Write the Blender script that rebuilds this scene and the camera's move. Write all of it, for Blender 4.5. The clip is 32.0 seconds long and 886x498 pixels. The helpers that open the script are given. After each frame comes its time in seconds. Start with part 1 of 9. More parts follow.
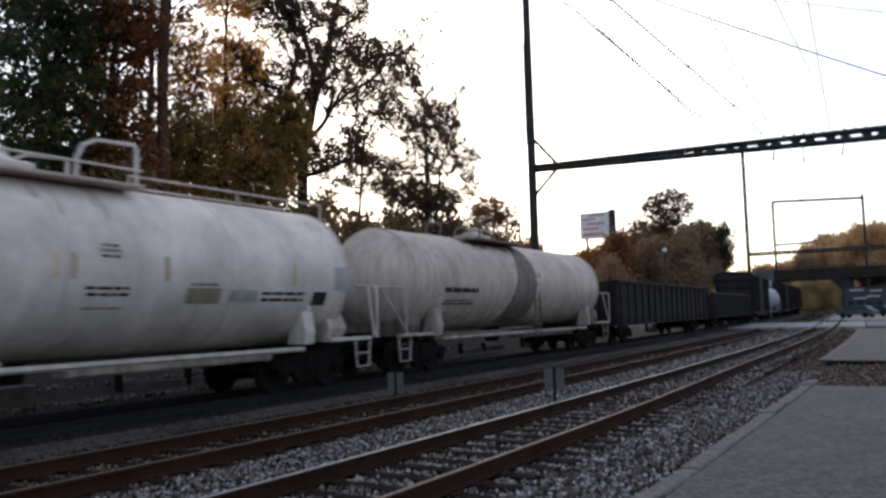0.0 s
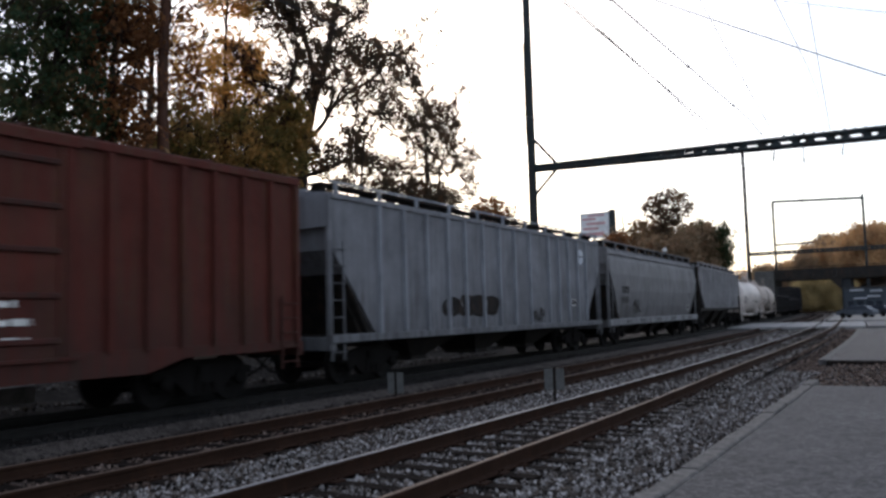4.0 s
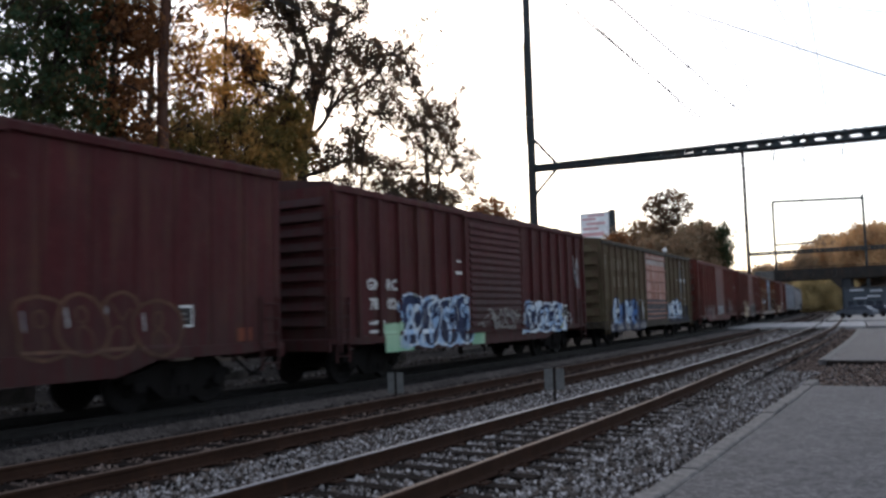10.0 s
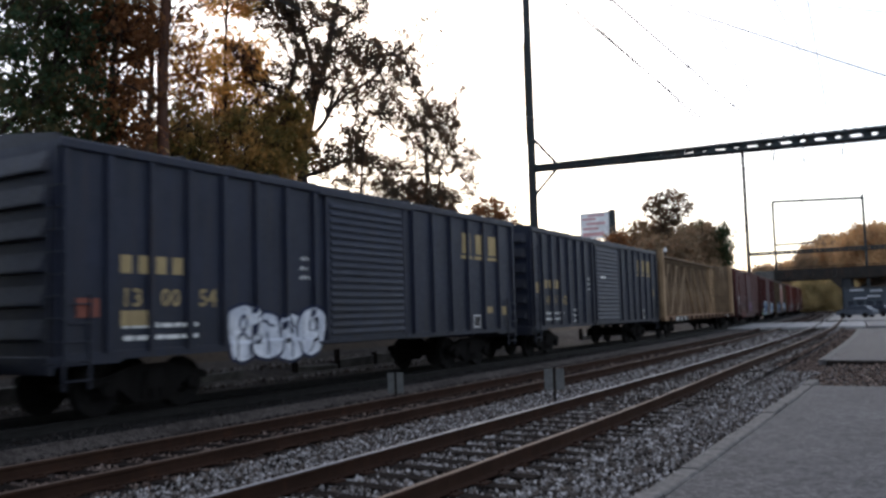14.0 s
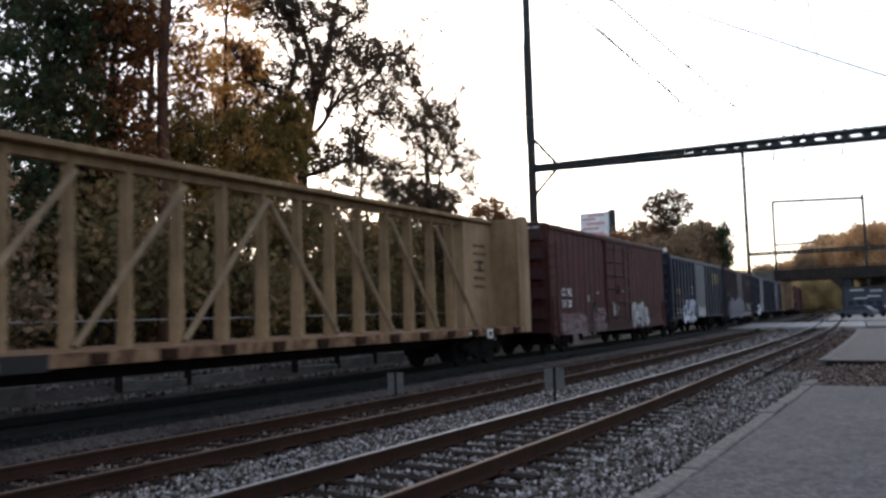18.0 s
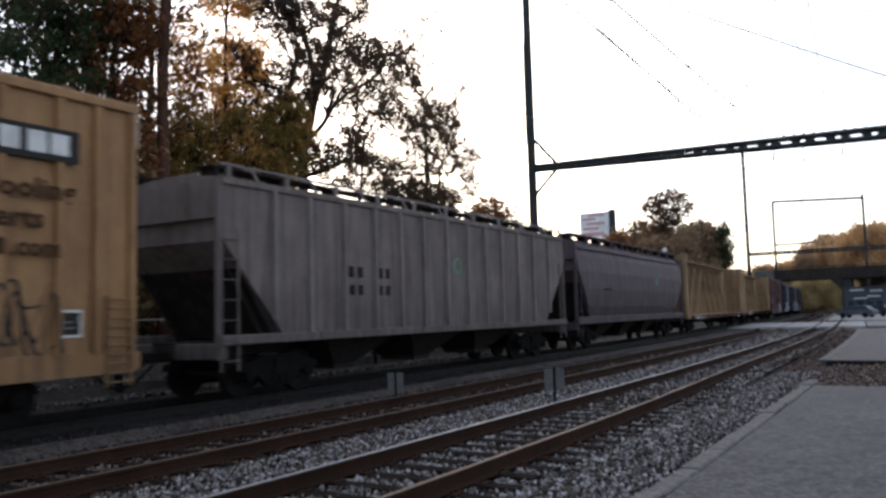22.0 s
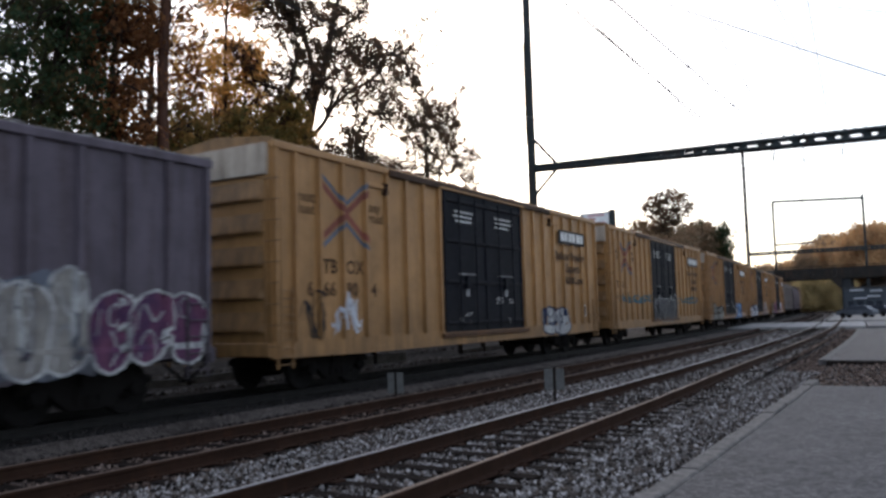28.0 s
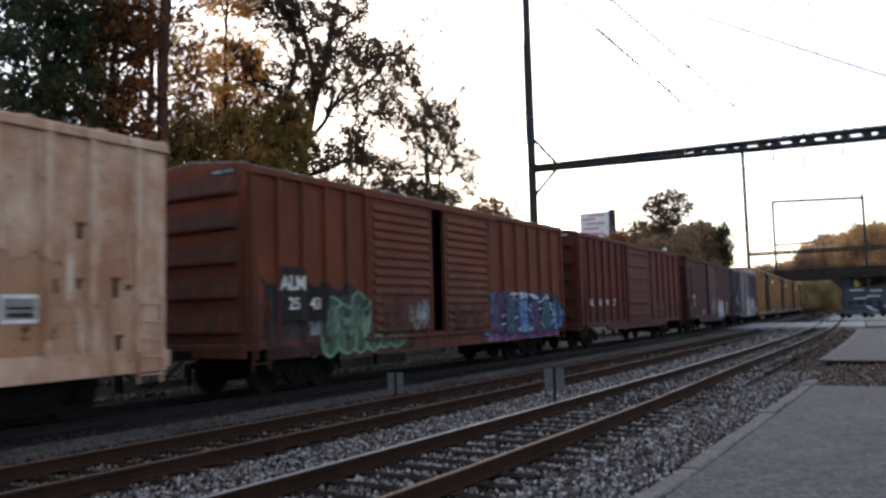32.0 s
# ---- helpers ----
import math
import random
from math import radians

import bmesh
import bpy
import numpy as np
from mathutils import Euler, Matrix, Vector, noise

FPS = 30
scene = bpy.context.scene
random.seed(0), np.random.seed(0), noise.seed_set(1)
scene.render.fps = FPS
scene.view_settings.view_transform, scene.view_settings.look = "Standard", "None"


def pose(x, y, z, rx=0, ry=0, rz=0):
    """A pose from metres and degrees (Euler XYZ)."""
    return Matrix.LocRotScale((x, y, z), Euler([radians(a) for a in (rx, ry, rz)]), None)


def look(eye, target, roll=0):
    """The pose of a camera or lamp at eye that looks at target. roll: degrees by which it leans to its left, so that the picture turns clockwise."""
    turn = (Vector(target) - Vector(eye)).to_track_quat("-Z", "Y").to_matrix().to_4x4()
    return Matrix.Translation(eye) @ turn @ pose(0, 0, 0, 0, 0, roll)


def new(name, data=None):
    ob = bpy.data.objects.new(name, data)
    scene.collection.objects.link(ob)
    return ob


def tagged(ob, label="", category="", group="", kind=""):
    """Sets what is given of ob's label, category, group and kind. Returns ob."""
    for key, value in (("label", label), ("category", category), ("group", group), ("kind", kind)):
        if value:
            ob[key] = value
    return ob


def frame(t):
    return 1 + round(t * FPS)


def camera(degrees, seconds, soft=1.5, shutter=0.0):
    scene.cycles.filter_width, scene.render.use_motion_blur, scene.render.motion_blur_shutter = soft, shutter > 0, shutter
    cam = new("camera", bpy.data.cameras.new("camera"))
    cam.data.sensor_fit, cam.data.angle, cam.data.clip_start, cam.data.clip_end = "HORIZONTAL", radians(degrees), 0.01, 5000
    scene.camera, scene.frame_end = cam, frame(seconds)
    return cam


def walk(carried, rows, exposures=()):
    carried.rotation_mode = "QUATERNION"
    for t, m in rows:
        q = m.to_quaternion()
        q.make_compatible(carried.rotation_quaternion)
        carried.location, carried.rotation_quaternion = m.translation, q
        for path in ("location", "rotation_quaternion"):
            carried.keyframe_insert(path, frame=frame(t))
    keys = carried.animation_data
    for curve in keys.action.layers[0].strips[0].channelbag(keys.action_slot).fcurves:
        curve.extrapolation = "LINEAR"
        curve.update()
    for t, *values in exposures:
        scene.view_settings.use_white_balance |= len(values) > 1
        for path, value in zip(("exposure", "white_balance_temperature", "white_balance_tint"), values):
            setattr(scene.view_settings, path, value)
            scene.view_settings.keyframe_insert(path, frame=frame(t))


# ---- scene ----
cam = camera(57.334, 32.0, soft=2.9, shutter=0.2)
EYE = pose(0, 0, 1.60) @ pose(0, 0, 0, 0, 0, 31.407) @ pose(0, 0, 0, 94.667) @ pose(0, 0, 0, 0, 0, -1.593)
walk(cam, [(0.0, EYE), (32.0, EYE)], exposures=[(0.0, 0.0, 6360, 14), (3.4, 0.0, 6360, 14), (6.0, 0.32, 6380, 14), (32.0, 0.32, 6380, 14)])

# ---- light: a bright veiled evening sky ----
SUN_EL, SUN_AZ = radians(22), radians(-35)
world = bpy.data.worlds.new("sky")
scene.world = world
world.use_nodes = True
wn, wl = world.node_tree.nodes, world.node_tree.links
wn.clear()
sky = wn.new("ShaderNodeTexSky")
sky.sky_type = "NISHITA"
sky.sun_disc = False
sky.sun_elevation, sky.sun_rotation = SUN_EL, SUN_AZ
sky.air_density, sky.dust_density, sky.ozone_density = 1.0, 1.5, 1.5
sky_bg = wn.new("ShaderNodeBackground")
sky_bg.inputs["Strength"].default_value = 0.11
veil_bg = wn.new("ShaderNodeBackground")
veil_bg.inputs["Color"].default_value = (0.86, 0.92, 1.0, 1)
veil_bg.inputs["Strength"].default_value = 0.50
veil = wn.new("ShaderNodeAddShader")
wout = wn.new("ShaderNodeOutputWorld")
wl.new(sky.outputs[0], sky_bg.inputs["Color"])
wl.new(sky_bg.outputs[0], veil.inputs[0])
wl.new(veil_bg.outputs[0], veil.inputs[1])
wl.new(veil.outputs[0], wout.inputs[0])
sun = new("sun", bpy.data.lights.new("sun", "SUN"))
sun.data.energy, sun.data.angle, sun.data.color = 0.5, radians(14), (1.0, 0.90, 0.78)
sun.matrix_world = look((0, 0, 60), (-60 * math.sin(SUN_AZ), -60 * math.cos(SUN_AZ), 60 - 60 * math.tan(SUN_EL)))


# ---- materials ----
def mat(name):
    m = bpy.data.materials.new(name)
    m.use_nodes = True
    n = m.node_tree.nodes
    return m, n, m.node_tree.links, n["Principled BSDF"]


def noise_node(n, l, vec, scale, detail=4.0, rough=0.6):
    t = n.new("ShaderNodeTexNoise")
    t.inputs["Scale"].default_value, t.inputs["Detail"].default_value, t.inputs["Roughness"].default_value = scale, detail, rough
    l.new(vec, t.inputs["Vector"])
    return t.outputs["Fac"]


def ramp(n, l, fac, lo, hi, a=(0, 0, 0), b=(1, 1, 1)):
    r = n.new("ShaderNodeValToRGB")
    r.color_ramp.elements[0].position, r.color_ramp.elements[1].position = lo, hi
    r.color_ramp.elements[0].color, r.color_ramp.elements[1].color = (*a, 1), (*b, 1)
    l.new(fac, r.inputs["Fac"])
    return r.outputs["Color"]


def blend(n, l, fac, a, b, mode="MIX"):
    x = n.new("ShaderNodeMix")
    x.data_type, x.blend_type = "RGBA", mode
    for sock, v in ((x.inputs["Factor"], fac), (x.inputs["A"], a), (x.inputs["B"], b)):
        if hasattr(v, "links"):
            l.new(v, sock)
        elif isinstance(v, (int, float)):
            sock.default_value = v
        else:
            sock.default_value = (*v, 1)
    return x.outputs["Result"]


def mapped(n, l, scale=(1, 1, 1), shift=(0, 0, 0), own=False):
    tc, mp = n.new("ShaderNodeTexCoord"), n.new("ShaderNodeMapping")
    mp.inputs["Scale"].default_value, mp.inputs["Location"].default_value = scale, shift
    if own:
        # each object has weathering of its own
        oi, ma, cx = n.new("ShaderNodeObjectInfo"), n.new("ShaderNodeMath"), n.new("ShaderNodeCombineXYZ")
        ma.operation = "MULTIPLY_ADD"
        ma.inputs[1].default_value, ma.inputs[2].default_value = 61.0, shift[0]
        l.new(oi.outputs["Random"], ma.inputs[0])
        l.new(ma.outputs[0], cx.inputs["X"])
        cx.inputs["Y"].default_value, cx.inputs["Z"].default_value = shift[1], shift[2]
        l.new(cx.outputs[0], mp.inputs["Location"])
    l.new(tc.outputs["Object"], mp.inputs["Vector"])
    return mp.outputs["Vector"]


def bump(n, l, p, height, strength=0.3, dist=0.02):
    b = n.new("ShaderNodeBump")
    b.inputs["Strength"].default_value, b.inputs["Distance"].default_value = strength, dist
    l.new(height, b.inputs["Height"])
    l.new(b.outputs[0], p.inputs["Normal"])


PAINTS = {}


def paint(name, rgb, rust=0.25, dirt=0.35, rough=0.6, rust_rgb=(0.10, 0.042, 0.02), dirt_rgb=(0.05, 0.042, 0.035), grime=0.6, spec=0.1):
    """Weathered paint on steel: streaks down the sheet, rust blooms, road dirt; kept per name."""
    if name in PAINTS:
        return PAINTS[name]
    m, n, l, p = mat(name)
    k = len(PAINTS) * 13.7
    v1 = mapped(n, l, (1, 1, 1), (k, k, 0), True)
    v2 = mapped(n, l, (3.2, 3.2, 0.22), (k, 0, k), True)
    big, fine, run = noise_node(n, l, v1, 0.9, 9, 0.7), noise_node(n, l, v1, 9, 6, 0.7), noise_node(n, l, v2, 1.6, 5, 0.65)
    tone = blend(n, l, ramp(n, l, big, 0.3, 0.75), [c * 0.64 for c in rgb], [min(1, c * 1.28) for c in rgb])
    d = blend(n, l, dirt * 0.9, (0, 0, 0), ramp(n, l, run, 0.42, 0.66))
    c1 = blend(n, l, d, tone, dirt_rgb)
    mask = blend(n, l, 1.0, ramp(n, l, fine, 0.36, 0.56), ramp(n, l, run, 0.60 - 0.28 * rust, 0.72 - 0.16 * rust), "MULTIPLY")
    c2 = blend(n, l, blend(n, l, min(1.0, rust * 2.2), (0, 0, 0), mask), c1, rust_rgb)
    chip = ramp(n, l, noise_node(n, l, v1, 3.6, 9, 0.78), 0.60, 0.66)
    c2 = blend(n, l, blend(n, l, min(0.8, rust + 0.5 * dirt), (0, 0, 0), chip), c2, [0.5 * (a + b) for a, b in zip(rust_rgb, dirt_rgb)])
    if grime:
        sx, mr = n.new("ShaderNodeSeparateXYZ"), n.new("ShaderNodeMapRange")
        l.new(v1, sx.inputs[0])
        l.new(sx.outputs["Z"], mr.inputs["Value"])
        mr.inputs["From Min"].default_value, mr.inputs["From Max"].default_value = 2.5, 0.75
        low = blend(n, l, 1.0, mr.outputs[0], ramp(n, l, run, 0.25, 0.6, (0.25, 0.25, 0.25)), "MULTIPLY")
        c2 = blend(n, l, blend(n, l, grime, (0, 0, 0), low), c2, [c * 0.25 + 0.012 for c in dirt_rgb])
    l.new(c2, p.inputs["Base Color"])
    l.new(ramp(n, l, fine, 0.3, 0.8, (rough - 0.12,) * 3, (min(1, rough + 0.2),) * 3), p.inputs["Roughness"])
    p.inputs["Specular IOR Level"].default_value = spec
    bump(n, l, p, fine, 0.18, 0.01)
    PAINTS[name] = m
    return m


def plain(name, rgb, rough=0.6, metal=0.0, vary=0.25, scale=6.0, bumps=0.15):
    if name in PAINTS:
        return PAINTS[name]
    m, n, l, p = mat(name)
    f = noise_node(n, l, mapped(n, l), scale, 5, 0.65)
    l.new(blend(n, l, ramp(n, l, f, 0.3, 0.7), [c * (1 - vary) for c in rgb], [min(1, c * (1 + vary)) for c in rgb]), p.inputs["Base Color"])
    p.inputs["Roughness"].default_value, p.inputs["Metallic"].default_value = rough, metal
    p.inputs["Specular IOR Level"].default_value = 0.12
    bump(n, l, p, f, bumps, 0.01)
    PAINTS[name] = m
    return m


def leafy(name, cols, trans=0.35):
    m, n, l, p = mat(name)
    g = n.new("ShaderNodeNewGeometry")
    r = n.new("ShaderNodeValToRGB")
    e = r.color_ramp.elements
    while len(e) < len(cols):
        e.new(0.5)
    for i, c in enumerate(cols):
        e[i].position, e[i].color = i / max(1, len(cols) - 1), (*c, 1)
    # half by leaf, half by clump
    clump = n.new("ShaderNodeMapRange")
    l.new(noise_node(n, l, mapped(n, l), 0.75, 2, 0.5), clump.inputs["Value"])
    clump.inputs["From Min"].default_value, clump.inputs["From Max"].default_value = 0.34, 0.66
    both = n.new("ShaderNodeMix")
    both.inputs["Factor"].default_value = 0.55
    l.new(g.outputs["Random Per Island"], both.inputs["A"])
    l.new(clump.outputs[0], both.inputs["B"])
    l.new(both.outputs["Result"], r.inputs["Fac"])
    l.new(r.outputs["Color"], p.inputs["Base Color"])
    p.inputs["Roughness"].default_value = 0.7
    p.inputs["Specular IOR Level"].default_value = 0.2
    t, mx = n.new("ShaderNodeBsdfTranslucent"), n.new("ShaderNodeMixShader")
    l.new(r.outputs["Color"], t.inputs["Color"])
    mx.inputs[0].default_value = trans
    l.new(p.outputs[0], mx.inputs[1])
    l.new(t.outputs[0], mx.inputs[2])
    l.new(mx.outputs[0], n["Material Output"].inputs["Surface"])
    return m


def stained(name, a, b, scale=0.6, cut=0.5, tall=0.5, rough=0.7, spots=(0.10, 0.04, 0.02)):
    """Paint eaten by broad uneven rust: two colours in torn clouds, drawn out down the sheet, with dark pocks."""
    m, n, l, p = mat(name)
    k = len(name) * 5.3
    v, w = mapped(n, l, (1, 1.2, tall), (k, k, 0)), mapped(n, l, (1, 1, 1), (0, k, k))
    c, f, s = noise_node(n, l, v, scale, 9, 0.68), noise_node(n, l, w, 5.5, 8, 0.75), noise_node(n, l, w, 2.4, 9, 0.8)
    k1 = blend(n, l, ramp(n, l, c, cut - 0.09, cut + 0.09), a, b)
    k2 = blend(n, l, blend(n, l, 0.45, (0, 0, 0), ramp(n, l, f, 0.45, 0.65)), k1, [0.6 * x + 0.4 * y for x, y in zip(b, spots)])
    k3 = blend(n, l, blend(n, l, 0.7, (0, 0, 0), ramp(n, l, s, 0.61, 0.67)), k2, spots)
    l.new(k3, p.inputs["Base Color"])
    p.inputs["Roughness"].default_value, p.inputs["Specular IOR Level"].default_value = rough, 0.1
    bump(n, l, p, f, 0.3, 0.01)
    return m


def streaky(name, lo, hi, pale, dark, cut=0.58, dots=0.62):
    """Old paint and rust drawn out down the sheet: two base tones, pale scars, dark pocks and runs."""
    m, n, l, p = mat(name)
    k = len(name) * 3.7
    v, w = mapped(n, l, (1, 1, 1), (k, 0, k)), mapped(n, l, (3.0, 3.0, 0.2), (0, k, 0))
    broad, fine, run = noise_node(n, l, v, 0.8, 7, 0.66), noise_node(n, l, v, 5.0, 8, 0.76), noise_node(n, l, w, 1.3, 7, 0.7)
    c = blend(n, l, ramp(n, l, broad, 0.38, 0.62), lo, hi)
    scar = blend(n, l, 1.0, ramp(n, l, run, cut - 0.05, cut + 0.06), ramp(n, l, fine, 0.40, 0.54), "MULTIPLY")
    c = blend(n, l, scar, c, pale)
    c = blend(n, l, blend(n, l, 0.6, (0, 0, 0), ramp(n, l, run, 0.30, 0.44, (1, 1, 1), (0, 0, 0))), c, dark)
    c = blend(n, l, blend(n, l, 0.8, (0, 0, 0), ramp(n, l, fine, dots, dots + 0.05)), c, dark)
    l.new(c, p.inputs["Base Color"])
    p.inputs["Roughness"].default_value, p.inputs["Specular IOR Level"].default_value = 0.8, 0.08
    bump(n, l, p, fine, 0.3, 0.01)
    return m


def flaky(name, a, b, cover=0.55, scale=3.0, tall=0.7):
    """A thin coat of paint that has partly worn off and thins out towards its ends and top."""
    m, n, l, p = mat(name)
    k = len(name) * 2.9
    v = mapped(n, l, (1, 1, tall), (0, k, k))
    f, g = noise_node(n, l, v, scale, 8, 0.72), noise_node(n, l, v, scale * 0.6, 4, 0.6)
    l.new(blend(n, l, ramp(n, l, g, 0.42, 0.58), a, b), p.inputs["Base Color"])
    p.inputs["Roughness"].default_value, p.inputs["Specular IOR Level"].default_value = 0.8, 0.08
    tc, sx = n.new("ShaderNodeTexCoord"), n.new("ShaderNodeSeparateXYZ")
    l.new(tc.outputs["Generated"], sx.inputs[0])

    def calc(op, x, y):
        q = n.new("ShaderNodeMath")
        q.operation = op
        for i, u in enumerate((x, y)):
            if hasattr(u, "links"):
                l.new(u, q.inputs[i])
            else:
                q.inputs[i].default_value = u
        return q.outputs[0]
    edge = calc("MINIMUM", calc("MINIMUM", calc("MULTIPLY", sx.outputs["Y"], 2.2), calc("MULTIPLY", calc("SUBTRACT", 1.0, sx.outputs["Y"]), 2.2)), calc("SUBTRACT", 1.0, sx.outputs["Z"]))
    fade = calc("MINIMUM", calc("MULTIPLY", edge, 1.4), 0.42)
    l.new(ramp(n, l, calc("ADD", f, fade), 1.07 - 0.36 * cover, 1.13 - 0.36 * cover), p.inputs["Alpha"])
    return m


def spray(name, a, b, scale=2.2):
    """Two-tone aerosol paint in clouds and strokes, chalky and worn."""
    m, n, l, p = mat(name)
    v = mapped(n, l, (1, 1.6, 0.8), (len(name) * 3.1, 0, 7))
    c, w = noise_node(n, l, v, scale, 6, 0.62), noise_node(n, l, mapped(n, l), 11, 6, 0.7)
    k = blend(n, l, ramp(n, l, c, 0.42, 0.58), a, b)
    k = blend(n, l, blend(n, l, 0.55, (0, 0, 0), ramp(n, l, w, 0.54, 0.66)), k, [0.35 * q + 0.02 for q in a])
    l.new(k, p.inputs["Base Color"])
    p.inputs["Roughness"].default_value, p.inputs["Specular IOR Level"].default_value = 0.75, 0.12
    return m


def gravel(name, a, b, scale, rough=0.9):
    m, n, l, p = mat(name)
    v = mapped(n, l)
    vo = n.new("ShaderNodeTexVoronoi")
    vo.inputs["Scale"].default_value = scale
    l.new(v, vo.inputs["Vector"])
    big, mid = noise_node(n, l, v, 0.35, 5), noise_node(n, l, v, 5, 6, 0.7)
    cell = n.new("ShaderNodeSeparateColor")
    l.new(vo.outputs["Color"], cell.inputs[0])
    c = blend(n, l, cell.outputs[0], a, b)
    c = blend(n, l, ramp(n, l, big, 0.35, 0.7), c, [q * 0.55 for q in a])
    c = blend(n, l, ramp(n, l, mid, 0.45, 0.8), c, [q * 1.2 for q in b])
    l.new(c, p.inputs["Base Color"])
    p.inputs["Roughness"].default_value = rough
    p.inputs["Specular IOR Level"].default_value = 0.2
    bump(n, l, p, vo.outputs["Distance"], 0.9, 0.04)
    return m


def stones(name, lo, hi, mid=(0.10, 0.078, 0.062), grey=(0.215, 0.20, 0.193)):
    m, n, l, p = mat(name)
    g = n.new("ShaderNodeNewGeometry")
    c = ramp(n, l, g.outputs["Random Per Island"], 0.05, 1.0, lo, hi)
    cr = c.node.color_ramp.elements
    for q, rgb in ((0.4, mid), (0.7, grey)):
        e = cr.new(q)
        e.color = (*rgb, 1)
    f = noise_node(n, l, mapped(n, l), 30, 4)
    l.new(blend(n, l, ramp(n, l, f, 0.35, 0.75), c, [q * 0.6 for q in lo]), p.inputs["Base Color"])
    p.inputs["Roughness"].default_value = 0.9
    p.inputs["Specular IOR Level"].default_value = 0.2
    return m


def asphalt(name, rgb):
    m, n, l, p = mat(name)
    v = mapped(n, l)
    f, b, s = noise_node(n, l, v, 17, 5, 0.8), noise_node(n, l, v, 0.5, 6, 0.65), noise_node(n, l, v, 3.5, 6, 0.7)
    c = blend(n, l, ramp(n, l, b, 0.3, 0.72), [q * 0.75 for q in rgb], [q * 1.2 for q in rgb])
    c = blend(n, l, ramp(n, l, s, 0.45, 0.7), c, [q * 0.62 for q in rgb])
    g = noise_node(n, l, v, 60, 4, 0.7)
    c = blend(n, l, 1.0, c, ramp(n, l, f, 0.43, 0.57, (0.5, 0.5, 0.5), (1.5, 1.5, 1.5)), "MULTIPLY")
    c = blend(n, l, 1.0, c, ramp(n, l, g, 0.40, 0.60, (0.6, 0.6, 0.6), (1.5, 1.5, 1.5)), "MULTIPLY")
    l.new(c, p.inputs["Base Color"])
    p.inputs["Roughness"].default_value = 0.85
    p.inputs["Specular IOR Level"].default_value = 0.3
    bump(n, l, p, f, 0.8, 0.008)
    return m


M_BALLAST = gravel("ballast_gravel", (0.034, 0.027, 0.023), (0.095, 0.080, 0.071), 22)
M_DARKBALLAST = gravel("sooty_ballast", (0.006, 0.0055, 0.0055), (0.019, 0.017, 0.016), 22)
M_STONE = stones("ballast_stone", (0.016, 0.013, 0.012), (0.66, 0.62, 0.60), (0.15, 0.118, 0.097), (0.30, 0.28, 0.268))
M_BLACKSTONE = plain("black_stone", (0.03, 0.026, 0.024), 0.9, 0, 0.6, 14)
M_GROUND = gravel("leaf_littered_soil", (0.03, 0.022, 0.016), (0.07, 0.052, 0.035), 14)
M_ASPHALT = asphalt("worn_asphalt", (0.070, 0.067, 0.069))
M_KERB = plain("weathered_concrete", (0.135, 0.126, 0.118), 0.9, 0, 0.5, 7)
M_BRICKY = gravel("crushed_brick", (0.045, 0.034, 0.03), (0.085, 0.07, 0.062), 16)
M_TIE = paint("creosoted_timber", (0.014, 0.0108, 0.0095), 0.0, 0.3, 0.9, dirt_rgb=(0.04, 0.033, 0.029), grime=0, spec=0.02)
M_RUSTRAIL = paint("rusty_rail_steel", (0.034, 0.0185, 0.0125), 0.3, 0.3, 0.8, (0.055, 0.025, 0.014), (0.02, 0.0135, 0.011), grime=0, spec=0.04)
M_SHINE = plain("polished_rail_head", (0.27, 0.265, 0.27), 0.48, 0.5, 0.2, 12, 0.05)
M_DULLHEAD = plain("dull_rail_head", (0.125, 0.088, 0.068), 0.6, 0.3, 0.3, 12, 0.1)
M_BLACKRAIL = plain("near_black_steel", (0.014, 0.013, 0.012), 0.7, 0.0, 0.3)
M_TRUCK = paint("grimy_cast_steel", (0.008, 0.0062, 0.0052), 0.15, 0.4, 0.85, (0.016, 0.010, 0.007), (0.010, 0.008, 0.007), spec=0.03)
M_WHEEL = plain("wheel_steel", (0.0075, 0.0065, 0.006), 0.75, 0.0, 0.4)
M_POLE = paint("dark_green_pole_paint", (0.035, 0.045, 0.048), 0.25, 0.3, 0.6, grime=0)
M_GALV = plain("galvanised_steel", (0.27, 0.255, 0.24), 0.55, 0.3, 0.3)
M_WIRE = plain("dark_wire", (0.03, 0.032, 0.035), 0.6)
M_CONC = plain("old_concrete", (0.10, 0.095, 0.088), 0.92, 0, 0.35, 2.5)
M_BARK = paint("bark", (0.040, 0.029, 0.024), 0.0, 0.4, 0.9, grime=0, spec=0.03)
M_REDBARK = paint("reddish_pine_bark", (0.11, 0.055, 0.038), 0.0, 0.5, 0.9, grime=0, spec=0.03)
M_WHITE = paint("white_stencil", (0.72, 0.71, 0.68), 0.03, 0.15, grime=0.15)
M_YELLOWLET = paint("yellow_stencil", (0.43, 0.32, 0.16), 0.12, 0.4, grime=0.3)
M_FADEDPRINT = paint("faded_print", (0.08, 0.05, 0.03), 0.1, 0.3)
M_BLACKLET = paint("black_stencil", (0.03, 0.028, 0.028), 0.02, 0.15)


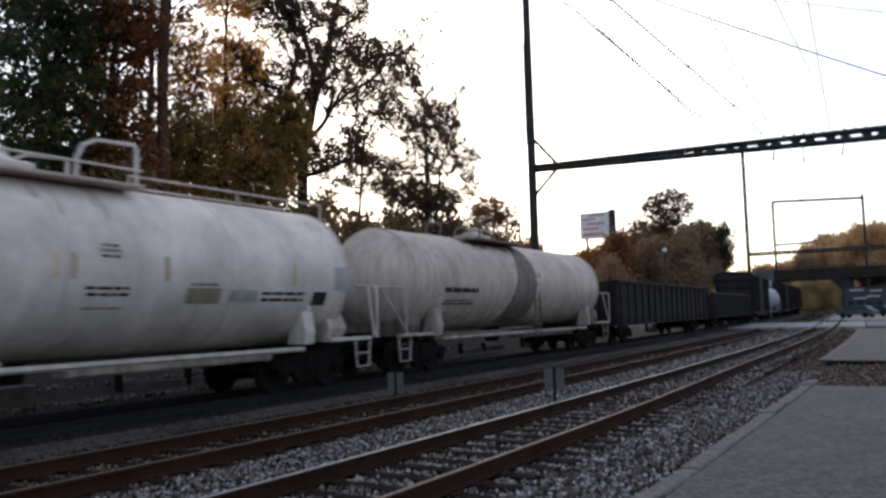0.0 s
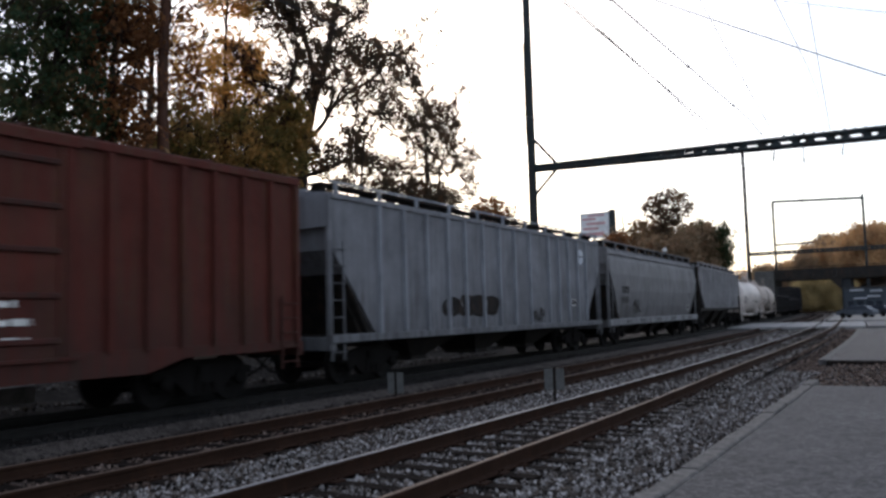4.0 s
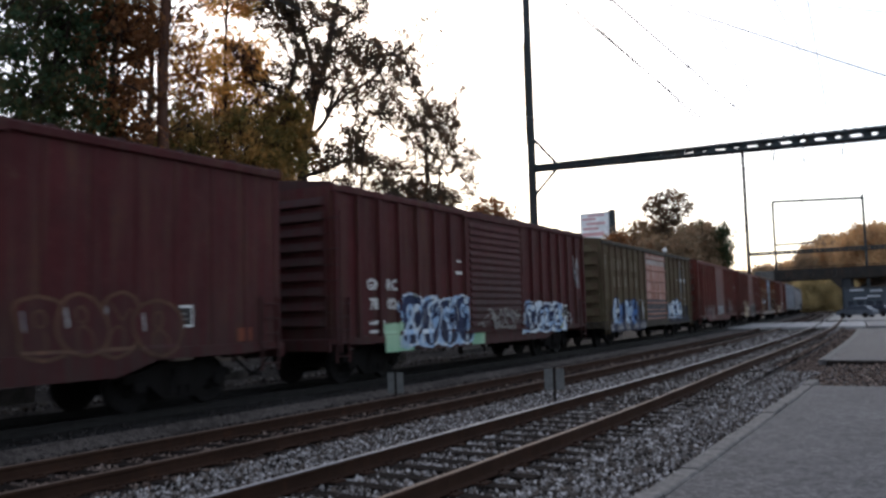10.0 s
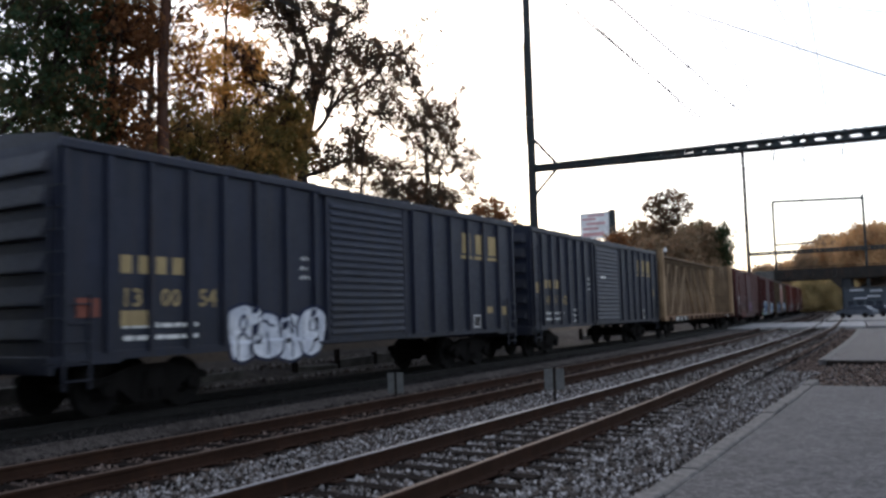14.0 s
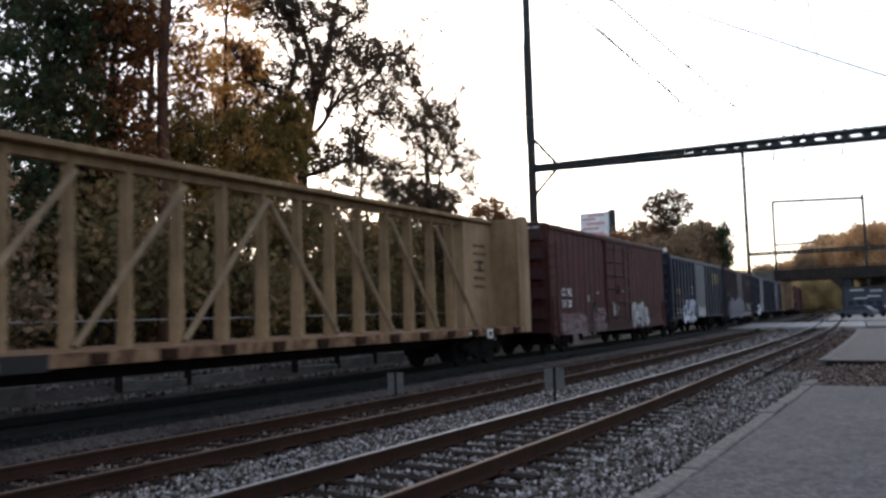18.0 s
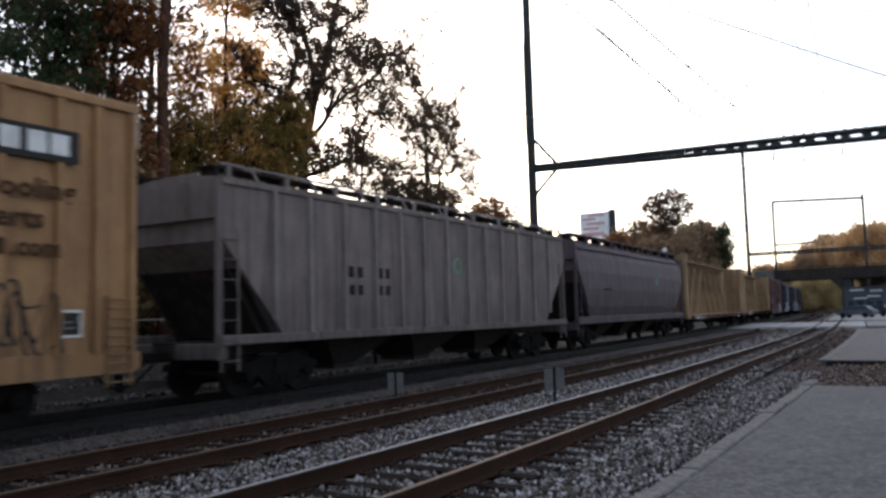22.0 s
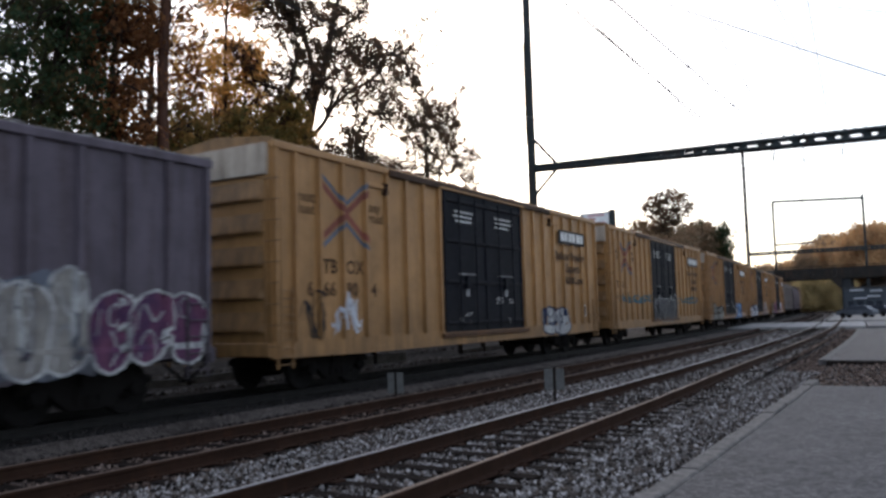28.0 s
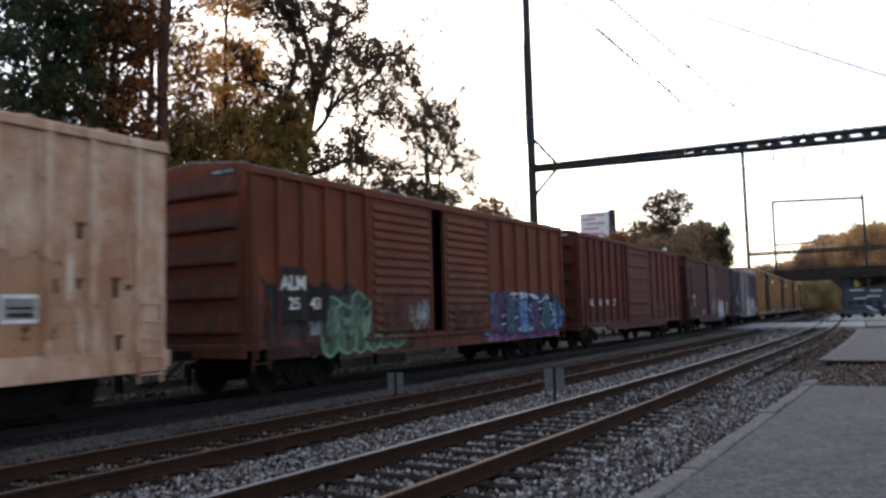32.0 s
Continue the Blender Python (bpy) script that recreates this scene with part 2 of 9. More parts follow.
# ---- mesh tools ----
class Shape:
    """Collects vertices and faces of one mesh."""

    def __init__(self):
        self.v, self.f, self.smooth = [], [], False

    def quad_strip(self, rings, close=True, caps=True):
        b = len(self.v)
        k = len(rings[0])
        for r in rings:
            self.v.extend(r)
        for i in range(len(rings) - 1):
            for j in range(k if close else k - 1):
                a, c = b + i * k + j, b + i * k + (j + 1) % k
                self.f.append((a, c, c + k, a + k))
        if caps:
            self.f.append(tuple(b + j for j in reversed(range(k))))
            self.f.append(tuple(b + (len(rings) - 1) * k + j for j in range(k)))
        return self

    def box(self, x0, x1, y0, y1, z0, z1, c=0.0):
        """A box; c chamfers the edges along its longest way."""
        if c <= 0:
            r = lambda z: [(x0, y0, z), (x1, y0, z), (x1, y1, z), (x0, y1, z)]
            return self.quad_strip([r(z0), r(z1)])
        lx, ly, lz = x1 - x0, y1 - y0, z1 - z0

        def oct2(a0, a1, b0, b1):
            return [(a0 + c, b0), (a1 - c, b0), (a1, b0 + c), (a1, b1 - c), (a1 - c, b1), (a0 + c, b1), (a0, b1 - c), (a0, b0 + c)]
        if lz >= lx and lz >= ly:
            return self.quad_strip([[(a, b, z) for a, b in oct2(x0, x1, y0, y1)] for z in (z0, z1)])
        if ly >= lx:
            return self.quad_strip([[(a, y, b) for a, b in reversed(oct2(x0, x1, z0, z1))] for y in (y0, y1)])
        return self.quad_strip([[(x, a, b) for a, b in oct2(y0, y1, z0, z1)] for x in (x0, x1)])

    def prism_y(self, poly, y0, y1):
        """Polygon of (x, z), anticlockwise seen from -y, carried along y."""
        return self.quad_strip([[(x, y0, z) for x, z in poly], [(x, y1, z) for x, z in poly]])

    def prism_x(self, poly, x0, x1):
        """Polygon of (y, z) carried along x."""
        return self.quad_strip([[(x0, y, z) for y, z in poly], [(x1, y, z) for y, z in poly]])

    def tube(self, pts, r, k=6, caps=True):
        pts = [Vector(p) for p in pts]
        rad = r if isinstance(r, (list, tuple)) else [r] * len(pts)
        rings = []
        ref = None
        for i, p in enumerate(pts):
            d = (pts[min(i + 1, len(pts) - 1)] - pts[max(i - 1, 0)]).normalized()
            if ref is None:
                ref = d.orthogonal().normalized()
            ref = (ref - d * ref.dot(d))
            ref = ref.normalized() if ref.length > 1e-6 else d.orthogonal().normalized()
            s = d.cross(ref)
            rings.append([tuple(p + (ref * math.cos(a) + s * math.sin(a)) * rad[i]) for a in (2 * math.pi * j / k for j in range(k))])
        return self.quad_strip(rings, True, caps)

    def cyl(self, p, q, r, k=16):
        return self.tube([p, q], r, k)

    def lathe(self, prof, axis="y", k=32, centre=(0, 0, 0)):
        """Profile of (distance along the axis, radius)."""
        rings = []
        for a, r in prof:
            ring = []
            for j in range(k):
                t = 2 * math.pi * j / k
                c, s = r * math.cos(t), r * math.sin(t)
                ring.append({"y": (c + centre[0], a + centre[1], s + centre[2]), "z": (c + centre[0], s + centre[1], a + centre[2]), "x": (a + centre[0], c + centre[1], s + centre[2])}[axis])
            rings.append(ring)
        return self.quad_strip(rings)

    def mesh(self, name, fix=True):
        me = bpy.data.meshes.new(name)
        me.from_pydata(self.v, [], self.f)
        if fix:
            bm = bmesh.new()
            bm.from_mesh(me)
            bmesh.ops.recalc_face_normals(bm, faces=bm.faces)
            bm.to_mesh(me)
            bm.free()
        if self.smooth:
            me.polygons.foreach_set("use_smooth", [True] * len(me.polygons))
        return me


def part(name, shape, material, parent, label="", at=None):
    """One mesh object under a thing or a part; shape is a Shape or a mesh to share."""
    me = shape.mesh(name) if isinstance(shape, Shape) else shape
    if not me.materials:
        me.materials.append(material)
    ob = new(name, me)
    if parent is not None:
        ob.parent = parent
    if at is not None:
        ob.matrix_basis = at
    if me.materials[0] != material:
        ob.material_slots[0].link = "OBJECT"
        ob.material_slots[0].material = material
    return tagged(ob, label)


def thing(name, label, category, group="", kind="", at=None):
    ob = new(name)
    ob.empty_display_size = 0.3
    if at is not None:
        ob.matrix_basis = at
    return tagged(ob, label, category, group, kind)


CACHE = {}


def shared(key, make):
    if key not in CACHE:
        CACHE[key] = make().mesh(key[0] if isinstance(key, tuple) else key)
    return CACHE[key]


# ---- the line of the tracks ----
def bow(y):
    """How far the tracks have swung aside, y metres up the line."""
    k = 0.0011
    if y <= 0:
        return 0.0
    if y < 75:
        return -k * y * y / 2
    b = -k * 75 * 75 / 2 - k * 75 * (y - 75)
    if y > 140:
        e = min(y, 260) - 140
        b -= 0.0018 * e * e / 2
        if y > 260:
            b -= 0.0018 * 120 * (y - 260)
    return b


def slope(y):
    return (bow(y + 0.5) - bow(y - 0.5))


ARC_S, ARC_Y = [-700.0], [-700.0]
while ARC_Y[-1] < 900:
    y_ = ARC_Y[-1]
    step_ = 2.0 if y_ >= -2 else 20.0
    ARC_S.append(ARC_S[-1] + step_ * math.hypot(1, slope(y_ + step_ / 2)))
    ARC_Y.append(y_ + step_)
ARC_S = np.array(ARC_S)
ARC_S -= np.interp(0, ARC_Y, ARC_S)
ARC_Y = np.array(ARC_Y)


def up_line(s):
    return float(np.interp(s, ARC_S, ARC_Y))


T1, T2, T3 = -5.088, -8.948, -12.777
Z1, Z2, Z3 = 0.0, -0.07, 0.067
YS = [-640, -500, -350, -200, -100, -50, -20, -8, -2] + [2 * i for i in range(0, 50)] + [100 + 5 * i for i in range(0, 41)] + [330, 380, 450, 540, 640, 760, 880]


def swept(profile, ys=YS, open_=True):
    """A sheet that follows the line: profile of (offset, height)."""
    s = Shape()
    rings = [[(u + bow(y), y, z) for u, z in profile] for y in ys]
    s.quad_strip(rings, close=not open_, caps=not open_)
    return s


# ---- ground ----
def bank(u, y):
    """Height of the natural ground."""
    z = -0.5
    if u < -15.5:
        z = np.interp(-u, [15.5, 16.2, 20, 26, 40, 120], [-0.3, 0.05, 0.95, 1.05, 1.3, 3.0])
        z += 0.12 * noise.noise((u * 0.6, y * 0.25, 0))
    if u > 4:
        z = np.interp(u, [4, 10, 60], [-0.5, -0.2, 1.0])
    far = max(0.0, min(1.0, (y - 215) / 110.0))
    if u > 5:
        z += far * min(16.0, (u - 5) * 0.5)
    if u < -20:
        z += far * min(3.0, (-20 - u) * 0.2)
    return float(z)


US = [-900, -450, -200, -120, -80, -55, -40, -32, -26, -22, -20, -18, -17, -16.2, -15.5, -14.9, -9, -3.0, -2.4, 0, 4, 10, 20, 40, 80, 160, 400, 900]
g_ = Shape()
g_.quad_strip([[(u + bow(y), y, bank(u, y)) for u in US] for y in [-1500] + YS + [1200, 2500]], close=False, caps=False)
g_.smooth = True
ground = part("ground", g_, M_GROUND, None, "brown soil with fallen leaves, rising to a wooded bank")
tagged(ground, category="ground", kind="structure")
ballast = part("ballast_bed", swept([(-15.1, -0.52), (-14.75, -0.26), (-14.3, -0.12), (-11.3, -0.12), (-10.95, -0.3), (-10.6, -0.32), (-10.35, -0.30), (-7.5, -0.30), (-7.2, -0.27), (-6.9, -0.235), (-6.45, -0.235), (-3.75, -0.235), (-3.4, -0.235), (-2.9, -0.24), (-2.2, -0.3)]), M_BALLAST, None, "grey crushed-stone ballast bed under three tracks")
tagged(ballast, category="ballast", kind="structure")
# near-black sheet laid over the bed along the freight track
dark_bed = part("sooty_ballast", swept([(-14.2, -0.112), (-13.0, -0.1), (-11.35, -0.108), (-10.98, -0.285), (-10.6, -0.305), (-10.4, -0.26)]), M_DARKBALLAST, None, "near-black ballast under the freight track")
tagged(dark_bed, category="ballast", kind="structure")


def rail_profile():
    return [(-0.075, 0), (0.075, 0), (0.075, 0.012), (0.012, 0.03), (0.010, 0.125), (0.036, 0.135), (0.036, 0.165), (0.028, 0.172), (-0.028, 0.172), (-0.036, 0.165), (-0.036, 0.135), (-0.010, 0.125), (-0.012, 0.03), (-0.075, 0.012)]


def sleeper_mesh():
    s = Shape()
    s.box(-1.3, 1.3, -0.115, 0.115, -0.17, 0, 0.012)
    return s


def plate_mesh():
    s = Shape()
    for x in (-0.7525, 0.7525):
        s.box(x - 0.17, x + 0.17, -0.09, 0.09, 0.0, 0.016)
        for dx in (-0.1, 0.1):
            s.box(x + dx - 0.012, x + dx + 0.012, -0.05, -0.025, 0.016, 0.04)
            s.box(x + dx - 0.012, x + dx + 0.012, 0.03, 0.055, 0.016, 0.04)
    return s


def cant(y):
    """How far the outer rail of the nearest track is raised in the curve."""
    f = max(0.0, min(1.0, (y - 11.0) / 13.0))
    return 0.10 * f * f * (3 - 2 * f)


def track(n, u, z, rail_m, heads, near, far):
    t = thing("track_%d" % n, "railway track of %s rails on dark timber ties" % ("worn rusty" if n < 3 else "near-black"), "track", "parallel tracks", "structure")
    for side, hm in zip((0.7525, -0.7525), heads):
        s = Shape()
        lift = (lambda y: cant(y) if n == 1 and side > 0 else 0.0)
        rings = [[(u + side + bow(y) + a, y, z - 0.172 + b + lift(y)) for a, b in rail_profile()] for y in YS]
        s.quad_strip(rings)
        r = part("rail", s, rail_m, t)
        h = Shape()
        h.quad_strip([[(u + side + bow(y) + a, y, z + b + lift(y)) for a, b in ((0.032, -0.006), (0.027, 0.003), (-0.027, 0.003), (-0.032, -0.006))] for y in YS])
        part("rail_head", h, hm, r, "worn running surface")
    tie = shared("tie", sleeper_mesh)
    plate = shared("tie_plate", plate_mesh)
    far_ties = Shape()
    y = -3.0
    rng = random.Random(n)
    while y < 240:
        a = math.degrees(math.atan(-slope(y)))
        pz = z - 0.176 + (0.5 * cant(y) if n == 1 else 0.0)
        roll = -math.degrees(math.atan(cant(y) / 1.505)) if n == 1 else 0.0
        if near <= y <= far:
            o = part("tie", tie, M_TIE, t, at=pose(u + bow(y) + rng.uniform(-.04, .04), y, pz + rng.uniform(-.012, .004), 0, roll, a + rng.uniform(-.8, .8)))
            part("tie_plate", plate, M_RUSTRAIL if n < 3 else M_BLACKRAIL, o)
        else:
            x = u + bow(y)
            far_ties.box(x - 1.3, x + 1.3, y - .115, y + .115, pz - .17, pz)
        y += 0.53
    tagged(part("far_ties", far_ties, M_TIE, t), kind="stuff")
    return t


track(1, T1, Z1, M_RUSTRAIL, (M_DULLHEAD, M_SHINE), 1, 52)
track(2, T2, Z2, M_RUSTRAIL, (M_DULLHEAD, M_DULLHEAD), 1, 52)
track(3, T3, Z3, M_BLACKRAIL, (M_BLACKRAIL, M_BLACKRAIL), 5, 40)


# loose stones
def stone_field(name, areas, seed, material, label):
    rng = np.random.default_rng(seed)
    base = np.array([(1, 0, 0), (-1, 0, 0), (0, 1, 0), (0, -1, 0), (0, 0, 1), (0, 0, -1)], float)
    tri = np.array([(0, 2, 4), (2, 1, 4), (1, 3, 4), (3, 0, 4), (2, 0, 5), (1, 2, 5), (3, 1, 5), (0, 3, 5)])
    P, Q = [], []
    count = 0
    for u0, u1, y0, y1, zz, per, size in areas:
        n = int((u1 - u0) * (y1 - y0) * per)
        u, y = rng.uniform(u0, u1, n), rng.uniform(y0, y1, n)
        # ties lie bare among the stones that fill the cribs
        f = (y + 3.0) % 0.53
        bare = np.zeros(n, bool)
        for c in (T1, T2):
            bare |= (np.abs(u - c) < 1.3) & ((f < 0.125) | (f > 0.405)) & (rng.uniform(0, 1, n) > 0.07)
            bare |= np.abs(np.abs(u - c) - 0.7525) < 0.085
        u, y = u[~bare], y[~bare]
        n = len(u)
        zz = zz + np.where(np.abs(u - T1) < 1.5, np.array([0.5 * cant(float(q)) for q in y]) + (u - T1) * 0.66 * np.array([cant(float(q)) for q in y]), 0.0)
        x = u + np.array([bow(float(a)) for a in y])
        sc = size * rng.uniform(0.55, 1.35, (n, 1, 1)) * rng.uniform(0.6, 1.2, (n, 1, 3))
        v = base[None] + rng.uniform(-0.28, 0.28, (n, 6, 3))
        a = rng.uniform(0, 6.28, n)
        b = rng.uniform(-0.8, 0.8, n)
        v = v * sc
        ca, sa, cb, sb = (q[:, None] for q in (np.cos(a), np.sin(a), np.cos(b), np.sin(b)))
        vx, vy, vz = v[..., 0], v[..., 1] * cb - v[..., 2] * sb, v[..., 1] * sb + v[..., 2] * cb
        vx, vy = vx * ca - vy * sa, vx * sa + vy * ca
        v = np.stack([vx + x[:, None], vy + y[:, None], vz + (zz + rng.uniform(-0.01, 0.018, n))[:, None]], 2)
        P.append(v.reshape(-1, 3))
        Q.append((np.arange(n)[:, None, None] * 6 + tri[None] + count).reshape(-1, 3))
        count += n * 6
    me = bpy.data.meshes.new(name)
    me.from_pydata(np.concatenate(P).tolist(), [], np.concatenate(Q).tolist())
    me.materials.append(material)
    return tagged(new(name, me), label, "gravel", kind="stuff")


stone_field("ballast_stones", [
    (-3.8, -2.35, 4.0, 14, -0.212, 430, 0.029), (-6.4, -3.8, 4.5, 14, -0.208, 520, 0.028), (-7.66, -6.4, 4.5, 16, -0.218, 420, 0.028),
    (-3.8, -2.45, 14, 24, -0.208, 210, 0.036), (-6.4, -3.8, 14, 34, -0.202, 250, 0.033), (-7.66, -6.4, 16, 36, -0.218, 150, 0.038),
    (-6.4, -3.8, 34, 62, -0.20, 50, 0.045), (-8.1, -6.4, 36, 62, -0.21, 36, 0.05)], 3, M_STONE, "loose grey crushed stones lying between the rails")
stone_field("rusty_stones", [(-10.25, -7.66, 4.5, 20, -0.278, 380, 0.028), (-10.25, -7.66, 20, 40, -0.272, 140, 0.036), (-3.8, -2.45, 24, 32, -0.208, 190, 0.036), (-2.45, 5.0, 18.3, 26.2, -0.14, 90, 0.034), (-3.8, -2.6, 32, 62, -0.19, 50, 0.05)], 6, stones("rust_dusted_stone", (0.014, 0.010, 0.0085), (0.36, 0.27, 0.22), (0.088, 0.055, 0.040), (0.18, 0.13, 0.107)), "rust-dusted brown stones of the middle track and platform end")
stone_field("bank_stones", [(-15.2, -14.2, 6, 34, -0.2, 90, 0.045), (-16.2, -15.2, 6, 30, -0.02, 70, 0.05), (-17.4, -16.2, 6, 28, 0.26, 35, 0.06)], 5, stones("brown_stone", (0.02, 0.017, 0.015), (0.22, 0.19, 0.17)), "brown broken stones lying on the bank")
stone_field("sooty_stones", [(-11.3, -10.3, 5, 34, -0.27, 110, 0.038), (-14.2, -13.7, 6, 30, -0.12, 80, 0.036), (-12.0, -11.3, 5, 34, -0.115, 80, 0.034)], 4, M_BLACKSTONE, "near-black stones beside the freight track")


# ---- platform at the camera's side ----
def strip(name, profile, y0, y1, m, label, cat, step=2.0):
    n = max(2, int((y1 - y0) / step) + 1)
    ys = [y0 + (y1 - y0) * i / (n - 1) for i in range(n)]
    s = Shape()
    s.quad_strip([[(u + bow(y) * (0.5 if u > 0 else 1.0), y, z) for u, z in profile] for y in ys])
    return tagged(part(name, s, m, None, label), category=cat, kind="structure")


strip("pavement_1", [(-2.13, -0.5), (9, -0.5), (9, -0.02), (-2.13, -0.03)], -12, 18.1, M_ASPHALT, "worn grey asphalt platform beside the track", "pavement")
strip("gravel_path", [(-2.5, -0.5), (9, -0.5), (9, -0.14), (-2.5, -0.15)], 18.1, 26.4, M_BRICKY, "brownish crushed-brick strip between platform slabs", "path")
strip("pavement_2", [(-2.75, -0.5), (9, -0.5), (9, -0.03), (-2.75, -0.03)], 26.4, 60.0, asphalt("slab_asphalt", (0.066, 0.062, 0.062)), "worn grey platform slab", "pavement")
strip("pavement_3", [(-2.2, -0.5), (9, -0.5), (9, -0.02), (-2.2, -0.02)], 66.0, 84.0, asphalt("pale_road_asphalt", (0.15, 0.146, 0.145)), "pale grey road leading onto the crossing", "pavement")
# shadow lines at the slab ends, put in as solid dark strips
for nm, y0, y1, zt, x0 in (("header_board", 18.12, 18.30, -0.055, -2.3), ("header_board", 26.2, 26.38, -0.045, -2.98)):
    s = Shape()
    s.box(x0, 8.5, y0, y1, -0.4, zt, 0.02)
    tagged(part(nm, s, M_TIE, None, "dark strip drawing the shadow line at the platform's end"), category="board", kind="structure")
kerb = thing("kerb", "weathered concrete kerb along the platform edge", "kerb", kind="structure")
yk = -6.0
rk = random.Random(8)
while yk < 18.0:
    x = -2.255 + bow(yk) * 1.0
    s = Shape()
    s.box(-0.105, 0.10, 0.006, 1.19, -0.4, 0, 0.02)
    part("kerbstone", shared("kerbstone", lambda: s), M_KERB, kerb, at=pose(x + rk.uniform(-.012, .012), yk, rk.uniform(-.02, .008), 0, 0, math.degrees(math.atan(-slope(yk))) + rk.uniform(-.6, .6)))
    yk += 1.2
# pale stone edge of the far slab
far_edge = thing("slab_edge", "grey stone edging along the far platform slab", "kerb", kind="structure")
for i in range(27):
    y = 26.42 + i * 1.24
    s = Shape()
    s.box(-0.11, 0.11, 0.006, 1.23, -0.4, 0.0, 0.012)
    part("kerbstone", shared("edge_stone", lambda: s), plain("grey_edge_stone", (0.12, 0.115, 0.11), 0.9, 0, 0.4, 4), far_edge, at=pose(-2.72 + bow(y), y, -0.018, 0, 0, math.degrees(math.atan(-slope(y)))))
# timber crossing over the tracks
crossing = thing("track_crossing", "pale weathered board crossing laid over the tracks", "crossing", kind="structure")
for u0, u1 in ((-12.0, -9.85), (-9.55, -8.35), (-8.05, -5.98), (-5.7, -4.48), (-4.2, -2.4)):
    for j in range(13):
        yb = 66 + j * 1.3
        s = Shape()
        s.box(u0 + bow(yb), u1 + bow(yb), yb, yb + 1.22, -0.2, 0.0, 0.02)
        part("board", s, plain("pale_crossing_board", (0.27, 0.265, 0.26), 0.9, 0, 0.45), crossing)
# low wall of panels and posts behind the freight track
wall = thing("low_wall", "low grey wall of concrete panels between dark posts", "wall", kind="structure")
tagged(part("gravel_bank", swept([(-14.5, -0.3), (-15.0, -0.2), (-15.8, 0.02), (-16.6, 0.22), (-17.6, 0.42), (-18.4, 0.5)]), gravel("brown_gravel", (0.020, 0.017, 0.015), (0.058, 0.049, 0.043), 18), None, "brown gravel bank strewn with stones"), category="bank", kind="structure")
rw = random.Random(5)
yw = 4.0
while yw < 64:
    x = -16.0 + bow(yw)
    if rw.random() < 0.35:
        yw += 2.0
        continue
    a = math.degrees(math.atan(-slope(yw)))
    s = Shape()
    s.box(-0.06, 0.06, 0.06, 1.94, -0.6, 0.42, 0.02)
    part("panel", shared("wall_panel", lambda: s), M_CONC, wall, at=pose(x, yw, rw.uniform(-.22, -.02), rw.uniform(-3, 3), rw.uniform(-6, 6), a))
    s = Shape()
    s.box(-0.07, 0.11, -0.05, 0.05, -0.6, 0.5, 0.015)
    part("post", shared("wall_post", lambda: s), M_TIE, wall, at=pose(x, yw, rw.uniform(-.1, .15), rw.uniform(-3, 3), 0, a))
    yw += 2.0
# guard rail on the bank
guard = thing("guard_rail", "galvanised guard rail on posts along the bank road", "guard rail", kind="structure")
s = Shape()
s.quad_strip([[(-19.4 + bow(y) + a, y, 1.70 + b) for a, b in ((0.03, -0.022), (0.05, 0), (0.03, 0.022), (0, 0.022), (0.02, 0), (0, -0.022))] for y in range(0, 90, 2)])
part("beam", s, M_GALV, guard)
for i in range(22):
    y = 2.0 + 4 * i
    s = Shape()
    s.box(-0.06, 0.0, -0.06, 0.06, 0.2, 1.76, 0.01)
    part("post", shared("guard_post", lambda: s), M_TIE, guard, at=pose(-19.4 + bow(y), y, 0))


# ---- marker posts between the tracks ----
def marker(x, y, zg, h, w, ph):
    t = thing("marker_post", "small pale two-panel marker on a dark post between tracks", "marker post", "track markers", at=pose(x, y, zg, 0, 0, 28))
    s = Shape()
    s.box(-0.022, 0.022, -0.022, 0.022, -0.12, h + 0.01, 0.005)
    part("post", s, M_TIE, t)
    for a in (-1, 1):
        s = Shape()
        s.box(min(a * 0.03, a * w), max(a * 0.03, a * w), -0.035, -0.02, h - ph, h, 0.004)
        part("panel", s, plain("pale_grey_enamel", (0.095, 0.095, 0.092), 0.6), t)
    return t


marker(-6.43, 14.5, -0.24, 0.76, 0.19, 0.40)
marker(-10.95, 15.65, -0.30, 0.60, 0.185, 0.47)


# ---- rolling stock ----
HEADING = Matrix(((0, 0, 1, 0), (1, 0, 0, 0), (0, 1, 0, 0), (0, 0, 0, 1)))  # flat drawing onto the side that faces +x


def wheelset_mesh():
    s = Shape()
    for q in (-1, 1):
        s.lathe([(q * 0.675, 0.12), (q * 0.675, 0.30), (q * 0.70, 0.34), (q * 0.685, 0.40), (q * 0.685, 0.475), (q * 0.715, 0.475), (q * 0.725, 0.452), (q * 0.81, 0.444), (q * 0.815, 0.40), (q * 0.79, 0.36), (q * 0.78, 0.2), (q * 0.82, 0.14), (q * 0.82, 0.08)], "x", 20)
    s.lathe([(-1.05, 0.075), (1.05, 0.075)], "x", 8)
    return s


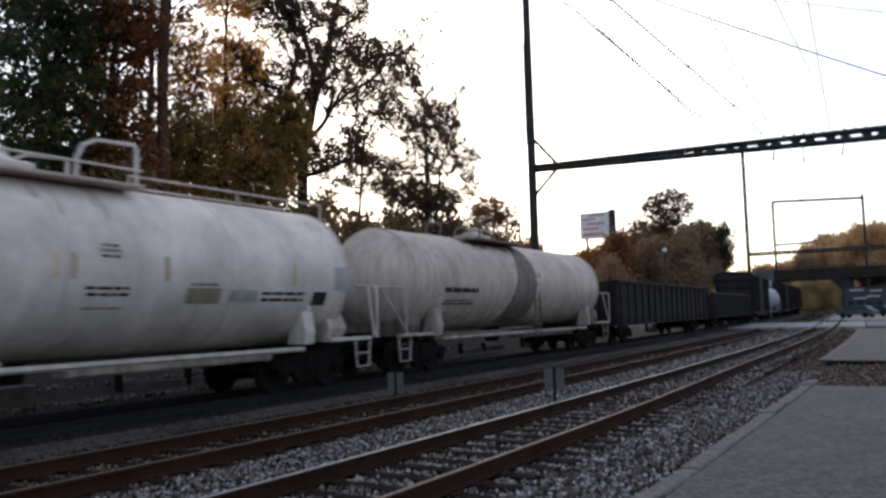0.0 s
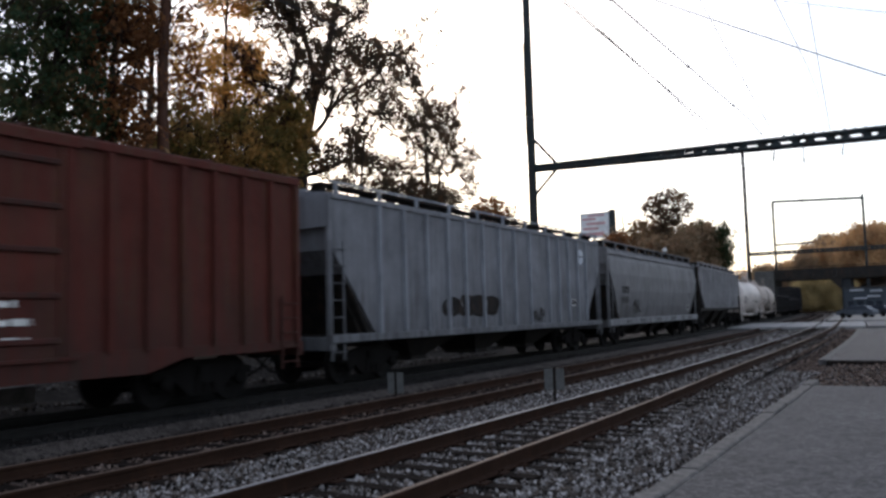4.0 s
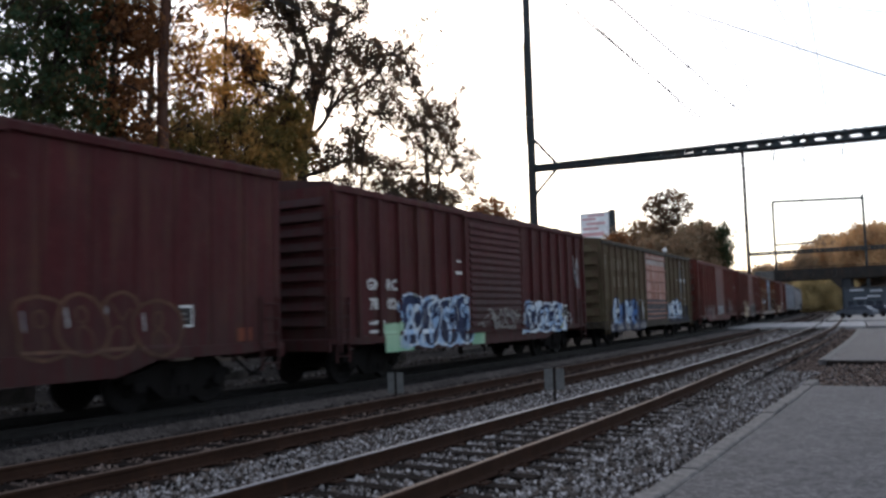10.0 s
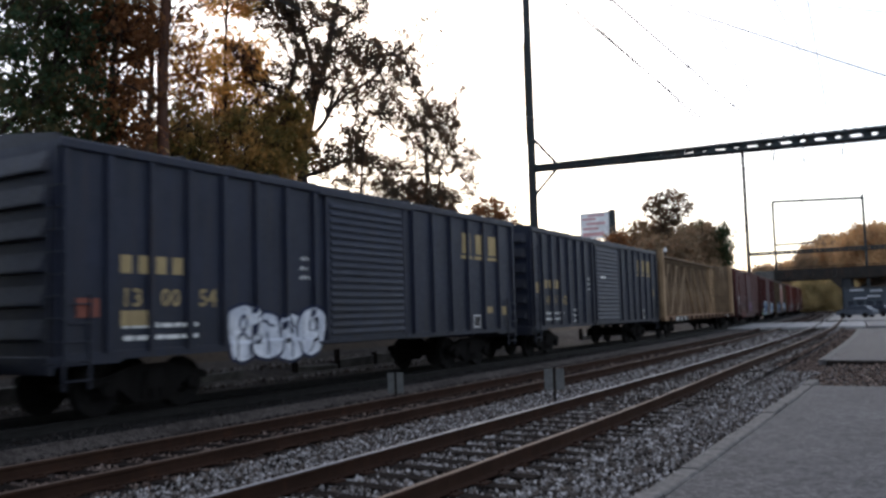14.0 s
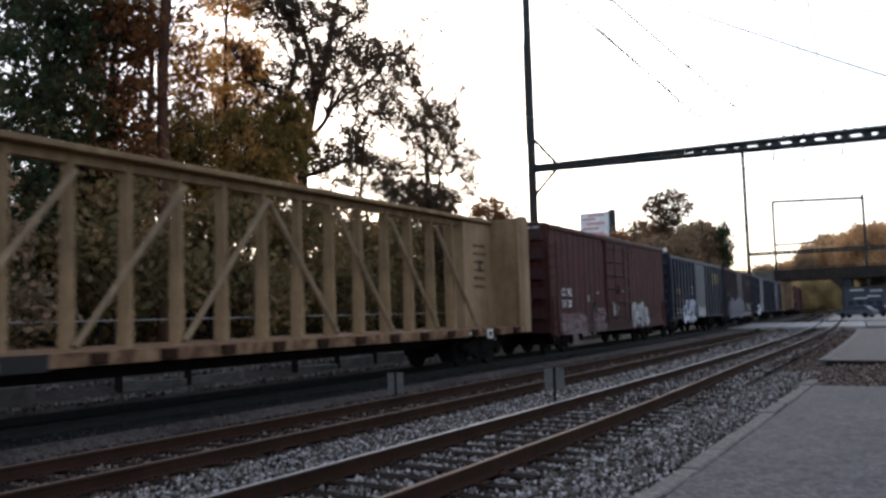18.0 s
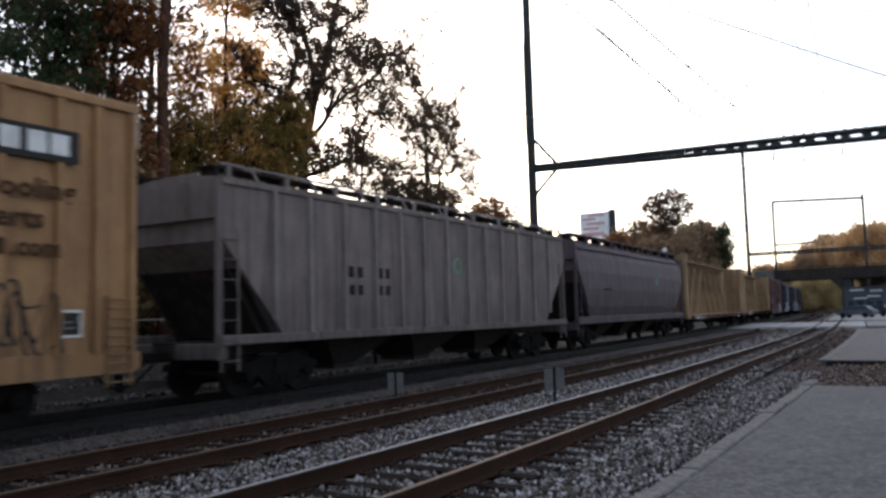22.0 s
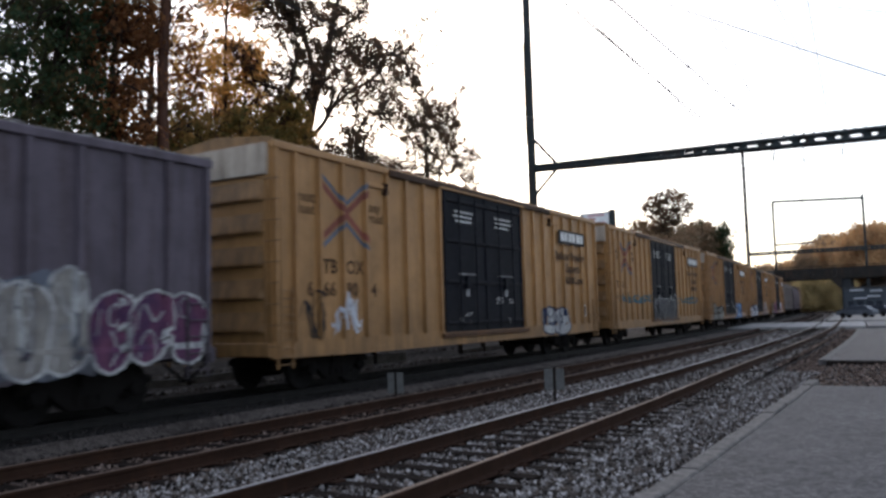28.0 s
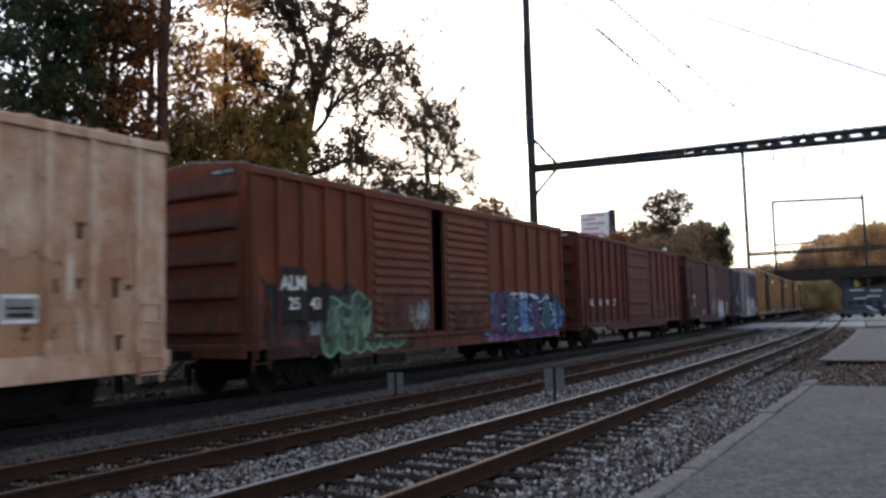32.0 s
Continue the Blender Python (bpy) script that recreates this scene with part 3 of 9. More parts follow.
def side_frame_mesh():
    s = Shape()
    out = [(-1.22, 0.56), (-1.18, 0.66), (-0.86, 0.70), (-0.42, 0.84), (0.42, 0.84), (0.86, 0.70), (1.18, 0.66), (1.22, 0.56), (1.02, 0.36), (0.98, 0.54), (0.76, 0.54), (0.40, 0.22), (-0.40, 0.22), (-0.76, 0.54), (-0.98, 0.54), (-1.02, 0.36)]
    s.prism_x([(-1.22, 0.52), (-1.18, 0.66), (-0.86, 0.70), (-0.42, 0.84), (0.42, 0.84), (0.86, 0.70), (1.18, 0.66), (1.22, 0.52), (0.72, 0.50), (0.38, 0.20), (-0.38, 0.20), (-0.72, 0.50)], -0.07, 0.07)
    for y in (-0.89, 0.89):
        s.lathe([(0.03, 0.15), (0.12, 0.15), (0.15, 0.10)], "x", 10, (0, y, 0.46))
    for y in (-0.2, 0, 0.2):
        s.lathe([(0.26, 0.075), (0.55, 0.075)], "z", 8, (0.06, y, 0))
    return s


def bolster_mesh():
    s = Shape()
    s.box(-1.15, 1.15, -0.2, 0.2, 0.42, 0.74, 0.03)
    s.lathe([(0.7, 0.2), (0.86, 0.2)], "z", 12)
    return s


def coupler_mesh():
    s = Shape()
    s.box(-0.09, 0.09, -0.1, 0.62, 0.78, 0.98, 0.02)
    s.box(-0.14, 0.14, 0.55, 0.86, 0.72, 1.02, 0.04)
    s.tube([(0.25, 0.0, 0.75), (0.25, 0.45, 0.42), (0.1, 0.85, 0.36)], 0.03, 5)
    return s


def running_gear(t, half, inset):
    """Two trucks and two couplers."""
    for q in (-1, 1):
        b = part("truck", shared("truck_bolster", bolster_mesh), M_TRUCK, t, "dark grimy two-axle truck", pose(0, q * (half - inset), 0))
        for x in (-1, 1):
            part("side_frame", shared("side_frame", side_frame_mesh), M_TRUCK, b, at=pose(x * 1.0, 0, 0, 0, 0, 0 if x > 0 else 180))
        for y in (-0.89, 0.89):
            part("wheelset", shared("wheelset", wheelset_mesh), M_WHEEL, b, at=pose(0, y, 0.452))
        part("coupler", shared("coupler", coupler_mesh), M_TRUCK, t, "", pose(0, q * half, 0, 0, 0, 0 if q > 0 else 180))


def ladder_mesh(w, z0, z1, n):
    s = Shape()
    for y in (0, w):
        s.box(0.0, 0.035, y - 0.02, y + 0.02, z0, z1)
    return s


def rung_mesh(w):
    return Shape().tube([(0.03, 0, 0), (0.07, 0.01, 0), (0.07, w - 0.01, 0), (0.03, w, 0)], 0.014, 5)


def ladder(t, m, x, y, w, z0, z1, n, turn=0, name="ladder", label=""):
    lad = part(name, shared(("ladder", w, round(z1 - z0, 2), n), lambda: ladder_mesh(w, 0, z1 - z0, n)), m, t, label, pose(x, y, z0, 0, 0, turn))
    rung = shared(("rung", w), lambda: rung_mesh(w))
    for i in range(n):
        part("rung", rung, m, lad, at=pose(0, 0, (z1 - z0) * (i + 0.5) / n))
    return lad


def lettering(t, body, size, y, z, m, x=1.506, bold=0.022, squeeze=1.0):
    """Words painted on the side; y is the left end seen from the platform."""
    def glyphs(text):
        key = ("text", text, size, squeeze)
        if key not in CACHE:
            cu = bpy.data.curves.new("letter", "FONT")
            cu.body, cu.size, cu.offset, cu.resolution_u = text, size, bold * size, 2
            o = bpy.data.objects.new("letter", cu)
            me = bpy.data.meshes.new_from_object(o)
            me.name = "letter"
            me.transform(Matrix.Diagonal((squeeze, 1, 1, 1)))
            bpy.data.objects.remove(o)
            CACHE[key] = (me, max(v.co.x for v in me.vertices))
        return CACHE[key]
    for i, ch in enumerate(body):
        if ch != " ":
            me, edge = glyphs(ch)
            part("letter", me, m, t, at=pose(x, y, z) @ HEADING @ pose(glyphs(body[:i + 1])[1] - edge, 0, 0))


def stencil(t, rects, m, x=1.505, name="stencil", label=""):
    if len(rects) > 9:
        s = Shape()
        for y0, y1, z0, z1 in rects:
            s.box(x - 0.004, x + 0.003, y0, y1, z0, z1)
        return tagged(part(name, s, m, t, label), kind="stuff")
    for y0, y1, z0, z1 in rects:
        s = Shape()
        s.box(x - 0.004, x + 0.003, y0, y1, z0, z1)
        o = part(name, s, m, t, label)
    return o


def small_print(t, y0, y1, z0, z1, lines, m, x=1.505, seed=1):
    """Lines of unreadable lettering as broken bars."""
    rng = random.Random(seed)
    r = []
    h = (z1 - z0) / lines
    for i in range(lines):
        y = y0 + rng.uniform(0, 0.12) * (y1 - y0)
        e = y1 - rng.uniform(0, 0.2) * (y1 - y0)
        while y < e:
            w = rng.uniform(0.12, 0.5) * (y1 - y0) * 0.4
            r.append((y, min(e, y + w), z0 + i * h + 0.3 * h, z0 + i * h + rng.uniform(0.58, 0.72) * h))
            y += w + 0.1 * h + 0.025
    return stencil(t, r, m, x)


def block_letters(t, y0, y1, z0, z1, n, m, x=1.506, under=False):
    """Plain block shapes in place of a company's name."""
    r = []
    w = (y1 - y0) / n
    for i in range(n):
        a, b = y0 + i * w + 0.08 * w, y0 + (i + 1) * w - 0.12 * w
        r += [(a + 0.1 * w, b - 0.1 * w, z0, z1)]
        if under:
            r += [(a, b, z0 - 0.28 * (z1 - z0), z0 - 0.12 * (z1 - z0))]
    return stencil(t, r, m, x)


def smooth_path(pts, n=7):
    out = []
    for i in range(len(pts) - 1):
        p0, p1, p2, p3 = pts[max(i - 1, 0)], pts[i], pts[i + 1], pts[min(i + 2, len(pts) - 1)]
        for j in range(n):
            t = j / n
            out.append(tuple(0.5 * (2 * p1[k] + (p2[k] - p0[k]) * t + (2 * p0[k] - 5 * p1[k] + 4 * p2[k] - p3[k]) * t * t + (3 * p1[k] - p0[k] - 3 * p2[k] + p3[k]) * t ** 3) for k in (0, 1)))
    out.append(pts[-1])
    return out


def graffiti(t, y0, y1, z0, z1, fills, outline, seed, ribs=(), n=None, sheet=1.503, rib_x=1.588, thick=0.2, cloud=None, label="chunky interlocking spray-painted graffiti shape"):
    """Chunky interlocking bars sprayed along the side, lying over sheet, posts and sill alike."""
    rng = random.Random(seed)
    h = z1 - z0
    n = n or max(2, round((y1 - y0) / (h * 0.62)))
    w = (y1 - y0) / n

    def surface(y, z):
        if z < 1.125:
            return max(sheet, 1.5365)
        return rib_x if any(abs(y - r) < 0.07 for r in ribs) else sheet

    def ribbon(s, pts, wd, lift):
        b = len(s.v)
        for i, p in enumerate(pts):
            a, c = pts[max(i - 1, 0)], pts[min(i + 1, len(pts) - 1)]
            d = (c[0] - a[0], c[1] - a[1])
            ln = math.hypot(*d) or 1
            nx, nz = -d[1] / ln, d[0] / ln
            k = wd * (0.72 + 0.28 * math.sin(math.pi * i / (len(pts) - 1)))
            for q in (-1, -0.6, -0.2, 0.2, 0.6, 1):
                y, z = p[0] + q * nx * k, p[1] + q * nz * k
                z = max(0.62, z)
                s.v.append((surface(y, z) + lift, y, z))
        for i in range(len(pts) - 1):
            for q in range(5):
                s.f.append((b + i * 6 + q, b + i * 6 + q + 1, b + i * 6 + q + 7, b + i * 6 + q + 6))

    if cloud:
        c = Shape()
        cols = max(8, int((y1 - y0) / 0.07))
        ph = rng.uniform(0, 6)
        for k in range(cols + 1):
            y = y0 - 0.1 + (y1 - y0 + 0.2) * k / cols
            e = min(1.0, 9.0 * min(k, cols - k) / cols + 0.45)
            top = z0 + h * e * (0.93 + 0.05 * math.sin(5 * y + ph) + rng.uniform(-0.015, 0.015))
            low = max(0.62, z0 + h * (0.04 + 0.03 * math.sin(7 * y + ph)))
            for q in range(9):
                z = low + (top - low) * q / 8
                c.v.append((surface(y, z) + 0.002, y, z))
            if k:
                b = (k - 1) * 9
                for q in range(8):
                    c.f.append((b + q, b + 9 + q, b + 10 + q, b + q + 1))
        part("graffiti_cloud", c, cloud, t, "sprayed background patch")
    def blob(c, lo, hi, half_w, lean, ph, grow, lift):
        """A rounded leaning lobe that drapes over sheet, posts and sill."""
        s = Shape()
        rows, cols = 16, 12
        for a in range(rows + 1):
            v = a / rows
            z = max(0.62, lo - grow + (hi - lo + 2 * grow) * v)
            k = (1 - abs(2 * v - 1) ** 3.2) ** (1 / 2.4) if 0 < a < rows else 0.12
            wd = (half_w * (1 + 0.16 * math.sin(5.5 * v + ph)) + grow) * k
            cy = c + lean * (v - 0.5)
            for q in range(cols + 1):
                y = cy + wd * (2 * q / cols - 1)
                s.v.append((surface(y, z) + lift, y, z))
        for a in range(rows):
            for q in range(cols):
                k = a * (cols + 1) + q
                s.f.append((k, k + 1, k + cols + 2, k + cols + 1))
        return s

    for i in range(n):
        J = lambda k: rng.uniform(-k, k)
        c = y0 + (i + 0.5) * w + J(0.08) * w
        lo, hi = z0 + rng.uniform(0.0, 0.1) * h, z1 - rng.uniform(0.0, 0.26) * h
        half_w, lean, ph = w * rng.uniform(0.5, 0.62), rng.uniform(-0.25, 0.35) * w, rng.uniform(0, 6)
        lift = 0.004 + 0.010 * (i % 2)
        rim = 0.06
        g = part("graffiti_shape", blob(c, lo, hi, half_w, lean, ph, rim, lift), outline, t, label)
        part("fill", blob(c, lo, hi, half_w, lean, ph, 0.0, lift + 0.003), fills[i % len(fills)], g)
        # inner lines: a counter, a slash and a hook
        ink = Shape()
        wd = 0.012 + 0.05 * thick * rng.uniform(0.7, 1.3)
        mid = lo + (hi - lo) * rng.uniform(0.45, 0.6)
        pick = rng.randrange(4)
        L, R = c - half_w * 0.55, c + half_w * 0.55
        lines = []
        if pick in (0, 3):
            lines.append([(L + 0.1 * w, lo + 0.04 * h), (L + 0.12 * w, mid - 0.1 * h), (c, mid), (R - 0.1 * w, mid - 0.12 * h), (R - 0.06 * w, lo + 0.05 * h)])
        if pick in (1, 3):
            lines.append([(c - 0.12 * w, mid + 0.06 * h), (c - 0.14 * w, mid + 0.2 * h), (c + 0.02 * w, mid + 0.27 * h), (c + 0.13 * w, mid + 0.17 * h), (c + 0.06 * w, mid + 0.05 * h), (c - 0.11 * w, mid + 0.06 * h)])
        if pick in (0, 2):
            lines.append([(L, hi - 0.12 * h), (c - 0.05 * w, mid + 0.16 * h), (c + 0.1 * w, mid + 0.1 * h), (R, hi - 0.2 * h)])
        if pick in (1, 2):
            lines.append([(c + J(0.1) * w, lo + 0.05 * h), (c + J(0.1) * w + 0.06 * w, lo + 0.22 * h), (c + J(0.08) * w, mid)])
        for pts in lines:
            ribbon(ink, smooth_path([(y + lean * ((z - lo) / (hi - lo) - 0.5), z) for y, z in pts], 5), wd, lift + 0.006)
        part("inner_line", ink, outline, g)
        shine = Shape()
        ribbon(shine, smooth_path([(c - half_w * 0.72 + lean * (k - 0.5), lo + (hi - lo) * k) for k in (0.45, 0.62, 0.8)], 4), 0.014, lift + 0.0065)
        part("shine", shine, M_WHITE if outline is M_BLACKLET else SPRAYGREY, g)


def scribble(t, y0, y1, z0, z1, m, seed, ribs=(), wd=0.025, n=3, sheet=1.503, rib_x=1.588):
    """Thin tags and drips."""
    rng = random.Random(seed)
    s = Shape()
    for _ in range(n):
        a = rng.uniform(y0, y0 + (y1 - y0) * 0.5)
        pts, y = [], a
        while y < y1 and len(pts) < 9:
            pts.append((y, rng.uniform(z0, z1)))
            y += rng.uniform(0.02, 0.22) * (y1 - y0)
        if len(pts) < 3:
            continue
        path = smooth_path(pts, 6)
        b = len(s.v)
        for i, p in enumerate(path):
            x = (rib_x if any(abs(p[0] - r) < 0.07 for r in ribs) else sheet) + 0.006
            s.v += [(x, p[0] - wd, p[1] - wd), (x, p[0] + wd, p[1] + wd)]
            if i:
                s.f.append((b + 2 * i - 2, b + 2 * i, b + 2 * i + 1, b + 2 * i - 1))
    if s.f:
        return part("graffiti_tag", s, m, t, "thin sprayed tag")


def patch(t, y0, y1, z0, z1, m, seed, ribs=(), sheet=1.5035, label="worn film of old overpainted graffiti"):
    """A film of worn paint draped over sheet, posts and sill."""
    s = Shape()
    n, rows = max(6, int((y1 - y0) / 0.05)), 8
    for i in range(n + 1):
        y = y0 + (y1 - y0) * i / n
        for q in range(rows + 1):
            z = max(0.64, z0 + (z1 - z0) * q / rows)
            s.v.append((1.5385 if z < 1.115 else 1.5925 if any(abs(y - r) < 0.07 for r in ribs) else sheet, y, z))
        if i:
            b = (i - 1) * (rows + 1)
            for q in range(rows):
                s.f.append((b + q, b + rows + 1 + q, b + rows + 2 + q, b + q + 1))
    return part("overpainted_patch", s, m, t, label)


def rib_mesh(h, z0=0.0, k=1.0):
    s = Shape()
    s.quad_strip([[(0, -0.052, z), (0.088 * k, -0.048, z), (0.088 * k, 0.048, z), (0, 0.052, z)] for z in (z0, z0 + h)])
    return s


def end_rib_mesh(w, r=0.085):
    s = Shape()
    d = min(r, 0.095)
    # a sloping upper face over a sharp lower step
    ring = lambda x, f: [(x, f * d * q, r * z) for q, z in ((0.0, 1.5), (0.25, 1.0), (0.62, 0.3), (0.95, -0.35), (1.0, -0.6), (0.85, -0.78), (0.0, -0.84))]
    s.quad_strip([ring(-w, 0.1), ring(-w + 0.12, 1), ring(w - 0.12, 1), ring(w, 0.1)])
    return s


def roof_mesh(L, hw):
    s = Shape()
    n = max(8, int(L / 1.2))
    rings = []
    for i in range(n + 1):
        y = -L / 2 + L * i / n
        for dy, up in ((-0.06, 0), (-0.04, 1), (0.04, 1), (0.06, 0)):
            k = 0.035 * up
            if (i == 0 and dy < -0.05) or (i == n and dy > 0.05):
                continue
            q = max(-L / 2, min(L / 2, y + dy))
            rings.append([(-hw - 0.02, q, -0.03), (hw + 0.02, q, -0.03), (hw + 0.02 + k * 0.3, q, 0.03 + k), (0, q, 0.2 + k), (-hw - 0.02 - k * 0.3, q, 0.03 + k)])
    s.quad_strip(rings)
    return s


def boxcar(label, L, ze, body, doors, ribs_l, ribs_r, trim=None, roof=None, end_m=None, sill="belly", zb=0.70, end_ribs=5, door_gap=None, sill_m=None, lad=None, rib_k=1.0, end_mark=False, group="freight cars of the train"):
    """A boxcar, its floor's middle at the origin over the rails. doors: list of (y0, y1, ribs, material, style) measured from the rear end."""
    hw, half = 1.50, L / 2
    t = thing("boxcar", label, "freight car", group)
    trim, roof, end_m = trim or body, roof or body, end_m or body
    zf = 1.08
    Y = lambda d: d - half
    s = Shape()
    if door_gap:
        g0, g1 = Y(door_gap[0]), Y(door_gap[1])
        for nm, bx in (("side_wall", (hw - 0.06, hw, -half, g0, zf, ze - 0.02)), ("side_wall", (hw - 0.06, hw, g1, half, zf, ze - 0.02)), ("side_wall", (-hw, -hw + 0.06, -half, half, zf, ze - 0.02)),
                       ("end_wall", (-hw + 0.06, hw - 0.06, -half, -half + 0.06, zf, ze - 0.02)), ("end_wall", (-hw + 0.06, hw - 0.06, half - 0.06, half, zf, ze - 0.02)), ("floor", (-hw, hw, -half, half, zf - 0.08, zf))):
            s = Shape()
            s.box(*bx)
            part(nm, s, body, t)
    else:
        s.box(-hw, hw, -half, half, zf - 0.05, ze - 0.02)
        part("body", s, body, t)
    part("roof", shared(("roof", round(L, 2)), lambda: roof_mesh(L, hw)), roof, t, "", pose(0, 0, ze))
    hr = ze - 0.16 - zf
    rib = shared(("side_post", round(hr, 2), rib_k), lambda: rib_mesh(hr, zf, rib_k))
    ribs = [Y(d) for d in (*ribs_l, *ribs_r)]
    for y in ribs:
        part("side_post", rib, body, t, at=pose(hw, y, 0))
        part("side_post", rib, body, t, at=pose(-hw, y, 0, 0, 0, 180))
    for x in (-1, 1):
        s = Shape()
        s.box(min(x * hw, x * (hw + 0.075)), max(x * hw, x * (hw + 0.075)), -half, half, ze - 0.15, ze - 0.0, 0.015)
        part("top_chord", s, trim, t)
        s = Shape()
        if sill == "belly":
            tr = half - 3.3
            poly = [(-half, 0.98), (-half + 1.0, 0.92), (-tr - 0.3, 0.92), (-tr + 0.5, zb), (tr - 0.5, zb), (tr + 0.3, 0.92), (half - 1.0, 0.92), (half, 0.98), (half, zf + 0.03), (-half, zf + 0.03)]
        elif sill == "ends":
            tr = half - 1.1
            poly = [(-half, zb), (-tr, zb), (-tr + 0.1, zb + 0.06), (tr - 0.1, zb + 0.06), (tr, zb), (half, zb), (half, zf + 0.03), (-half, zf + 0.03)]
        else:
            poly = [(-half, zb + .04), (-half + 3.0, zb), (half - 3.0, zb), (half, zb + .04), (half, zf + 0.03), (-half, zf + 0.03)]
        a, b = (hw - 0.05, hw + 0.035) if x > 0 else (-hw - 0.035, -hw + 0.05)
        s.prism_x(poly, a, b)
        part("side_sill", s, sill_m or trim, t)
    # ends with pressed ribs
    er_r = 0.27 * (ze - zf - 0.75) / (end_ribs - 1)
    er = shared(("end_rib", round(er_r, 2)), lambda: end_rib_mesh(1.36, er_r))
    for q in (-1, 1):
        for i in range(end_ribs):
            z = zf + 0.35 + (ze - zf - 0.75) * i / (end_ribs - 1)
            part("end_rib", er, end_m, t, at=pose(0, q * half, z, 0, 0, 0 if q > 0 else 180))
        s = Shape()
        s.box(-hw, hw, min(q * half, q * (half + 0.10)), max(q * half, q * (half + 0.10)), 0.80, zf, 0.02)
        part("end_sill", s, trim, t)
        if roof is not body:
            s = Shape()
            s.prism_y([(-hw - 0.02, ze - 0.03), (hw + 0.02, ze - 0.03), (hw + 0.02, ze + 0.03), (0, ze + 0.2), (-hw - 0.02, ze + 0.03)], *sorted((q * (half + 0.002), q * (half + 0.008))))
            part("end_gable", s, end_m, t)
        if end_mark:
            for a, b, c, d, m_, e in ((0.55, 1.25, -0.14, 0.0, M_BLACKLET, 0.012), (0.62, 0.86, -0.105, -0.035, SPRAYGREY, 0.016), (0.93, 1.18, -0.105, -0.035, SPRAYGREY, 0.016)):
                s = Shape()
                s.box(a, b, *sorted((q * (half + 0.001), q * (half + e))), ze + c, ze + d)
                part("end_stencil", s, m_, t, "small pale bar on a dark strip" if e > 0.012 else "dark strip")
    # doors on both sides
    for d0, d1, nr, dm, style in doors:
        for x in (-1, 1):
            z0, z1 = zf - 0.02, ze - 0.2
            s = Shape()
            s.box(min(x * hw, x * (hw + 0.05)), max(x * hw, x * (hw + 0.05)), Y(d0), Y(d1), z0, z1)
            door = part("door", s, dm, t)
            w = Y(d1) - Y(d0)
            if style == "fine":
                def mk(w=w, nr=nr, h=z1 - z0):
                    s = Shape()
                    for i in range(nr):
                        z = 0.1 + (h - 0.2) * (i + 0.5) / nr
                        g = (h - 0.2) / nr * 0.42
                        s.quad_strip([[(0, y, z - g), (0.052, y, z - g * 0.82), (0.052, y, z - g * 0.3), (0, y, z + g)] for y in (0.1, w - 0.1)])
                    return s
                part("corrugation", shared(("corrugation", round(w, 2), nr, round(z1 - z0, 2)), mk), dm, door, at=pose(x * (hw + 0.05), Y(d0) if x > 0 else Y(d1), z0, 0, 0, 0 if x > 0 else 180))
            else:
                hr_ = shared(("door_rib", round(w, 2)), lambda: Shape().box(0, 0.055, 0.04, w - 0.04, -0.045, 0.045, 0.015))
                for i in range(nr):
                    z = z0 + 0.25 + (z1 - z0 - 0.5) * i / max(1, nr - 1)
                    part("door_rib", hr_, dm, door, at=pose(x * (hw + 0.05), Y(d0) if x > 0 else Y(d1), z, 0, 0, 0 if x > 0 else 180))
                if style == "plug":
                    for y in (Y(d0) + w * 0.3, Y(d0) + w * 0.7):
                        s = Shape()
                        s.tube([(x * (hw + 0.12), y, z0 + 0.05), (x * (hw + 0.12), y, z1 - 0.1)], 0.022, 6)
                        part("lock_rod", s, dm, door)
                    s = Shape()
                    s.box(min(x * (hw + .05), x * (hw + .14)), max(x * (hw + .05), x * (hw + .14)), Y(d0) + w * .45, Y(d0) + w * .56, z0 + 1.2, z0 + 1.55, 0.02)
                    part("lock_box", s, dm, door)
            for y in (Y(d0), Y(d1)):
                s = Shape()
                s.box(min(x * hw, x * (hw + 0.085)), max(x * hw, x * (hw + 0.085)), y - 0.05, y + 0.05, z0, z1, 0.012)
                part("door_post", s, dm if style == "plug" else trim, door)
    if doors:
        e0, e1 = min(d[0] for d in doors) - 0.3, max(d[1] for d in doors) + 0.3
        for z in (zf - 0.07, ze - 0.19):
            s = Shape()
            s.box(hw + 0.03, hw + 0.12, Y(e0), Y(e1), z, z + 0.05)
            part("door_track", s, trim, t)
    # ladders at the corners
    for q, y in ((-1, -half + 0.12), (1, half - 0.57)):
        ladder(t, body, hw + 0.03, y, 0.45, 0.55, (lad or 2.0) if q < 0 else 2.0, 5 if not lad else 10)
        ladder(t, body, -hw - 0.03, y + 0.45, 0.45, 0.55, 2.0, 5, 180)
    ladder(t, body, hw - 0.12, -half - 0.03, 0.42, 0.8, ze - 0.6, 9, -90, "end_ladder")
    running_gear(t, half, 2.15 if L < 17.5 else 2.6)
    return t, ribs


def spaced(a, b, n):
    return [a + (b - a) * i / (n - 1) for i in range(n)]


def on_tank(t, rects, m, r, zc, label=""):
    """Painted marks that follow the round of a tank."""
    for y0, y1, z0, z1 in rects:
        s = Shape()
        for q in range(5):
            z = z0 + (z1 - z0) * q / 4
            x = math.sqrt(max(0.01, (r + 0.012) ** 2 - (z - zc) ** 2))
            s.v += [(x, y0, z), (x, y1, z)]
            if q:
                s.f.append((2 * q - 2, 2 * q - 1, 2 * q + 1, 2 * q))
        part("stencil", s, m, t, label)


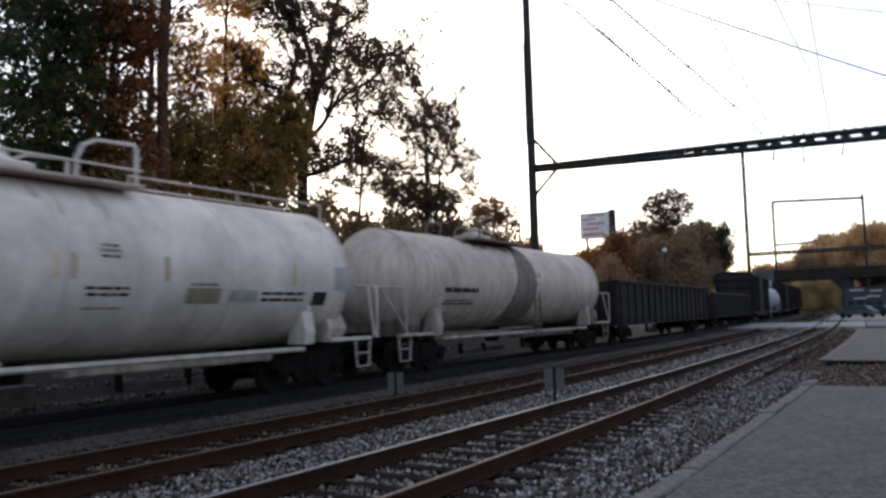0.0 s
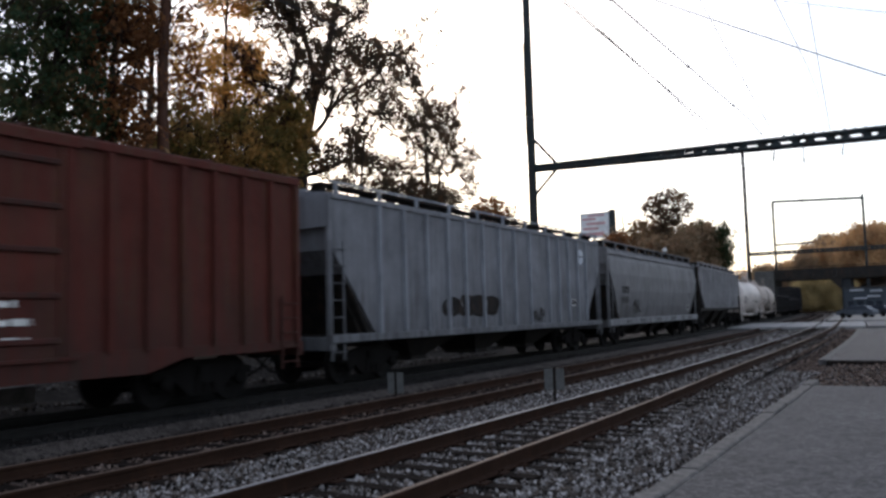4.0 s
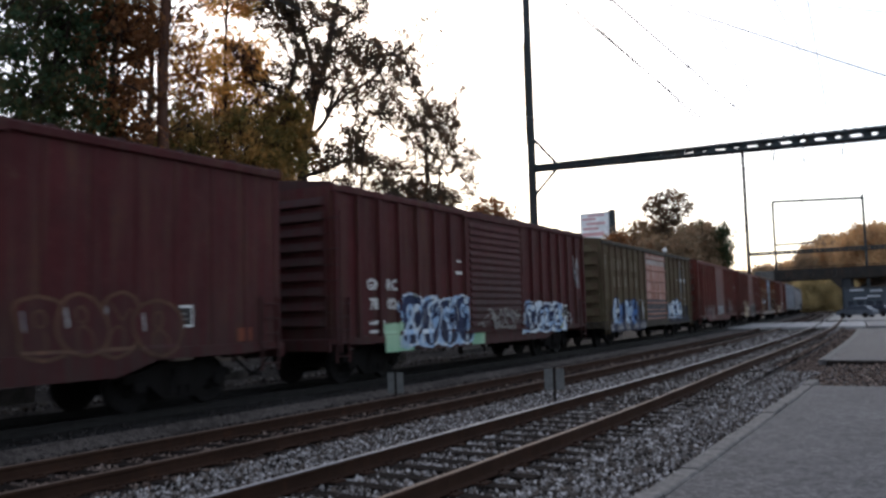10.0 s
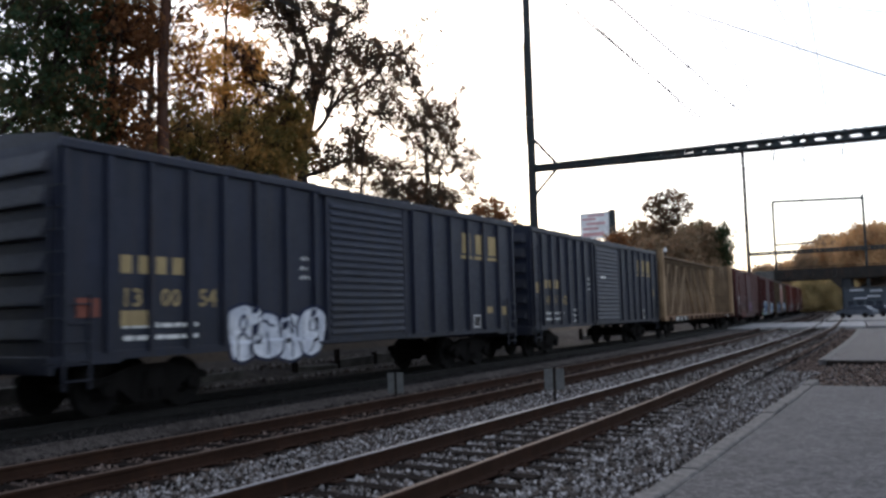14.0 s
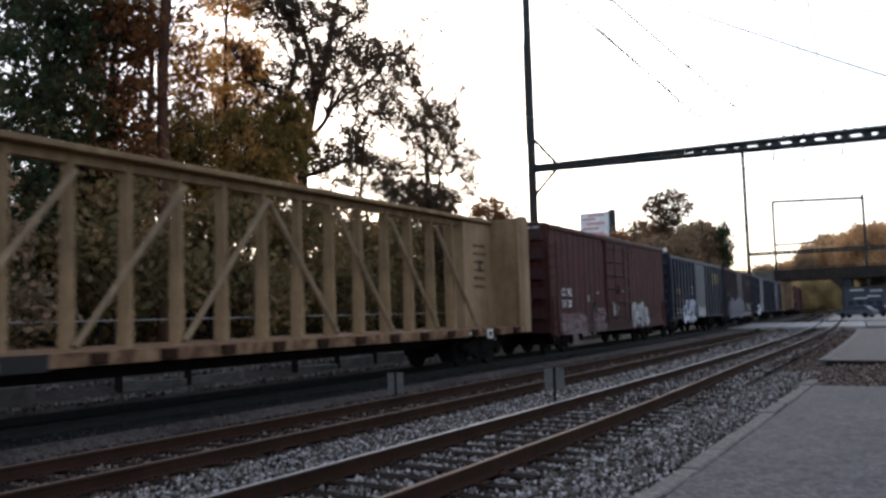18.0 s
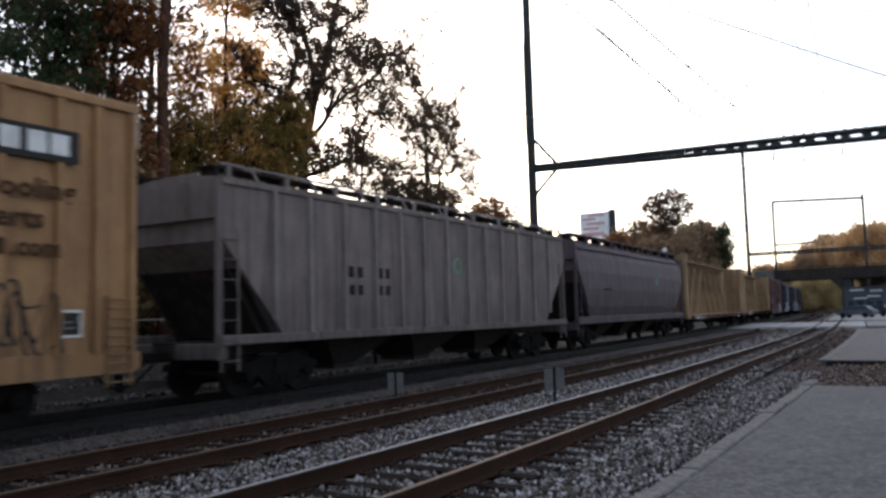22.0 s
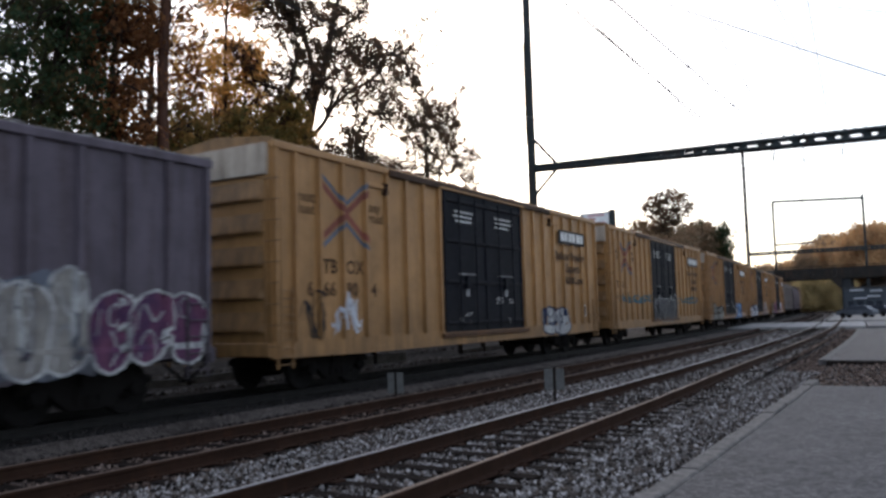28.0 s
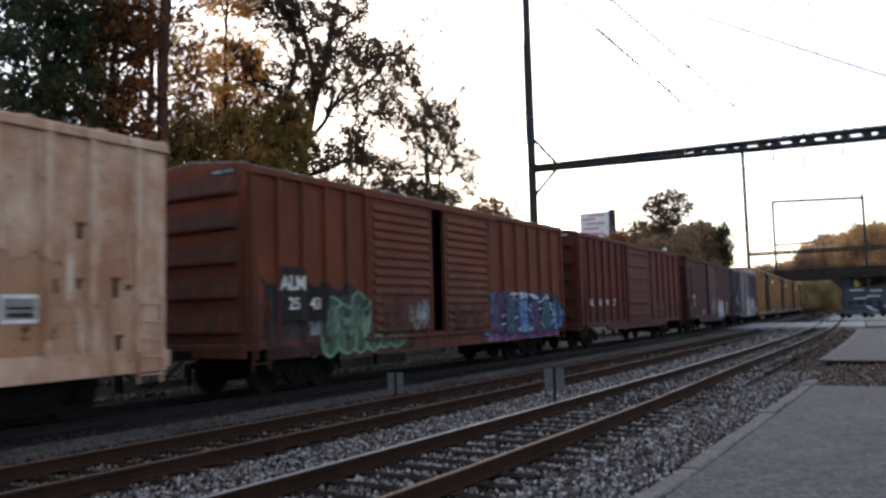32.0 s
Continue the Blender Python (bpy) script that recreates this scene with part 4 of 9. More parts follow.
def tank_print(t, y0, y1, z0, z1, lines, m, r, zc, seed):
    rng = random.Random(seed)
    h = (z1 - z0) / lines
    for i in range(lines):
        y, e = y0 + rng.uniform(0, 0.1) * (y1 - y0), y1 - rng.uniform(0, 0.15) * (y1 - y0)
        while y < e:
            w = rng.uniform(0.1, 0.3) * (y1 - y0)
            on_tank(t, [(y, min(e, y + w), z0 + (i + 0.25) * h, z0 + (i + 0.75) * h)], m, r, zc)
            y += w + 0.05


def tank_car(label, L, r, zc, m, dirty=None, rail=True, band=None, plat=(-1.2, 1.2), man=0.0, hoops=((-1.1, -0.1), (0.3, 1.1)), lad=None, group="freight cars of the train"):
    t = thing("tank_car", label, "freight car", group)
    half = L / 2
    tank = half - 0.75
    s = Shape()
    prof = []
    for i in range(7):
        a = math.pi / 2 * i / 6
        prof.append((-tank - 0.8 * math.cos(a) + 0.8, max(0.02, r * math.sin(a))))
    s.lathe(prof + [(-a, q) for a, q in reversed(prof)], "y", 40, (0, 0, zc))
    s.smooth = True
    part("tank", s, m, t)
    for y in [(-tank + 0.65) + (2 * tank - 1.3) * i / 4 for i in range(5)]:
        s = Shape()
        s.lathe([(y - 0.03, r + 0.002), (y - 0.015, r + 0.008), (y + 0.015, r + 0.008), (y + 0.03, r + 0.002)], "y", 40, (0, 0, zc))
        part("weld_band", s, m, t)
    if band:
        # product run down the side: rows of (height, rear edge, front edge)
        rng = random.Random(len(label))
        s = Shape()
        for q in range(25):
            z = band[0][0] + (band[-1][0] - band[0][0]) * q / 24
            zz = [-w[0] for w in band]
            e0, e1 = (float(np.interp(-z, zz, [w[k] for w in band])) + rng.uniform(-0.06, 0.06) for k in (1, 2))
            x = math.sqrt(max(0.01, (r + 0.010) ** 2 - (z - zc) ** 2))
            s.v += [(x, e0, z), (x, e1, z)]
            if q:
                s.f.append((2 * q - 2, 2 * q - 1, 2 * q + 1, 2 * q))
        part("stain", s, dirty, t, "dark product stain run down the tank")
    # dome, manway and platform
    s = Shape()
    s.lathe([(r - 0.05, 0.42), (r + 0.16, 0.42), (r + 0.20, 0.36), (r + 0.26, 0.34), (r + 0.30, 0.26), (r + 0.31, 0.02)], "z", 18, (0, man, zc))
    part("manway", s, m, t)
    s = Shape()
    s.box(-1.1, 1.1, plat[0], plat[1], zc + r * 0.93, zc + r * 0.93 + 0.06, 0.01)
    part("platform", s, dirty or m, t)
    zt = zc + r * 0.93
    for x in (-0.98, 0.98):
        for y0, y1 in hoops:
            s = Shape()
            s.tube([(x, y0, zt), (x, y0 + 0.02, zt + 0.38), (x, y0 + 0.12, zt + 0.6), (x, y0 + 0.36, zt + 0.72), (x, y1 - 0.04, zt + 0.76), (x, y1, zt + 0.70), (x, y1, zt)], 0.034, 6)
            part("platform_hoop", s, dirty if dirty and not rail else m, t)
        s = Shape()
        s.tube([(x, plat[0], zt + 0.32), (x, plat[1], zt + 0.32)], 0.026, 5)
        part("platform_rail", s, m, t)
    for y in (-0.22, 0.2):
        s = Shape()
        s.lathe([(r + 0.28, 0.1), (r + 0.42, 0.1), (r + 0.46, 0.05)], "z", 10, (0.05, man + y, zc))
        part("valve", s, m, t)
    s = Shape()
    s.box(-0.42, 0.42, man - 0.55, man + 0.55, zc + r, zc + r + 0.2, 0.04)
    part("valve_box", s, m, t)
    if rail:
        for x in (-0.55, 0.55):
            for y0, y1 in ((-tank + 0.4, plat[0] - 0.1), (plat[1] + 0.1, tank - 0.4)):
                s = Shape()
                s.tube([(x, y0, zt + 0.3), (x, y1, zt + 0.3)], 0.03, 6)
                k = int((y1 - y0) / 1.9)
                for i in range(k + 1):
                    y = y0 + (y1 - y0) * i / k
                    s.tube([(x, y, zt - 0.05), (x, y, zt + 0.3)], 0.03, 5)
                part("walkway_rail", s, dirty or m, t)
    if lad is not None:
        ladder(t, dirty or m, 1.36, lad, 0.42, 0.75, 2.9, 8)
    for q in (-1, 1):
        s = Shape()
        s.box(-0.35, 0.35, min(q * (half - 3.4), q * half), max(q * (half - 3.4), q * half), 0.80, 1.14, 0.03)
        part("stub_sill", s, M_TRUCK, t)
        s = Shape()
        y0, y1 = sorted((q * (half - 1.75), q * (half - 1.15)))
        s.prism_y([(-1.15, 1.02), (1.15, 1.02), (1.24, 1.3), (1.16, 1.6), (0.7, zc - r * 0.8), (-0.7, zc - r * 0.8), (-1.16, 1.6), (-1.24, 1.3)], y0, y1)
        part("saddle", s, dirty or m, t)
        back = 0.8 if q < 0 else 0.15
        for x in (-1.42, 1.42):
            s = Shape()
            s.tube([(x, q * (half - back), 1.05), (x, q * (half - back), 2.15), (x * 0.96, q * (half - back + 0.06), 2.27), (x * 0.6, q * (half - 0.1), 2.3), (0.0, q * (half - 0.06), 2.3)], 0.030, 6)
            s.tube([(x, q * (half - back - 0.1), 1.08), (x * 0.8, q * (half - 0.12), 2.25)], 0.030, 6)
            part("end_handrail", s, m, t)
            s = Shape()
            s.tube([(x, q * (half - 1.0), 1.0), (x, q * (half - 0.95), 0.42), (x, q * (half - 0.5), 0.42), (x, q * (half - 0.45), 1.0)], 0.026, 5)
            s.tube([(x, q * (half - 0.97), 0.72), (x, q * (half - 0.47), 0.72)], 0.02, 5)
            part("step", s, m, t)
            s = Shape()
            s.box(x - 0.1, x + 0.1, *sorted((q * (half - 2.0), q * (half - 0.5))), 1.02, 1.1, 0.01)
            part("end_platform", s, m, t)
    s = Shape()
    for x in (-1.25, 1.25):
        s.tube([(x, -half + 2.9, 0.90), (x, half - 2.6, 0.90)], 0.055, 6)
    part("side_rail", s, m, t)
    s = Shape()
    s.box(0.5, 1.0, -half + 2.9, -half + 7.6, 0.84, 1.02, 0.03)
    s.box(0.5, 1.0, 0.4, half - 3.3, 0.70, 0.86, 0.03)
    part("brake_rigging", s, dirty or m, t)
    for q in (-1, 1):
        # bolster pad with a jacking post on the near side
        s = Shape()
        y0 = q * (half - 2.55)
        s.prism_y([(0.9, 1.0), (1.36, 1.0), (1.4, 1.25), (1.30, 1.75), (1.12, 1.8)], y0 - 0.16, y0 + 0.16)
        s.lathe([(1.72, 0.10), (1.98, 0.10), (2.0, 0.06)], "z", 10, (1.28, y0, 0))
        part("bolster_pad", s, m, t)
    s = Shape()
    s.lathe([(-0.55, 0.12), (-0.5, 0.19), (0.5, 0.19), (0.55, 0.12)], "y", 12, (0.5, half - 0.9, 1.3))
    part("air_reservoir", s, m, t)
    s = Shape()
    s.lathe([(0.62, 0.22), (0.8, 0.26), (zc - r + 0.1, 0.26)], "z", 12)
    part("bottom_outlet", s, M_TRUCK, t)
    running_gear(t, half, 2.15)
    return t


def hopper_bays(t, L, m, bays, zf=1.2):
    half = L / 2
    span = (L - 6.4) / bays
    for i in range(bays):
        y = -half + 3.2 + span * (i + 0.5)
        s = Shape()
        w = span / 2 - 0.06
        top = [(-1.30, y - w, zf), (1.30, y - w, zf), (1.30, y + w, zf), (-1.30, y + w, zf)]
        bot = [(-0.55, y - 0.4, 0.45), (0.55, y - 0.4, 0.45), (0.55, y + 0.4, 0.45), (-0.55, y + 0.4, 0.45)]
        low = [(x, yy, 0.34) for x, yy, _ in bot]
        s.quad_strip([low, bot, top])
        part("hopper_bay", s, m, t)


def hopper_car(label, L, ze, m, dark, ribs, kind="ribbed", bays=3, sill_m=None, cut=1.75, hatches="board", zs=1.2, post_m=None, end_m=None, group="freight cars of the train"):
    """A covered hopper; kind ribbed (upright posts) or round (curved plain sides)."""
    t = thing("covered_hopper", label, "freight car", group)
    half = L / 2
    sill_m = sill_m or m
    zc = 3.05
    out = [(-half + cut, zs), (half - cut, zs), (half - 0.12, zc), (half - 0.12, ze), (-half + 0.12, ze), (-half + 0.12, zc)]
    s = Shape()
    if kind == "ribbed":
        s.prism_x(out, -1.47, 1.47)
    else:
        rings = []
        for z, x in ((zs, 1.34), (1.7, 1.46), (2.4, 1.54), (3.1, 1.55), (3.7, 1.48), (ze - 0.22, 1.36), (ze, 1.12)):
            e = half - 0.12 - max(0.0, (zc - z) / (zc - zs)) * (cut - 0.12)
            rings.append([(-x, -e, z), (x, -e, z), (x, e, z), (-x, e, z)])
        s.quad_strip(rings)
    part("body", s, m, t)
    if kind == "ribbed":
        for d in ribs:
            y = d - half
            k = max(zs, zs + (zc - zs) * max(0, (abs(y) - (half - cut)) / (cut - 0.12)))
            h = ze - 0.1 - k
            for x in (1, -1):
                part("side_post", shared(("hopper_post", round(h, 2), round(k, 2)), lambda: rib_mesh(h, k)), post_m or m, t, at=pose(x * 1.47, y, 0, 0, 0, 0 if x > 0 else 180))
    else:
        for x in (1, -1):
            s = Shape()
            s.box(min(x * 1.34, x * 1.47), max(x * 1.34, x * 1.47), -half + 0.15, half - 0.15, ze - 0.32, ze - 0.24, 0.01)
            part("roof_seam", s, m, t)
    # roof, side sills, running boards
    s = Shape()
    hw = 1.5 if kind == "ribbed" else 1.16
    s.prism_y([(-hw, ze - 0.03), (hw, ze - 0.03), (hw, ze + 0.03), (0.4, ze + 0.14), (-0.4, ze + 0.14), (-hw, ze + 0.03)], -half + 0.1, half - 0.1)
    part("roof", s, m, t)
    for x in (-1, 1):
        s = Shape()
        s.box(min(x * 1.36, x * 1.53), max(x * 1.36, x * 1.53), -half, half, zs - (0.17 if kind == "ribbed" else 0.27), zs + 0.02, 0.02)
        part("side_sill", s, sill_m, t)
        s = Shape()
        s.box(min(x * 1.42, x * 1.52), max(x * 1.42, x * 1.52), -half + 0.1, half - 0.1, ze - 0.11, ze - 0.01, 0.01)
        if kind == "ribbed":
            part("top_chord", s, m, t)
    for x in (-1.0, 1.0):
        s = Shape()
        s.box(x - 0.22, x + 0.22, -half + 0.05, half - 0.05, ze + 0.24, ze + 0.28)
        for i in range(10):
            y = -half + 0.25 + (L - 0.5) * i / 9
            s.box(x - 0.2, x + 0.2, y - 0.04, y + 0.04, ze - 0.02, ze + 0.24)
        part("running_board", s, dark, t)
    bx = 1.45 if kind == "ribbed" else 1.24
    bracket = shared(("board_bracket", round(ze, 2)), lambda: Shape().box(-0.035, 0.035, -0.045, 0.045, ze - 0.06, ze + 0.27, 0.008))
    for x in (bx, -bx):
        for i in range(11):
            part("board_bracket", bracket, post_m or m, t, at=pose(x, -half + 0.3 + (L - 0.6) * i / 10, 0))
        s = Shape()
        s.box(x - 0.02, x + 0.02, -half + 0.05, half - 0.05, ze + 0.25, ze + 0.30)
        part("board_edge", s, post_m or m, t)
    if hatches == "bow":
        for i in range(9):
            y = -half + 1.2 + (L - 2.4) * i / 8
            s = Shape()
            s.tube([(-0.75, y, ze + 0.1), (-0.6, y, ze + 0.36), (0.6, y, ze + 0.36), (1.2, y, ze + 0.3), (1.35, y, ze + 0.06)], 0.035, 6)
            part("hatch_bar", shared("hatch_bar_%d" % round(ze * 100 + i), lambda: s), post_m or m, t)
    for i in range(5):
        y = -half + 1.5 + (L - 3) * i / 4
        s = Shape()
        s.box(-0.5, 0.5, -1.1, 1.1, ze + 0.1, ze + 0.24, 0.03)
        part("hatch", shared(("hatch", ze), lambda: s), m, t, at=pose(0, y, 0))
    # open ends: corner posts, slope sheet, ladders
    for q in (-1, 1):
        s = Shape()
        for x in (-1.42, 1.42):
            s.box(x - 0.05, x + 0.05, min(q * half, q * (half - 0.12)), max(q * half, q * (half - 0.12)), 1.0, ze - 0.02, 0.01)
        s.box(-1.45, 1.45, min(q * half, q * (half - 0.25)), max(q * half, q * (half - 0.25)), 0.82, 1.12, 0.02)
        s.box(-1.45, 1.45, min(q * half, q * (half - 0.1)), max(q * half, q * (half - 0.1)), ze - 0.75, ze - 0.02)
        part("end_frame", s, end_m or m, t)
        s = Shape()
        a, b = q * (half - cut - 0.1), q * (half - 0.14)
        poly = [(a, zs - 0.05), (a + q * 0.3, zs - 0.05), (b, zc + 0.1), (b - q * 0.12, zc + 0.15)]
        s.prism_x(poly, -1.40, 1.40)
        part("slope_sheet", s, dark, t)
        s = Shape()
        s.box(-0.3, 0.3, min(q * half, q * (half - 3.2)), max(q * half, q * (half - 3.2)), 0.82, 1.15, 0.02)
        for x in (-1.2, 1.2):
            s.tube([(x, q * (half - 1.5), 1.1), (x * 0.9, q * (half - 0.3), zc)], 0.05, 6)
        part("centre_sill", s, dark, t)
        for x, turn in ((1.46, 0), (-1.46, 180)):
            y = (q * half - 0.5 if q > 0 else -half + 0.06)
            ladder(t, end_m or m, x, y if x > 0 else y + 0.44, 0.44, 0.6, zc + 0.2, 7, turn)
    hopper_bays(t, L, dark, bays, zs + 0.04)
    running_gear(t, half, 2.1)
    return t


def centre_beam(label, L, m, worn, seed, panel_m=None, group="freight cars of the train"):
    t = thing("centerbeam_flatcar", label, "freight car", group)
    half, zt, zd = L / 2, 4.55, 1.12
    s = Shape()
    s.box(-1.42, 1.42, -half + 0.1, half - 0.1, zd - 0.1, zd, 0.01)
    part("deck", s, worn, t)
    for x in (-1, 1):
        s = Shape()
        a, b = (1.32, 1.5) if x > 0 else (-1.5, -1.32)
        s.prism_x([(-half, 0.94), (-half + 3, 0.90), (half - 3, 0.90), (half, 0.94), (half, zd), (-half, zd)], a, b)
        part("side_sill", s, worn, t)
    for q in (-1, 1):
        s = Shape()
        y0, y1 = sorted((q * half, q * (half - 0.18)))
        yp, yq = sorted((q * (half - 0.26), q * (half - 0.2)))
        s.box(-1.3, 1.3, yp, yq, zd, zt + 0.12)
        b = part("bulkhead", s, m, t)
        for x in (-1.4, 1.4):
            s = Shape()
            ya, yb = sorted((q * half, q * (half - 0.42)))
            s.box(x - 0.12, x + 0.12, ya, yb, zd - 0.2, zt + 0.14, 0.03)
            part("corner_post", s, panel_m or m, b)
        for i in range(5):
            z = zd + 0.35 + i * 0.7
            s = Shape()
            ya, yb = sorted((q * (half - 0.01), q * (half - 0.2)))
            s.box(-1.28, 1.28, ya, yb, z, z + 0.06, 0.01)
            part("bulkhead_rib", s, m, b)
    s = Shape()
    s.box(-0.34, 0.34, -half + 0.18, half - 0.18, zt - 0.02, zt + 0.1, 0.02)
    s.box(-0.08, 0.08, -half + 0.18, half - 0.18, zt - 0.2, zt - 0.02)
    part("top_beam", s, m, t)
    n = 18
    ys = [-half + 1.18 + (L - 2.6) * i / (n - 1) for i in range(n)]
    post = shared("beam_post", lambda: Shape().quad_strip([[(-0.16, -0.062, zd), (0.16, -0.062, zd), (0.16, 0.062, zd), (-0.16, 0.062, zd)], [(-0.11, -0.056, zt - 0.06), (0.11, -0.056, zt - 0.06), (0.11, 0.056, zt - 0.06), (-0.11, 0.056, zt - 0.06)]]))
    for y in ys:
        part("upright", post, m, t, at=pose(0, y, 0))
    for i in range(n - 1):
        a, b = ys[i], ys[i + 1]
        left = i < n // 2 - 1
        s = Shape()
        if i % 2 == 1:
            lo, hi = (a, zd + 0.05), (b + (b - a), zt - 0.35)
            if not left:
                lo, hi = (b + (b - a), zd + 0.05), (a, zt - 0.35)
            if hi[0] < half - 0.5 and lo[0] < half - 0.5:
                s.tube([(0.24, *lo), (0.22, *hi)], 0.066, 8)
                part("brace", s, BRACEBUFF, t)
    s = Shape()
    s.tube([(0.24, ys[1] - 0.08, zd + 0.05), (0.22, ys[0] + 0.2, zt - 0.25)], 0.066, 8)
    part("brace", s, BRACEBUFF, t)
    # end panels beside the bulkheads
    for q in (1,):
        ya, yb = sorted((q * (half - 0.2), q * (half - 2.1)))
        s = Shape()
        s.box(-0.22, 0.22, ya, yb, zd, zt - 0.06)
        pnl = part("end_panel", s, panel_m or m, t, "solid panel with stencilled notes")
        small_print(pnl, ya + 0.6, yb - 0.4, 2.3, 3.9, 6, panel_m and M_FADEDPRINT or M_RUSTRAIL, 0.225, seed)
    # winches along the side sill
    wn_ = shared("winch", lambda: Shape().box(-0.05, 0.1, -0.14, 0.14, -0.1, 0.08, 0.02))
    for i in range(16):
        y = -half + 1.2 + (L - 2.4) * i / 15
        if not 2.3 < y + half < 5.95:
            part("winch", wn_, M_RUSTRAIL, t, at=pose(1.5, y, zd - 0.1))
    s = Shape()
    s.box(-0.35, 0.35, -half + 1.5, half - 1.5, 0.6, 1.0, 0.03)
    part("centre_sill", s, M_TRUCK, t)
    stencil(t, [(half - 4.2, half - 3.7, 0.96, 1.02), (half - 3.1, half - 2.75, 0.82, 1.08)], M_WHITE, 1.506)
    stencil(t, [(half - 3.02, half - 2.83, 0.88, 1.02)], M_BLACKLET, 1.512)
    running_gear(t, half, 2.6)
    return t


def gondola(label, L, ze, m, group="freight cars of the train"):
    t = thing("gondola", label, "freight car", group)
    half = L / 2
    s = Shape()
    s.box(-1.5, 1.5, -half, half, 1.0, 1.12)
    part("floor", s, m, t)
    for x in (-1, 1):
        s = Shape()
        s.box(min(x * 1.44, x * 1.5), max(x * 1.44, x * 1.5), -half, half, 0.85, ze)
        w = part("side", s, m, t)
        s = Shape()
        s.box(min(x * 1.4, x * 1.58), max(x * 1.4, x * 1.58), -half, half, ze - 0.14, ze, 0.02)
        part("top_chord", s, m, w)
        rib = shared(("gondola_post", ze), lambda: rib_mesh(ze - 1.0))
        for i in range(17):
            part("side_post", rib, m, w, at=pose(x * 1.5, -half + 0.5 + (L - 1) * i / 16, 0.9, 0, 0, 0 if x > 0 else 180))
    for q in (-1, 1):
        s = Shape()
        y0, y1 = sorted((q * half, q * (half - 0.1)))
        s.box(-1.44, 1.44, y0, y1, 0.85, ze - 0.05)
        part("end", s, m, t)
    ladder(t, m, 1.56, -half + 0.15, 0.45, 0.6, ze - 0.2, 6)
    running_gear(t, half, 2.4)
    return t


# ---- the train, front to back: car, rear end and front end along the line at 0 s ----
TRAIN = []
RED = paint("boxcar_red", (0.11, 0.024, 0.018), 0.4, 0.4)
BROWNRED = paint("brown_oxide_red", (0.105, 0.031, 0.024), 0.25, 0.4)
MAROON = paint("maroon", (0.062, 0.0128, 0.0135), 0.25, 0.4)
DULLRED = paint("dull_oxide_red", (0.10, 0.025, 0.018), 0.35, 0.45)
BRIGHTRED = paint("bright_oxide_red", (0.122, 0.0255, 0.019), 0.25, 0.35)
ORANGE = paint("orange_brown", (0.165, 0.044, 0.022), 0.4, 0.45)
RUSTY = streaky("rust_eaten_white", (0.036, 0.017, 0.012), (0.140, 0.050, 0.024), (0.40, 0.33, 0.27), (0.018, 0.012, 0.010), 0.60, 0.61)
WORNWHITE = paint("flaking_white", (0.40, 0.36, 0.32), 0.75, 0.6, 0.8, grime=0.3)
DULLROOF = paint("dull_galvanised_roof", (0.27, 0.25, 0.24), 0.4, 0.5, 0.45, spec=0.4)
BLUEDOOR = paint("faded_blue", (0.15, 0.21, 0.28), 0.45, 0.5)
OLIVE = streaky("olive_drab", (0.078, 0.050, 0.032), (0.096, 0.080, 0.048), (0.15, 0.125, 0.085), (0.046, 0.023, 0.014), 0.61, 0.63)
OLIVEDARK = stained("grimy_olive_sill", (0.055, 0.046, 0.032), (0.034, 0.027, 0.020), 1.6, 0.45, 0.8, spots=(0.16, 0.15, 0.14))
PINKDOOR = streaky("faded_pink_door", (0.20, 0.085, 0.060), (0.36, 0.20, 0.16), (0.48, 0.36, 0.32), (0.08, 0.03, 0.022), 0.55, 0.66)
NAVY = paint("dark_navy", (0.017, 0.021, 0.038), 0.12, 0.45, 0.5, (0.05, 0.026, 0.016), (0.028, 0.029, 0.036), spec=0.25)
NAVYRIB = paint("slate_navy_door", (0.023, 0.029, 0.048), 0.15, 0.35, 0.5, (0.06, 0.03, 0.018), (0.024, 0.025, 0.03), spec=0.25)
NAVYGREY = paint("faded_navy", (0.04, 0.045, 0.058), 0.6, 0.4, 0.6)
YELLOW = paint("railcar_yellow", (0.345, 0.186, 0.080), 0.2, 0.45, 0.5, (0.13, 0.058, 0.024), (0.19, 0.10, 0.04), spec=0.25)
YELLOW2 = paint("clean_railcar_yellow", (0.375, 0.198, 0.076), 0.1, 0.35, 0.48, (0.13, 0.058, 0.024), (0.22, 0.122, 0.045), spec=0.25)
ENDWHITE = paint("white_end_panel", (0.44, 0.37, 0.30), 0.15, 0.4)
BLACKDOOR = paint("blue_black_door", (0.008, 0.0085, 0.013), 0.1, 0.25, 0.55, (0.02, 0.014, 0.012), (0.012, 0.012, 0.015), spec=0.06)
BEAMY = streaky("centerbeam_buff", (0.125, 0.09, 0.062), (0.20, 0.142, 0.092), (0.30, 0.22, 0.14), (0.05, 0.033, 0.023), 0.58, 0.63)
BEAMY2 = streaky("centerbeam_yellow", (0.165, 0.108, 0.062), (0.255, 0.168, 0.09), (0.34, 0.237, 0.135), (0.066, 0.038, 0.024), 0.58, 0.64)
GREY1 = paint("hopper_grey", (0.225, 0.215, 0.226), 0.1, 0.4)
GREY2 = paint("hopper_pale_grey", (0.205, 0.20, 0.205), 0.1, 0.45)
GREYSILL = paint("pale_side_sill", (0.36, 0.36, 0.37), 0.1, 0.3)
GREY3 = paint("hopper_bluish_grey", (0.205, 0.207, 0.222), 0.1, 0.35)
TAUPE = paint("dark_taupe", (0.114, 0.086, 0.092), 0.35, 0.55, 0.6, (0.06, 0.038, 0.038), (0.055, 0.045, 0.048))
